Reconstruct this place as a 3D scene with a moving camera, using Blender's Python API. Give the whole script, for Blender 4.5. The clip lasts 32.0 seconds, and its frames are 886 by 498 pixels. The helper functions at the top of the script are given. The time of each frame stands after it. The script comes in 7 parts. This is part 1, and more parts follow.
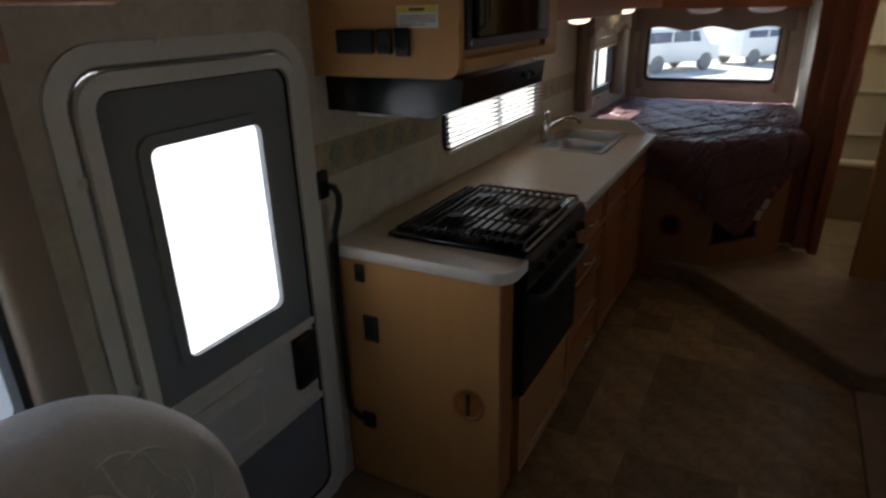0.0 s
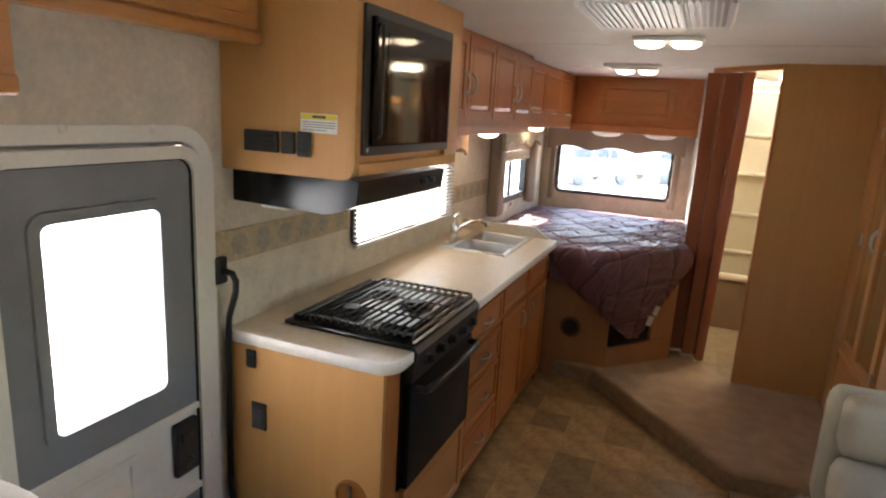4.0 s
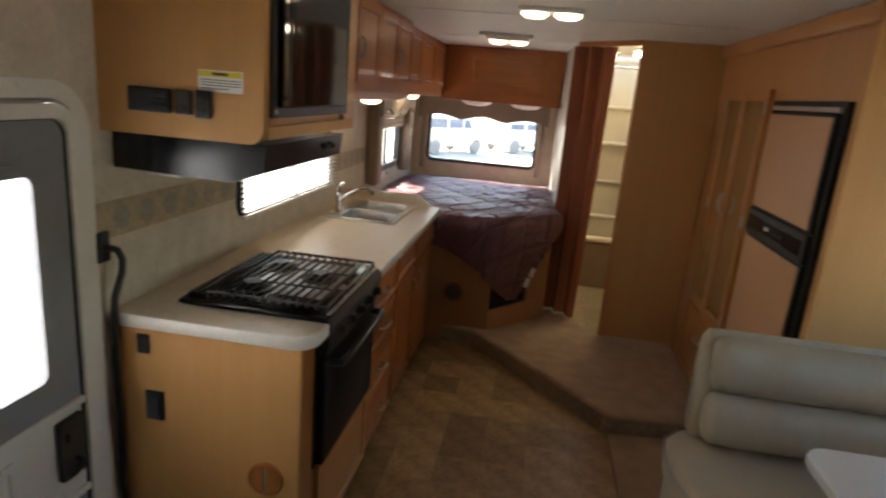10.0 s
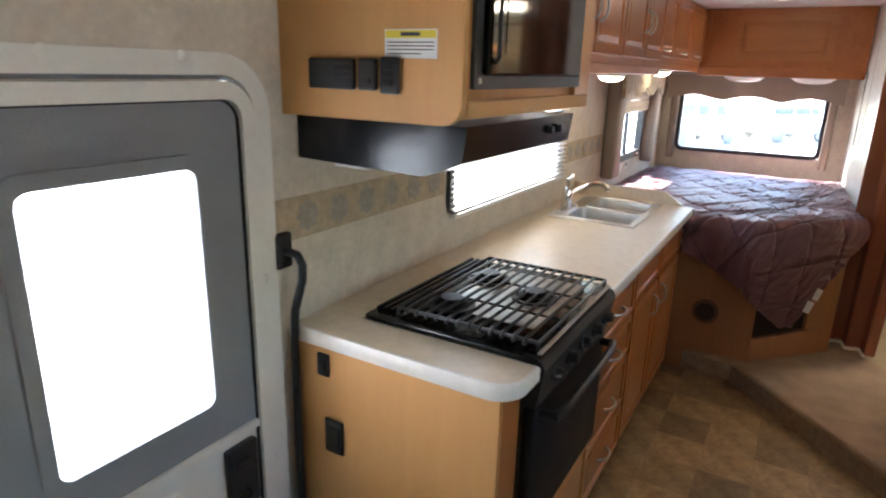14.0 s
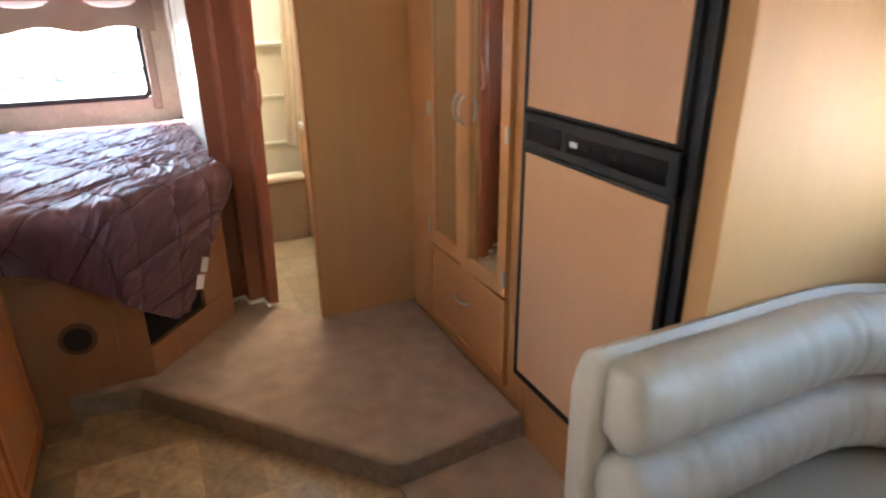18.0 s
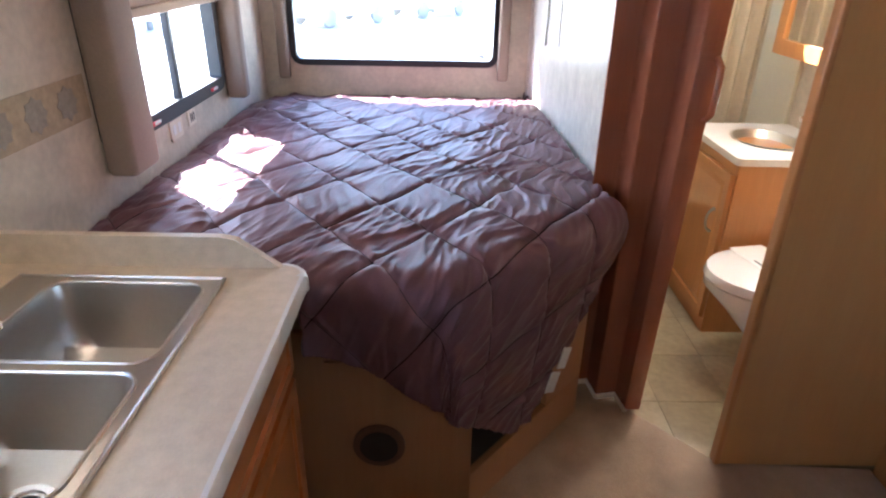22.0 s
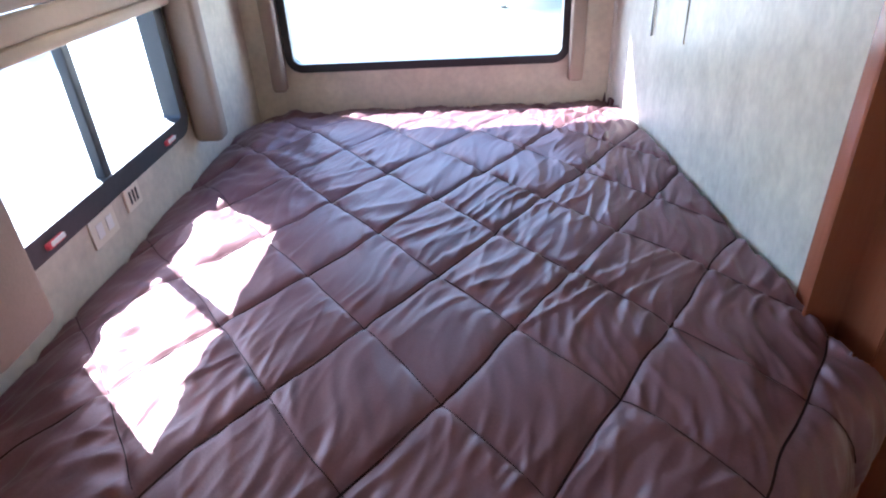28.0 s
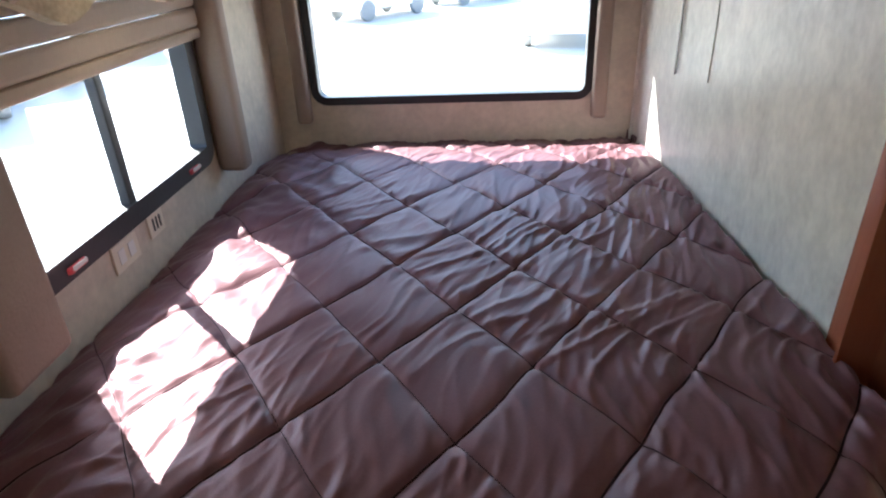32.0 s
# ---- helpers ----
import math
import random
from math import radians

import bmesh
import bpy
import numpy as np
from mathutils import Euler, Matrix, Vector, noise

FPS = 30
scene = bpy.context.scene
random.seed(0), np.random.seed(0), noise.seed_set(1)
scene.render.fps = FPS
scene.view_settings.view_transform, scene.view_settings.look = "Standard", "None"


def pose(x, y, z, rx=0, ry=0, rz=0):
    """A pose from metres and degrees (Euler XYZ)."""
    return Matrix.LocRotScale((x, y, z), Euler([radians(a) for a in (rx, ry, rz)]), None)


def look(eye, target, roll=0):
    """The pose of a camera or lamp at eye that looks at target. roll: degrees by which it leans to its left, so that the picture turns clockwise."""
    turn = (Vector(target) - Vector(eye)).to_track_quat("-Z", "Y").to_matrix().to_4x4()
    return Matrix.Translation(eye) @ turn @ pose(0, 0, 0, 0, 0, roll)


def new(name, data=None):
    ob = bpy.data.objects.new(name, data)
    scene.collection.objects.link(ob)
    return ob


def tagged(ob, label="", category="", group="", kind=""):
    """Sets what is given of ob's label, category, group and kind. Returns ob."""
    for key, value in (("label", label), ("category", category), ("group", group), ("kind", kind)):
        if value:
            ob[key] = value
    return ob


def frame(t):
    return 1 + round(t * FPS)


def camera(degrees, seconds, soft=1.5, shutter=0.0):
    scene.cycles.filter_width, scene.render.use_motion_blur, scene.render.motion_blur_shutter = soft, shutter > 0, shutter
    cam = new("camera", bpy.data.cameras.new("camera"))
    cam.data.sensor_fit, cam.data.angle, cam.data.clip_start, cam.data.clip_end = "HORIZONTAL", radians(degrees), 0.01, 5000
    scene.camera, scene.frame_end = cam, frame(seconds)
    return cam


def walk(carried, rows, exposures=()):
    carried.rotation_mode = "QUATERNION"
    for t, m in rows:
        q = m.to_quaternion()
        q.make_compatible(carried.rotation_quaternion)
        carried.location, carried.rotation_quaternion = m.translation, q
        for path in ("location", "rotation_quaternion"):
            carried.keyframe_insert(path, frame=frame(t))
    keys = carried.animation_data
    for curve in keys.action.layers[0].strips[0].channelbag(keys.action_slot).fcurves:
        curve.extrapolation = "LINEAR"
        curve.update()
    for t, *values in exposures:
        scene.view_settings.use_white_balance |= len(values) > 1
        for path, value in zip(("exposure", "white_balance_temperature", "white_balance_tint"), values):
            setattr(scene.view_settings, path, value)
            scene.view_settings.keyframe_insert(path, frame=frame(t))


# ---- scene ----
cam = camera(72.0, 32.0, soft=2.1, shutter=0.5)
PATH = [
    (0, (1.235, -1.481, 1.656), (0.340, 0.148, 0.918), -1.58),
    (0.5, (1.253, -1.517, 1.669), (0.512, 0.235, 1.051), -0.69),
    (1, (1.248, -1.552, 1.665), (0.712, 0.290, 1.103), 1.14),
    (1.5, (1.316, -1.607, 1.656), (0.931, 0.279, 1.115), 1.69),
    (2, (1.369, -1.621, 1.682), (1.003, 0.270, 1.143), 2.68),
    (2.5, (1.386, -1.556, 1.682), (0.882, 0.307, 1.160), 2.53),
    (4.5, (1.395, -1.525, 1.691), (0.621, 0.270, 1.268), 4.13),
    (5, (1.367, -1.525, 1.706), (0.451, 0.203, 1.286), 5.00),
    (5.5, (1.332, -1.600, 1.709), (0.001, -0.177, 1.254), 3.81),
    (6, (1.347, -1.689, 1.664), (-0.198, -0.498, 1.223), 3.10),
    (6.5, (1.338, -1.694, 1.660), (-0.208, -0.515, 1.190), 4.07),
    (7, (1.339, -1.680, 1.672), (-0.180, -0.492, 1.138), 3.32),
    (7.5, (1.310, -1.639, 1.676), (-0.133, -0.381, 1.099), 2.19),
    (8, (1.296, -1.626, 1.670), (-0.022, -0.234, 1.098), 1.72),
    (8.5, (1.302, -1.627, 1.664), (0.177, -0.061, 1.135), 1.80),
    (9, (1.241, -1.581, 1.650), (0.374, 0.145, 1.133), 3.23),
    (9.5, (1.183, -1.543, 1.657), (0.616, 0.305, 1.142), 4.39),
    (10, (1.212, -1.553, 1.657), (0.940, 0.364, 1.157), 4.82),
    (10.5, (1.271, -1.597, 1.672), (1.177, 0.341, 1.188), 5.20),
    (11, (1.229, -1.601, 1.662), (1.228, 0.346, 1.202), 6.10),
    (11.5, (1.157, -1.582, 1.661), (1.161, 0.366, 1.208), 6.89),
    (12, (1.117, -1.527, 1.663), (1.044, 0.418, 1.201), 7.86),
    (12.5, (1.177, -1.385, 1.652), (0.839, 0.526, 1.166), 6.69),
    (13, (1.218, -1.268, 1.645), (0.484, 0.519, 1.125), 4.71),
    (13.5, (1.062, -1.175, 1.581), (0.087, 0.485, 1.040), 1.89),
    (15.5, (1.173, -0.741, 1.608), (0.662, 1.080, 0.958), -3.31),
    (16, (1.105, -0.632, 1.603), (1.194, 1.233, 0.886), -3.87),
    (16.5, (1.057, -0.575, 1.586), (1.934, 1.086, 0.899), -3.08),
    (17, (1.101, -0.512, 1.583), (2.036, 1.093, 0.841), -3.66),
    (17.5, (1.141, -0.343, 1.569), (2.031, 1.291, 0.835), -1.34),
    (18, (1.177, -0.160, 1.568), (1.958, 1.521, 0.815), -0.58),
    (18.5, (1.114, -0.018, 1.575), (1.835, 1.670, 0.782), 0.76),
    (19, (1.013, 0.099, 1.555), (1.698, 1.789, 0.736), 2.62),
    (19.5, (0.974, 0.222, 1.543), (1.568, 1.942, 0.713), 3.23),
    (20, (0.961, 0.406, 1.549), (1.398, 2.173, 0.719), 3.28),
    (20.5, (0.998, 0.653, 1.522), (1.175, 2.470, 0.703), 1.80),
    (21, (0.948, 0.833, 1.532), (0.977, 2.641, 0.678), 0.60),
    (21.5, (0.908, 0.982, 1.531), (0.922, 2.781, 0.658), 0.16),
    (22, (0.911, 1.116, 1.523), (0.918, 2.914, 0.648), 1.04),
    (22.5, (0.986, 1.266, 1.515), (0.869, 3.062, 0.643), 0.30),
    (23, (1.045, 1.387, 1.516), (0.803, 3.158, 0.620), -2.08),
    (23.5, (1.022, 1.457, 1.512), (0.778, 3.207, 0.574), -2.87),
    (24, (0.949, 1.482, 1.546), (0.814, 3.208, 0.545), -1.76),
    (24.5, (0.880, 1.558, 1.551), (0.805, 3.267, 0.514), -0.60),
    (25, (0.843, 1.716, 1.500), (0.727, 3.437, 0.488), -0.41),
    (25.5, (0.782, 1.911, 1.493), (0.586, 3.654, 0.533), 0.57),
    (27.5, (0.800, 2.012, 1.560), (0.695, 3.728, 0.539), -3.18),
    (28, (0.786, 2.009, 1.562), (0.711, 3.733, 0.550), -2.92),
    (28.5, (0.785, 2.007, 1.561), (0.717, 3.742, 0.567), -2.62),
    (29, (0.780, 2.007, 1.563), (0.722, 3.753, 0.590), -2.10),
    (29.5, (0.776, 2.007, 1.564), (0.725, 3.766, 0.614), -1.74),
    (30, (0.773, 2.008, 1.567), (0.724, 3.780, 0.642), -1.40),
    (30.5, (0.775, 2.005, 1.563), (0.716, 3.788, 0.658), -1.37),
    (31, (0.776, 2.007, 1.564), (0.704, 3.789, 0.658), -1.40),
    (31.5, (0.782, 2.009, 1.562), (0.683, 3.786, 0.650), -1.93),
    (32, (0.788, 2.020, 1.558), (0.650, 3.793, 0.643), -2.48),
]
EXPOSURE = [(0.0, 1.0, 6500, 10), (0.5, 1.65, 7200, 10), (1.0, 2.4, 8100, 10), (1.5, 2.75, 8500, 10), (2.0, 3.2, 9100, 12), (2.5, 3.2, 8900, 12), (4.5, 3.4, 6400, 12), (5.0, 3.25, 6000, 14), (6.0, 2.75, 5700, 11), (7.0, 2.0, 6000, 10), (8.0, 1.35, 6300, 10), (9.0, 1.6, 6600, 10), (10.0, 2.65, 7300, 10), (10.5, 3.3, 7600, 10), (11.0, 3.6, 7900, 10), (12.0, 3.6, 7200, 10), (13.0, 3.8, 6200, 10), (15.5, 3.15, 6200, 12), (16.0, 3.5, 6200, 13), (17.0, 4.05, 6100, 12), (18.0, 4.15, 6150, 12), (19.0, 4.4, 6200, 13), (20.0, 4.35, 5950, 13), (21.0, 4.0, 5700, 14), (22.0, 3.6, 5600, 14), (23.0, 3.6, 5400, 13), (25.0, 3.9, 5450, 13), (28.0, 3.3, 5300, 10), (29.0, 3.35, 5300, 10), (30.0, 3.15, 5400, 9), (32.0, 2.65, 5950, 8)]
walk(cam, [(t, look(eye, target, roll)) for t, eye, target, roll in PATH], EXPOSURE)

# ---------------------------------------------------------------- daylight
world = bpy.data.worlds.new("sky")
scene.world = world
world.use_nodes = True
sky = world.node_tree.nodes.new("ShaderNodeTexSky")
sky.sky_type, sky.sun_disc = "NISHITA", False
SUN_FROM = Vector((-0.73, 0.70, 1.0))  # towards the sun
sky.sun_elevation = math.asin(SUN_FROM.normalized().z)
sky.sun_rotation = math.atan2(SUN_FROM.x, SUN_FROM.y)
world.node_tree.links.new(sky.outputs["Color"], world.node_tree.nodes["Background"].inputs["Color"])
world.node_tree.nodes["Background"].inputs["Strength"].default_value = 0.15
sun = new("sun", bpy.data.lights.new("sun", "SUN"))
sun.data.energy, sun.data.angle, sun.data.color = 5.0, radians(0.5), (1.0, 0.95, 0.87)
sun.matrix_world = look(SUN_FROM * 20, (0, 0, 0))


# ---------------------------------------------------------------- helpers of this scene
MATS = {}


def nodes_of(name):
    m = bpy.data.materials.new(name)
    m.use_nodes = True
    MATS[name] = m
    t = m.node_tree
    return m, t, t.nodes, t.links, t.nodes["Principled BSDF"]


def mat(name, color, rough=0.5, metal=0.0, vary=0.12, scale=6.0, fine=60.0, bump=0.05, stretch=(1, 1, 1), tint=None, island=0.0, coat=0.0, sheen=0.0, spec=0.5):
    """A painted, plastic, stone or cloth surface: cloudy stains, fine grain and a little relief."""
    m, t, n, l, p = nodes_of(name)
    co = n.new("ShaderNodeTexCoord")
    mp = n.new("ShaderNodeMapping")
    mp.inputs["Scale"].default_value = stretch
    l.new(co.outputs["Object"], mp.inputs["Vector"])
    big, small = n.new("ShaderNodeTexNoise"), n.new("ShaderNodeTexNoise")
    big.inputs["Scale"].default_value, small.inputs["Scale"].default_value = scale, fine
    big.inputs["Detail"].default_value, small.inputs["Detail"].default_value = 5, 4
    l.new(mp.outputs["Vector"], big.inputs["Vector"])
    l.new(mp.outputs["Vector"], small.inputs["Vector"])
    mixn = n.new("ShaderNodeMix")
    mixn.data_type = "FLOAT"
    mixn.inputs["Factor"].default_value = 0.4
    l.new(big.outputs["Fac"], mixn.inputs["A"])
    l.new(small.outputs["Fac"], mixn.inputs["B"])
    ramp = n.new("ShaderNodeValToRGB")
    lo = [c * (1 - vary) for c in color]
    hi = [min(1, c * (1 + vary)) for c in (tint or color)]
    ramp.color_ramp.elements[0].position, ramp.color_ramp.elements[0].color = 0.3, (*lo, 1)
    ramp.color_ramp.elements[1].position, ramp.color_ramp.elements[1].color = 0.7, (*hi, 1)
    l.new(mixn.outputs["Result"], ramp.inputs["Fac"])
    out = ramp.outputs["Color"]
    if island:
        info = n.new("ShaderNodeObjectInfo")
        hsv = n.new("ShaderNodeHueSaturation")
        mr = n.new("ShaderNodeMapRange")
        mr.inputs["To Min"].default_value, mr.inputs["To Max"].default_value = 1 - island, 1 + island
        l.new(info.outputs["Random"], mr.inputs["Value"])
        l.new(mr.outputs["Result"], hsv.inputs["Value"])
        l.new(out, hsv.inputs["Color"])
        out = hsv.outputs["Color"]
    l.new(out, p.inputs["Base Color"])
    rr = n.new("ShaderNodeMapRange")
    rr.inputs["To Min"].default_value, rr.inputs["To Max"].default_value = max(0.02, rough * 0.82), min(1, rough * 1.18)
    l.new(big.outputs["Fac"], rr.inputs["Value"])
    l.new(rr.outputs["Result"], p.inputs["Roughness"])
    p.inputs["Metallic"].default_value = metal
    p.inputs["Coat Weight"].default_value = coat
    p.inputs["Sheen Weight"].default_value = sheen
    p.inputs["Specular IOR Level"].default_value = spec
    if bump:
        b = n.new("ShaderNodeBump")
        b.inputs["Strength"].default_value, b.inputs["Distance"].default_value = min(1, bump * 4), 0.004
        l.new(small.outputs["Fac"], b.inputs["Height"])
        l.new(b.outputs["Normal"], p.inputs["Normal"])
    return m


def wood(name, color, dark, axis="z", rough=0.35, coat=0.15):
    """Stained cabinet wood with long grain along one axis."""
    m, t, n, l, p = nodes_of(name)
    co, mp = n.new("ShaderNodeTexCoord"), n.new("ShaderNodeMapping")
    s = {"x": (0.9, 14, 14), "y": (14, 0.9, 14), "z": (14, 14, 0.9)}[axis]
    mp.inputs["Scale"].default_value = s
    l.new(co.outputs["Object"], mp.inputs["Vector"])
    g, f, w = n.new("ShaderNodeTexNoise"), n.new("ShaderNodeTexNoise"), n.new("ShaderNodeTexNoise")
    g.inputs["Scale"].default_value, g.inputs["Detail"].default_value, g.inputs["Distortion"].default_value = 1.3, 6, 0.8
    f.inputs["Scale"].default_value, f.inputs["Detail"].default_value = 9, 3
    w.inputs["Scale"].default_value, w.inputs["Detail"].default_value = 2.2, 2
    l.new(mp.outputs["Vector"], g.inputs["Vector"])
    l.new(mp.outputs["Vector"], f.inputs["Vector"])
    l.new(co.outputs["Object"], w.inputs["Vector"])
    a = n.new("ShaderNodeMix")
    a.data_type = "FLOAT"
    a.inputs["Factor"].default_value = 0.35
    l.new(g.outputs["Fac"], a.inputs["A"])
    l.new(f.outputs["Fac"], a.inputs["B"])
    b2 = n.new("ShaderNodeMix")
    b2.data_type = "FLOAT"
    b2.inputs["Factor"].default_value = 0.35
    l.new(a.outputs["Result"], b2.inputs["A"])
    l.new(w.outputs["Fac"], b2.inputs["B"])
    ramp = n.new("ShaderNodeValToRGB")
    ramp.color_ramp.elements[0].position, ramp.color_ramp.elements[0].color = 0.32, (*dark, 1)
    ramp.color_ramp.elements[1].position, ramp.color_ramp.elements[1].color = 0.62, (*color, 1)
    l.new(b2.outputs["Result"], ramp.inputs["Fac"])
    l.new(ramp.outputs["Color"], p.inputs["Base Color"])
    rr = n.new("ShaderNodeMapRange")
    rr.inputs["To Min"].default_value, rr.inputs["To Max"].default_value = rough * 0.8, rough * 1.25
    l.new(g.outputs["Fac"], rr.inputs["Value"])
    l.new(rr.outputs["Result"], p.inputs["Roughness"])
    p.inputs["Coat Weight"].default_value, p.inputs["Coat Roughness"].default_value = coat, 0.25
    bp = n.new("ShaderNodeBump")
    bp.inputs["Strength"].default_value, bp.inputs["Distance"].default_value = 0.12, 0.002
    l.new(f.outputs["Fac"], bp.inputs["Height"])
    l.new(bp.outputs["Normal"], p.inputs["Normal"])
    return m


def glass(name, color=(1, 1, 1), rough=0.0, mixin=0.9):
    """Thin window glass: mostly clear, with a weak reflection."""
    m, t, n, l, p = nodes_of(name)
    n.remove(p)
    tr, gl, _, mx = n.new("ShaderNodeBsdfTransparent"), n.new("ShaderNodeBsdfGlossy"), None, n.new("ShaderNodeMixShader")
    tr.inputs["Color"].default_value = (*color, 1)
    gl.inputs["Roughness"].default_value = rough
    mx.inputs["Fac"].default_value = 0.04
    l.new(tr.outputs["BSDF"], mx.inputs[1])
    l.new(gl.outputs["BSDF"], mx.inputs[2])
    l.new(mx.outputs["Shader"], n["Material Output"].inputs["Surface"])
    return m


def glow(name, color, strength):
    m, t, n, l, p = nodes_of(name)
    p.inputs["Base Color"].default_value = (0.9, 0.88, 0.82, 1)
    p.inputs["Emission Color"].default_value = (*color, 1)
    p.inputs["Emission Strength"].default_value = strength
    p.inputs["Roughness"].default_value = 0.4
    return m


def thing(name, loc, label, category, group="", kind=""):
    e = new(name)
    e.empty_display_size = 0.05
    e.location = loc
    return tagged(e, label, category, group, kind)


def part(name, bm, material, parent=None, label="", smooth=0.0, weld=False):
    """Links a bmesh, in world places, as one mesh object; under a thing or a part if one is given."""
    if weld:
        bmesh.ops.remove_doubles(bm, verts=bm.verts, dist=1e-5)
    bmesh.ops.recalc_face_normals(bm, faces=bm.faces)
    me = bpy.data.meshes.new(name)
    bm.to_mesh(me)
    bm.free()
    me.materials.append(material)
    if smooth:
        me.polygons.foreach_set("use_smooth", [True] * len(me.polygons))
        me.set_sharp_from_angle(angle=radians(smooth))
    ob = new(name, me)
    if parent:
        ob.parent = parent
        up = Matrix.Translation(parent.location) if parent.type == "EMPTY" else Matrix.Identity(4)
        ob.matrix_parent_inverse = up.inverted()
    if label:
        tagged(ob, label)
    return ob


def add_box(bm, x0, x1, y0, y1, z0, z1, bev=0.0, seg=2):
    if x1 < x0: x0, x1 = x1, x0
    if y1 < y0: y0, y1 = y1, y0
    if z1 < z0: z0, z1 = z1, z0
    r = bmesh.ops.create_cube(bm, size=1.0, matrix=Matrix.Translation(((x0 + x1) / 2, (y0 + y1) / 2, (z0 + z1) / 2)) @ Matrix.Diagonal((x1 - x0, y1 - y0, z1 - z0, 1)))
    if bev:
        b = min(bev, 0.45 * min(x1 - x0, y1 - y0, z1 - z0))
        es = {e for v in r["verts"] for e in v.link_edges}
        bmesh.ops.bevel(bm, geom=list(es), offset=b, segments=seg, profile=0.5, affect="EDGES", clamp_overlap=True)


def box(name, x0, x1, y0, y1, z0, z1, material, parent=None, bev=0.003, label="", seg=2):
    bm = bmesh.new()
    add_box(bm, x0, x1, y0, y1, z0, z1, bev, seg)
    return part(name, bm, material, parent, label, smooth=40 if bev > 0.006 else 0)


def add_prism(bm, pts, z0, z1, m=None):
    """A polygon in the plane, raised from z0 to z1; m lays it elsewhere."""
    m = m or Matrix.Identity(4)
    lo = [bm.verts.new(m @ Vector((x, y, z0))) for x, y in pts]
    hi = [bm.verts.new(m @ Vector((x, y, z1))) for x, y in pts]
    k = len(pts)
    bm.faces.new(lo[::-1])
    bm.faces.new(hi)
    for i in range(k):
        bm.faces.new((lo[i], lo[(i + 1) % k], hi[(i + 1) % k], hi[i]))


def prism(name, pts, z0, z1, material, parent=None, bev=0.0, label="", m=None, smooth=35):
    bm = bmesh.new()
    add_prism(bm, pts, z0, z1, m)
    if bev:
        bmesh.ops.recalc_face_normals(bm, faces=bm.faces)
        es = [e for e in bm.edges if len(e.link_faces) == 2 and e.calc_face_angle(0) > 0.6]
        bmesh.ops.bevel(bm, geom=es, offset=bev, segments=3, profile=0.5, affect="EDGES", clamp_overlap=True)
    return part(name, bm, material, parent, label, smooth=smooth)


def rrect(w, h, r, k=6, cx=0.0, cy=0.0):
    """A rectangle with round corners, anticlockwise."""
    out = []
    for sx, sy, a in ((1, 1, 0), (-1, 1, 90), (-1, -1, 180), (1, -1, 270)):
        for i in range(k + 1):
            t = radians(a + 90 * i / k)
            out.append((cx + sx * (w / 2 - r) + r * math.cos(t), cy + sy * (h / 2 - r) + r * math.sin(t)))
    return out


def add_ring(bm, outer, inner, d0, d1, m):
    k = len(outer)
    loops = []
    for pts in (outer, inner):
        for d in (d0, d1):
            loops.append([bm.verts.new(m @ Vector((x, -d, y))) for x, y in pts])
    o0, o1, i0, i1 = loops
    for a, b in ((o0, o1), (o1, i1), (i1, i0), (i0, o0)):
        for i in range(k):
            j = (i + 1) % k
            bm.faces.new((a[i], a[j], b[j], b[i]))


def ring(name, w, h, r, band, d0, d1, m, material, parent=None, label=""):
    """A frame with round corners that stands in the local xz plane and comes forward along local -y from d0 to d1."""
    bm = bmesh.new()
    add_ring(bm, rrect(w, h, r), rrect(w - 2 * band, h - 2 * band, max(0.004, r - band)), d0, d1, m)
    return part(name, bm, material, parent, label, smooth=35)


def plate(name, w, h, r, d0, d1, m, material, parent=None, label=""):
    bm = bmesh.new()
    turn = m @ Matrix.Rotation(radians(90), 4, "X")
    add_prism(bm, rrect(w, h, r), d0, d1, turn)
    return part(name, bm, material, parent, label, smooth=35)


def face(x, y, z, deg):
    """Where a front stands: local x runs to its right as seen from the front, local -y comes forward. 90 faces +x, -90 faces -x, 0 faces -y."""
    return Matrix.Translation((x, y, z)) @ Matrix.Rotation(radians(deg), 4, "Z")


def raised_door(name, w, h, m, material, parent, thick=0.02, rail=0.055, label=""):
    """A framed cabinet front with a raised panel; its middle is at m."""
    bm = bmesh.new()
    add_box(bm, -w / 2, w / 2, -thick, 0, -h / 2, h / 2)
    bm.faces.ensure_lookup_table()
    f = [g for g in bm.faces if g.normal.y < -0.9][0]
    rl = min(rail, 0.3 * min(w, h))
    bmesh.ops.inset_region(bm, faces=[f], thickness=0.004, depth=0.0)
    bmesh.ops.inset_region(bm, faces=[f], thickness=rl - 0.004, depth=0.0)
    bmesh.ops.inset_region(bm, faces=[f], thickness=0.006, depth=-0.008)
    bmesh.ops.inset_region(bm, faces=[f], thickness=min(0.03, 0.15 * min(w, h)), depth=0.006)
    es = [e for e in bm.edges if all(abs(v.co.y + thick) < 1e-4 for v in e.verts) and max(abs(abs(e.verts[0].co.x) - w / 2), abs(abs(e.verts[1].co.x) - w / 2)) < 1e-4]
    bm.transform(m)
    return part(name, bm, material, parent, label)


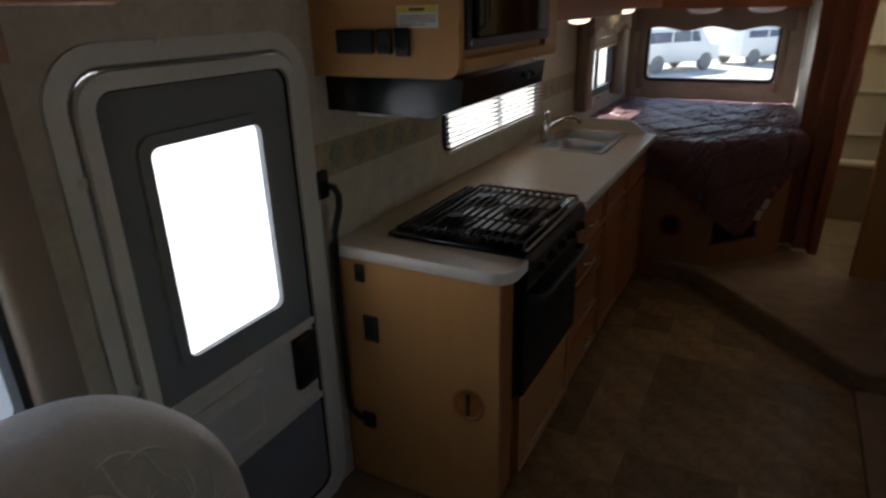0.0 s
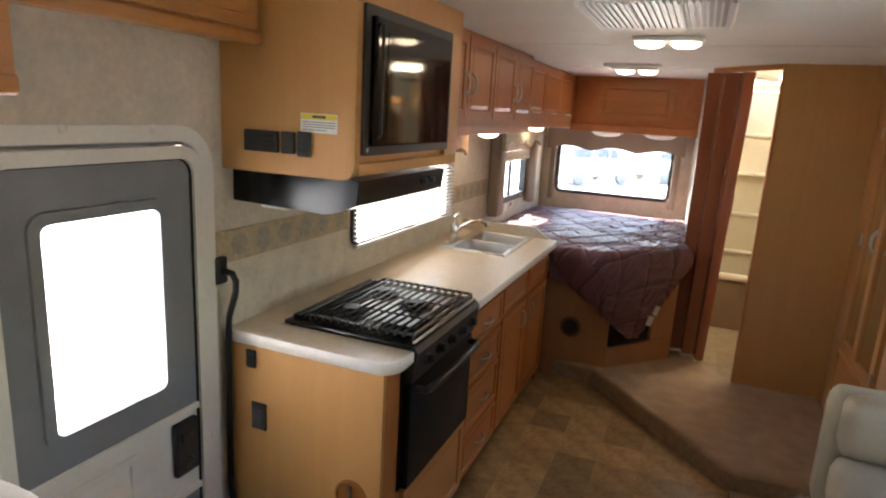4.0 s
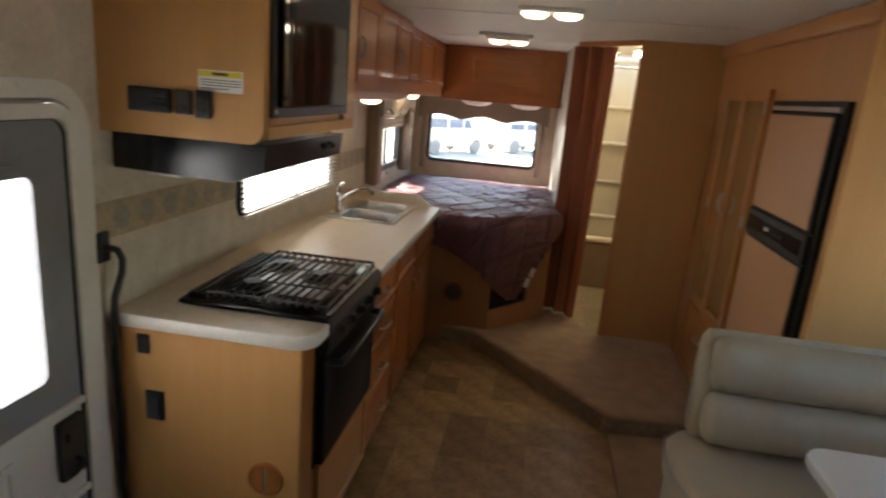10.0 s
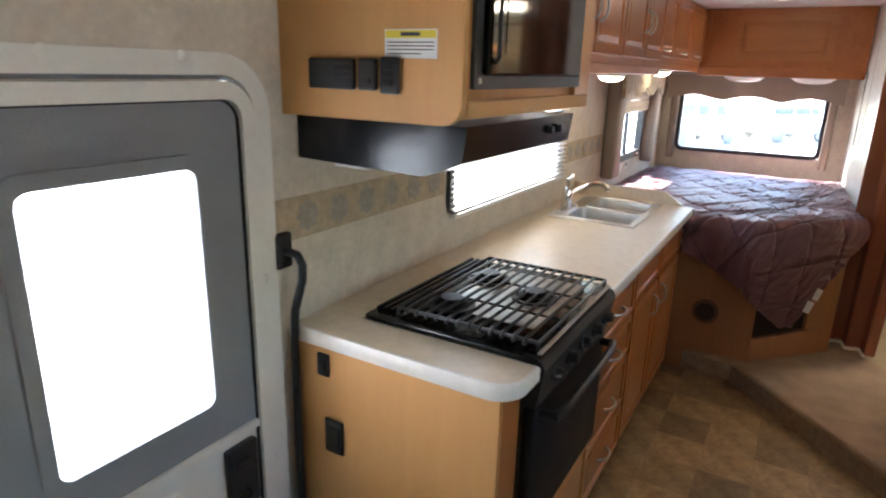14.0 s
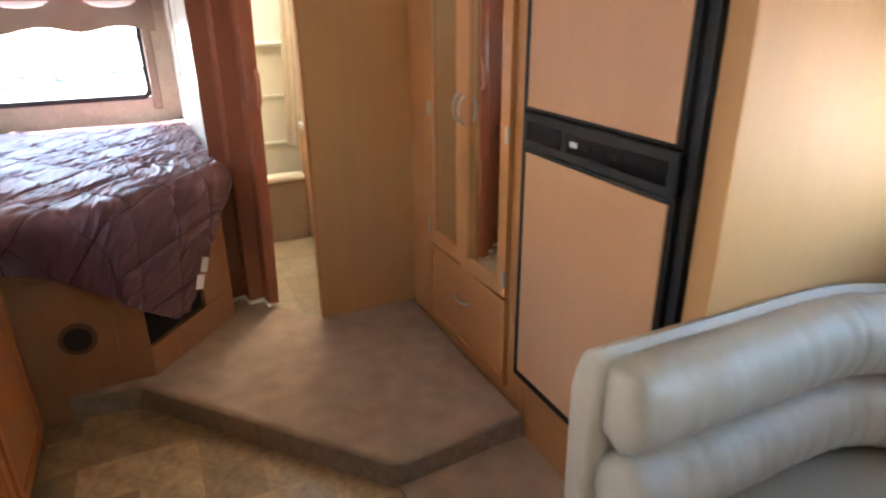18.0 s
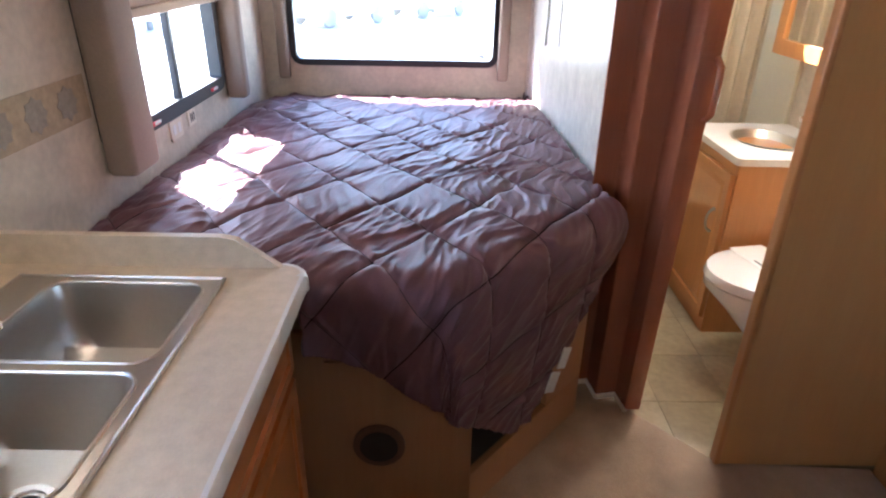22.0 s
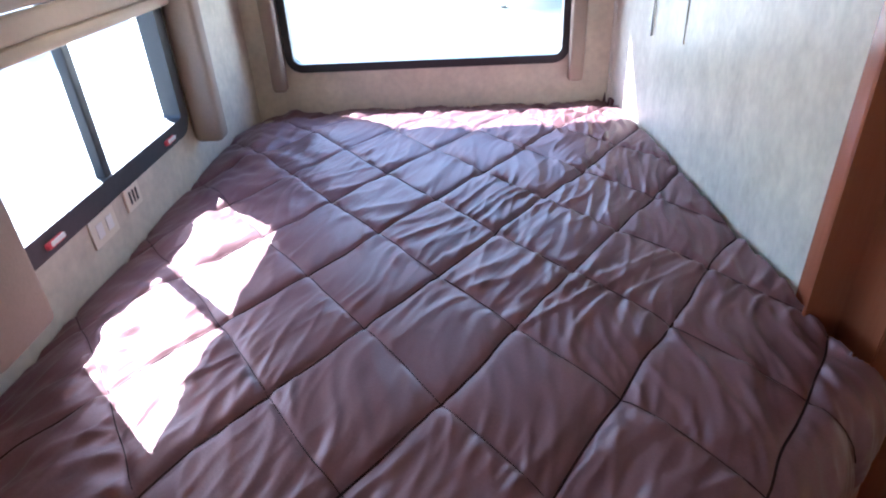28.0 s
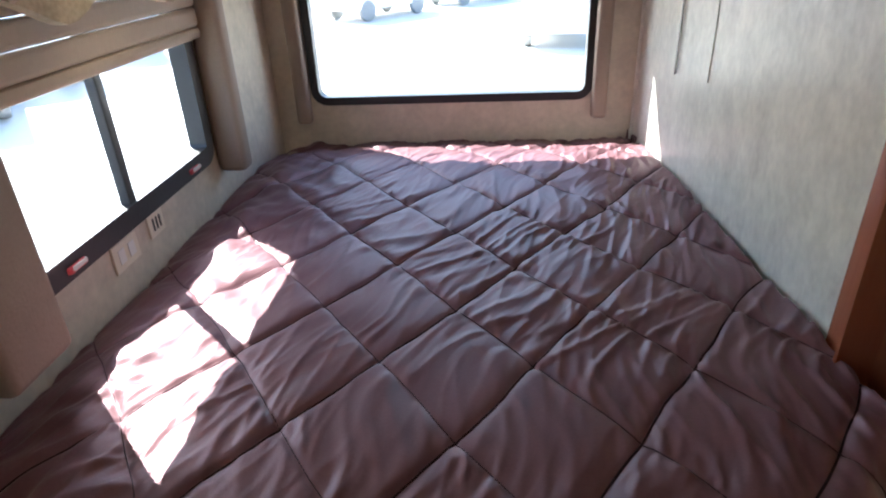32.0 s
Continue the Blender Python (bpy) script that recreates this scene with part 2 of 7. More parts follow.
def add_tube(bm, pts, r, k=8, cap=True):
    pts = [Vector(p) for p in pts]
    loops = []
    side = None
    for i, p in enumerate(pts):
        d = (pts[min(i + 1, len(pts) - 1)] - pts[max(i - 1, 0)]).normalized()
        if side is None:
            side = d.orthogonal().normalized()
        side = (side - d * side.dot(d)).normalized()
        up = d.cross(side)
        rr = r[i] if isinstance(r, (list, tuple)) else r
        loops.append([bm.verts.new(p + rr * (math.cos(a) * side + math.sin(a) * up)) for a in (2 * math.pi * j / k for j in range(k))])
    for a, b in zip(loops, loops[1:]):
        for j in range(k):
            bm.faces.new((a[j], a[(j + 1) % k], b[(j + 1) % k], b[j]))
    if cap:
        bm.faces.new(loops[0][::-1])
        bm.faces.new(loops[-1])


def tube(name, pts, r, material, parent=None, label="", k=8):
    bm = bmesh.new()
    add_tube(bm, pts, r, k)
    return part(name, bm, material, parent, label, smooth=50)


def add_lathe(bm, prof, c, k=20, sx=1.0, sy=1.0, m=None, cap=True):
    """Profile of (radius, height) turned about the upright through c; sx, sy make it oval."""
    m = m or Matrix.Identity(4)
    rows = []
    for r, z in prof:
        rows.append([bm.verts.new(m @ Vector((c[0] + r * sx * math.cos(a), c[1] + r * sy * math.sin(a), c[2] + z))) for a in (2 * math.pi * j / k for j in range(k))])
    for a, b in zip(rows, rows[1:]):
        for j in range(k):
            bm.faces.new((a[j], a[(j + 1) % k], b[(j + 1) % k], b[j]))
    if cap:
        bm.faces.new(rows[0][::-1])
        bm.faces.new(rows[-1])


def lathe(name, prof, c, material, parent=None, label="", k=20, sx=1.0, sy=1.0, m=None, cap=True):
    bm = bmesh.new()
    add_lathe(bm, prof, c, k, sx, sy, m, cap)
    return part(name, bm, material, parent, label, smooth=45)


def add_sweep(bm, path, prof, closed_ends=True):
    """Carries a profile of (offset to the path's left, height) along a level path, mitred."""
    path = [Vector((x, y, 0)) for x, y in path]
    loops = []
    for i, p in enumerate(path):
        a = (path[i] - path[i - 1]).normalized() if i else (path[1] - path[0]).normalized()
        b = (path[i + 1] - path[i]).normalized() if i + 1 < len(path) else a
        d = (a + b).normalized()
        left = Vector((-d.y, d.x, 0)) / max(0.5, d.dot(a))
        loops.append([bm.verts.new(p + left * o + Vector((0, 0, z))) for o, z in prof])
    k = len(prof)
    for a, b in zip(loops, loops[1:]):
        for j in range(k):
            bm.faces.new((a[j], a[(j + 1) % k], b[(j + 1) % k], b[j]))
    if closed_ends:
        bm.faces.new(loops[0][::-1])
        bm.faces.new(loops[-1])


def arc(cx, cy, r, a0, a1, k):
    return [(cx + r * math.cos(radians(a0 + (a1 - a0) * i / k)), cy + r * math.sin(radians(a0 + (a1 - a0) * i / k))) for i in range(k + 1)]


def add_wall(bm, axis, p0, p1, a0, a1, z0, z1, holes):
    """A wall of thickness p0..p1 across axis, from a0 to a1, with square openings (a, b, low, high) right through it."""
    aa = sorted({a0, a1, *[v for h in holes for v in h[:2]]})
    zz = sorted({z0, z1, *[v for h in holes for v in h[2:]]})
    for i in range(len(aa) - 1):
        for j in range(len(zz) - 1):
            ma, mz = (aa[i] + aa[i + 1]) / 2, (zz[j] + zz[j + 1]) / 2
            if any(h[0] < ma < h[1] and h[2] < mz < h[3] for h in holes):
                continue
            if axis == "x":
                add_box(bm, p0, p1, aa[i], aa[i + 1], zz[j], zz[j + 1])
            else:
                add_box(bm, aa[i], aa[i + 1], p0, p1, zz[j], zz[j + 1])
    bmesh.ops.remove_doubles(bm, verts=bm.verts, dist=1e-5)
    # inner faces between neighbouring cells go
    seen = {}
    for f in list(bm.faces):
        key = tuple(sorted((round(v.co.x, 4), round(v.co.y, 4), round(v.co.z, 4)) for v in f.verts))
        seen.setdefault(key, []).append(f)
    bmesh.ops.delete(bm, geom=[f for fs in seen.values() if len(fs) > 1 for f in fs], context="FACES")


def wall(name, axis, p0, p1, a0, a1, z0, z1, holes, material, label):
    bm = bmesh.new()
    add_wall(bm, axis, p0, p1, a0, a1, z0, z1, holes)
    return tagged(part(name, bm, material), label, "wall", kind="structure")


def bow_handle(parent, m, length=0.1, out=0.026, r=0.005, upright=False, material=None):
    pts = []
    for i in range(9):
        u = -1 + 2 * i / 8
        o = out * (1 - u * u) ** 0.5 if abs(u) < 1 else 0.0
        pts.append(m @ (Vector((0, -o, u * length / 2)) if upright else Vector((u * length / 2, -o, 0))))
    return tube("handle", pts, [r * 1.3] + [r] * 7 + [r * 1.3], material or MATS["brushed_nickel"], parent, "satin nickel bow handle")


def frosted(name):
    """Pebbled glass that scatters the daylight behind it."""
    m, t, n, l, p = nodes_of(name)
    n.remove(p)
    tl, gl, mx, nz, bp = n.new("ShaderNodeBsdfTranslucent"), n.new("ShaderNodeBsdfGlossy"), n.new("ShaderNodeMixShader"), n.new("ShaderNodeTexNoise"), n.new("ShaderNodeBump")
    tl.inputs["Color"].default_value = (0.95, 0.97, 1.0, 1)
    gl.inputs["Roughness"].default_value = 0.25
    nz.inputs["Scale"].default_value = 160
    bp.inputs["Strength"].default_value = 0.3
    l.new(nz.outputs["Fac"], bp.inputs["Height"])
    l.new(bp.outputs["Normal"], tl.inputs["Normal"])
    mx.inputs["Fac"].default_value = 0.06
    l.new(tl.outputs["BSDF"], mx.inputs[1])
    l.new(gl.outputs["BSDF"], mx.inputs[2])
    l.new(mx.outputs["Shader"], n["Material Output"].inputs["Surface"])
    return m

# ---------------------------------------------------------------- materials
wallpaper = mat("mottled_wallpaper", (0.60, 0.535, 0.425), 0.7, vary=0.15, scale=11, fine=45, bump=0.04, tint=(0.63, 0.56, 0.45))
maple = wood("maple_veneer", (0.57, 0.305, 0.108), (0.515, 0.262, 0.086), "z", rough=0.55, coat=0.0)
cherry = wood("cherry_stained_wood", (0.45, 0.155, 0.038), (0.34, 0.10, 0.024), "z", rough=0.36)
cherry_h = wood("cherry_wood_level_grain", (0.45, 0.155, 0.038), (0.34, 0.10, 0.024), "y", rough=0.36)
oak = wood("oak_front", (0.55, 0.255, 0.084), (0.46, 0.195, 0.058), "z", rough=0.36)
oak_h = wood("oak_level_grain", (0.53, 0.235, 0.072), (0.43, 0.17, 0.049), "y", rough=0.36)
oak_x = wood("oak_cross_grain", (0.45, 0.175, 0.045), (0.34, 0.115, 0.03), "x", rough=0.36)
fridge_face = wood("fridge_panel_veneer", (0.57, 0.30, 0.145), (0.535, 0.275, 0.13), "z", rough=0.45, coat=0.05)
folding = wood("folding_door_vinyl", (0.36, 0.125, 0.066), (0.29, 0.092, 0.046), "z", rough=0.20, coat=0.3)
cream = mat("cream_plastic", (0.74, 0.68, 0.55), 0.45, vary=0.05)
white_plastic = mat("white_plastic", (0.78, 0.77, 0.74), 0.42, vary=0.05, bump=0.02)
door_white = mat("off_white_door_frame", (0.76, 0.745, 0.68), 0.42, vary=0.06, bump=0.03)
door_grey = mat("grey_textured_door_skin", (0.24, 0.25, 0.265), 0.7, vary=0.1, fine=220, bump=0.09)
ceiling_white = mat("ceiling_vinyl", (0.74, 0.72, 0.69), 0.7, vary=0.06, scale=3, fine=90, bump=0.03)
black_plastic = mat("black_plastic", (0.018, 0.018, 0.02), 0.42, vary=0.2, bump=0.03)
black_enamel = mat("black_enamel", (0.008, 0.008, 0.009), 0.2, vary=0.2, bump=0.0, spec=0.35)
oven_black = mat("satin_black_enamel", (0.007, 0.007, 0.008), 0.5, vary=0.15, bump=0.01, spec=0.25)
fridge_black = mat("matt_black_trim", (0.012, 0.012, 0.013), 0.5, vary=0.15, bump=0.02, spec=0.3)
black_glass = mat("black_glass", (0.01, 0.01, 0.011), 0.06, vary=0.1, bump=0.0)
iron = mat("cast_iron", (0.02, 0.02, 0.021), 0.4, metal=0.3, vary=0.2, bump=0.05)
rubber = mat("black_rubber", (0.02, 0.02, 0.022), 0.7, vary=0.2)
steel = mat("stainless_steel", (0.60, 0.575, 0.535), 0.33, metal=1.0, vary=0.06, fine=140, bump=0.02)
chrome = mat("chrome", (0.75, 0.74, 0.72), 0.12, metal=1.0, vary=0.03, bump=0.0)
brushed = mat("brushed_nickel", (0.48, 0.46, 0.43), 0.35, metal=1.0, vary=0.08, bump=0.02)
counter_top = mat("speckled_laminate", (0.63, 0.52, 0.375), 0.36, vary=0.09, scale=40, fine=260, bump=0.0, tint=(0.67, 0.56, 0.42))
counter_edge = mat("laminate_edge", (0.70, 0.66, 0.60), 0.36, vary=0.08, scale=40, fine=260, bump=0.0)
carpet = mat("beige_carpet", (0.39, 0.275, 0.18), 0.95, vary=0.22, scale=9, fine=260, bump=0.25, tint=(0.43, 0.305, 0.20), sheen=0.15)
carpet_side = mat("carpet_edge_pile", (0.34, 0.255, 0.18), 0.95, vary=0.34, scale=30, fine=150, bump=0.25)
grout = mat("vinyl_floor_joint", (0.19, 0.125, 0.065), 0.6, vary=0.2)
tile = mat("stone_look_vinyl", (0.30, 0.188, 0.092), 0.36, vary=0.38, scale=11, fine=40, bump=0.02, tint=(0.36, 0.245, 0.12), island=0.30)
bath_tile = mat("pale_stone_vinyl", (0.35, 0.28, 0.165), 0.42, vary=0.2, scale=10, fine=40, bump=0.03, island=0.12)
leather = mat("taupe_vinyl_upholstery", (0.44, 0.37, 0.262), 0.42, vary=0.07, scale=4, fine=90, bump=0.03, spec=0.4)
seam_mat = mat("upholstery_piping", (0.34, 0.31, 0.25), 0.5, vary=0.08)
table_top = mat("pale_grey_laminate", (0.72, 0.69, 0.64), 0.4, vary=0.03, fine=240, bump=0.0)
chair_cloth = mat("woven_floral_fabric", (0.56, 0.515, 0.45), 0.8, vary=0.14, scale=22, fine=120, bump=0.06, tint=(0.62, 0.57, 0.50), sheen=0.2)
chair_leaf = mat("satin_leaf_weave", (0.70, 0.66, 0.60), 0.45, vary=0.1)
window_wrap = mat("padded_window_trim", (0.31, 0.245, 0.195), 0.75, vary=0.10, scale=9, fine=160, bump=0.05)
window_wrap_pale = mat("pale_window_trim", (0.44, 0.37, 0.29), 0.75, vary=0.10, scale=9, fine=160, bump=0.05)
valance_cloth = mat("floral_valance_cloth", (0.40, 0.29, 0.20), 0.85, vary=0.35, scale=22, fine=90, bump=0.06, tint=(0.50, 0.29, 0.20))
olive_cloth = mat("olive_tan_valance_cloth", (0.37, 0.315, 0.21), 0.85, vary=0.3, scale=20, fine=90, bump=0.06, tint=(0.44, 0.37, 0.26))
valance_leaf = mat("embroidered_leaf", (0.46, 0.25, 0.15), 0.8, vary=0.2)
shade_cloth = mat("pleated_shade_cloth", (0.55, 0.46, 0.36), 0.8, vary=0.06)
blind_white = mat("mini_blind_slat", (0.76, 0.75, 0.72), 0.4, vary=0.04, bump=0.0)
border_tan = mat("wallpaper_border", (0.45, 0.36, 0.235), 0.75, vary=0.22, scale=24, fine=70, bump=0.03)
border_grey = mat("border_medallion", (0.34, 0.31, 0.25), 0.75, vary=0.2, scale=40, fine=90, bump=0.03)
quilt = mat("plum_brown_comforter", (0.135, 0.068, 0.078), 0.46, vary=0.16, scale=7, fine=230, bump=0.025, spec=0.7)
quilt_in = quilt.node_tree.nodes["Principled BSDF"].inputs
quilt_in["Specular Tint"].default_value = (1.0, 0.66, 0.70, 1)
# near-black colour that darkens the quilt's seam grooves
quilt_seam = mat("near_black_seam", (0.022, 0.010, 0.013), 0.8, vary=0.2, bump=0.0, spec=0.2)
tag_white = mat("white_fabric_tag", (0.72, 0.72, 0.74), 0.8, vary=0.06)
bed_wall = mat("pale_mottled_wallpaper", (0.64, 0.625, 0.56), 0.36, vary=0.2, scale=16, fine=60, bump=0.05, stretch=(1, 1, 0.7))
# near-black: shade of the storage opening as colour; also on the kick boards
dark_void = mat("near_black_void", (0.02, 0.018, 0.017), 0.9, vary=0.2)
vent_ring_brown = mat("brown_vent_plastic", (0.15, 0.075, 0.04), 0.5, vary=0.15)
vent_mesh = mat("dark_brown_vent", (0.035, 0.025, 0.022), 0.6, vary=0.2)
mirror_mat = mat("mirror_silver", (0.82, 0.83, 0.82), 0.02, metal=1.0, vary=0.0, bump=0.0)
shower_cream = mat("cream_fibreglass", (0.76, 0.71, 0.55), 0.35, vary=0.05)
tub_skirt = mat("brown_laminate_skirt", (0.27, 0.20, 0.13), 0.5, vary=0.12, scale=8)
curtain_tan = mat("tan_shower_curtain", (0.70, 0.60, 0.44), 0.7, vary=0.08)
porcelain = mat("white_porcelain", (0.80, 0.79, 0.77), 0.15, vary=0.02, bump=0.0, coat=0.3)
label_white = mat("white_sticker", (0.75, 0.75, 0.74), 0.5, vary=0.03)
label_yellow = mat("yellow_sticker_band", (0.72, 0.60, 0.06), 0.5, vary=0.03)
violet_print = mat("violet_print", (0.22, 0.15, 0.30), 0.5, vary=0.05)
ink = mat("dark_print", (0.05, 0.05, 0.05), 0.6, vary=0.05)
red_plastic = mat("red_release_tab", (0.55, 0.05, 0.07), 0.4, vary=0.1)
beige_cloth = mat("beige_pleated_cloth", (0.47, 0.42, 0.33), 0.85, vary=0.08)
pane = glass("window_glass", (0.97, 0.985, 0.98))
lamp_on = glow("lit_lamp_lens", (1.0, 0.80, 0.56), 1.1)
lamp_bath = glow("lit_bath_diffuser", (1.0, 0.87, 0.62), 7.5)
dome_pane = glass("clear_dome_plastic", (0.85, 0.85, 0.82))
frost = frosted("frosted_door_glass")
ground_mat = mat("sunlit_concrete", (0.62, 0.60, 0.56), 0.9, vary=0.14, scale=0.6, fine=14, bump=0.05)
van_white = mat("white_car_paint", (0.80, 0.80, 0.80), 0.36, vary=0.03, coat=0.5, bump=0.0)
van_blue = mat("blue_stripe", (0.20, 0.35, 0.52), 0.35, vary=0.05)
van_glass = mat("tinted_car_glass", (0.06, 0.09, 0.16), 0.1, vary=0.05, bump=0.0)
tyre_mat = mat("tyre_rubber", (0.045, 0.05, 0.06), 0.8, vary=0.15)
car_dark = mat("dark_car_paint", (0.08, 0.09, 0.11), 0.36, vary=0.1, coat=0.5)
burner_metal = mat("heat_stained_metal", (0.36, 0.34, 0.31), 0.36, metal=1.0, vary=0.3, scale=20, fine=120, bump=0.03)
bed_panel = wood("brown_bed_veneer", (0.42, 0.205, 0.095), (0.35, 0.16, 0.07), "z")
# darker copy of the seat fabric, for the part out of the sun
chair_shaded = mat("shaded_floral_fabric", (0.50, 0.465, 0.42), 0.8, vary=0.14, scale=18, fine=120, bump=0.06, sheen=0.15)
# tyre colour lightened so far wheels vanish in the bright glare outside
glare_tyre = mat("glare_paled_tyre", (0.26, 0.255, 0.25), 0.9, vary=0.15)

# ---------------------------------------------------------------- the shell
CEIL, REAR, FRONT, RIGHT, SLIDE = 2.06, 4.31, -2.6, 2.45, 3.06
FW = (-1.56, -0.955, 0.865, 1.58)   # front window in the side wall: y from, to, z from, to
DR = (-0.73, -0.135, 0.0, 1.55)    # entry door
KW = (0.785, 1.90, 1.07, 1.56)     # kitchen window
BW = (2.70, 3.665, 1.01, 1.60)     # bed window
RW = (0.14, 1.185, 1.0, 1.49)     # rear window: x from, to
SW = (-1.0, 0.565, 1.0, 1.62)     # dinette window
def shrink(w, by=0.012):
    return (w[0] + by, w[1] - by, w[2] + by, w[3] - by)


wall("wall_left", "x", -0.035, 0.0, FRONT, REAR + 0.06, -0.1, CEIL + 0.05, [shrink(FW), (DR[0], DR[1], -0.05, DR[3]), shrink(KW), shrink(BW)], wallpaper, "mottled beige wallpapered side wall with windows and entry door")
wall("wall_rear", "y", REAR, REAR + 0.035, 0.0, RIGHT, -0.1, CEIL + 0.05, [shrink(RW)], wallpaper, "mottled beige wallpapered rear wall with wide window")
# unseen plain wall without windscreen, added to keep daylight out of the front
wall("wall_front", "y", FRONT - 0.06, FRONT, -0.06, SLIDE + 0.06, -0.1, CEIL + 0.05, [], wallpaper, "unseen stand-in wall that keeps windscreen daylight out")
wall("wall_right", "x", RIGHT, RIGHT + 0.04, 0.76, REAR + 0.06, -0.1, CEIL + 0.05, [], wallpaper, "plain side wall behind wardrobe and bathroom")
wall("wall_right_front", "x", RIGHT, RIGHT + 0.04, FRONT, -1.5, -0.1, CEIL + 0.05, [], wallpaper, "plain side wall beside the cab")
wall("wall_slide", "x", SLIDE, SLIDE + 0.05, -1.5, 1.5, -0.1, 1.95, [shrink(SW)], wallpaper, "beige wallpapered outer wall behind the dinette")
wall("wall_slide_front", "y", -1.54, -1.5, RIGHT, SLIDE, -0.1, 1.95, [], wallpaper, "beige end wall of the dinette recess")
wall("wall_slide_rear", "y", 1.5, 1.54, RIGHT + 0.04, SLIDE, -0.1, 1.95, [], wallpaper, "hidden end wall behind the refrigerator")
def beside(y):
    """The bed's side of the partition, which closes in a little towards the rear."""
    return 1.403 - 0.065 * (y - 2.94) / (REAR - 2.94)


tagged(prism("wall_divider", [(beside(2.94), 2.94), (beside(2.94) + 0.03, 2.94), (beside(REAR) + 0.03, REAR), (beside(REAR), REAR)], 0.0, CEIL + 0.02, bed_wall, smooth=0), "pale mottled partition between bed and bathroom", "wall", kind="structure")

bm = bmesh.new()
SKY_X, SKY_Y = (1.52, 2.14), (3.72, 4.24)  # skylight over the shower
VENT_X, VENT_Y = (0.755, 1.055), (2.75, 2.91)  # roof vent over the bed's foot
add_box(bm, -0.06, SLIDE + 0.06, FRONT - 0.06, VENT_Y[0], CEIL, CEIL + 0.04)
add_box(bm, -0.06, VENT_X[0], VENT_Y[0], VENT_Y[1], CEIL, CEIL + 0.04)
add_box(bm, VENT_X[1], SLIDE + 0.06, VENT_Y[0], VENT_Y[1], CEIL, CEIL + 0.04)
add_box(bm, -0.06, SLIDE + 0.06, VENT_Y[1], SKY_Y[0], CEIL, CEIL + 0.04)
add_box(bm, -0.06, SKY_X[0], SKY_Y[0], SKY_Y[1], CEIL, CEIL + 0.04)
add_box(bm, SKY_X[1], SLIDE + 0.06, SKY_Y[0], SKY_Y[1], CEIL, CEIL + 0.04)
add_box(bm, -0.06, SLIDE + 0.06, SKY_Y[1], REAR + 0.06, CEIL, CEIL + 0.04)
for y in (0.03, 1.72, 3.10):
    add_box(bm, 0.36, 2.3 if y < 2.0 else 1.36, y - 0.008, y + 0.008, CEIL - 0.003, CEIL - 0.0005)
tagged(part("ceiling", bm, ceiling_white), "white vinyl ceiling panels with thin joint strips", "ceiling", kind="structure")
box("slide_ceiling", RIGHT + 0.02, SLIDE, -1.5, 0.74, 1.90, 1.95, ceiling_white, bev=0)
tagged(bpy.data.objects["slide_ceiling"], "low white ceiling of the dinette recess", "ceiling", kind="structure")

# floors
floor = box("floor", -0.06, SLIDE + 0.06, FRONT - 0.06, REAR + 0.06, -0.1, -0.006, grout, bev=0)
tagged(floor, "brown stone-patterned vinyl floor", "floor", kind="structure")
prism("carpet_floor", [(1.735, 1.44), (SLIDE, 1.44), (SLIDE, FRONT), (1.735, FRONT)], -0.006, 0.012, carpet)
tagged(bpy.data.objects["carpet_floor"], "beige carpet strip beside the dinette", "carpet", kind="structure")
STEP = [(0.60, 2.345), (0.93, 2.30), (1.70, 1.425), (1.745, 1.405), (2.25, 1.445), (2.25, 2.52), (1.78, 2.54), (1.42, 2.95), (1.0, 2.44), (0.60, 2.44)]
bm = bmesh.new()
add_prism(bm, STEP, 0.0, 0.095)
step = tagged(part("raised_step", bm, carpet_side), "raised step edge wrapped in grey-beige carpet", "step", kind="structure")
bm = bmesh.new()
add_prism(bm, STEP, 0.095, 0.118)
bmesh.ops.recalc_face_normals(bm, faces=bm.faces)
bmesh.ops.bevel(bm, geom=[e for e in bm.edges if all(v.co.z > 0.117 for v in e.verts)], offset=0.02, segments=3, profile=0.5, affect="EDGES", clamp_overlap=True)
part("step_carpet", bm, carpet, step, "matted beige carpet top", smooth=50)
bath = box("bathroom_floor", 1.40, RIGHT, 2.545, REAR, -0.006, 0.10, bath_tile, bev=0)
tagged(bath, "pale stone-patterned vinyl bathroom floor", "floor", kind="structure")


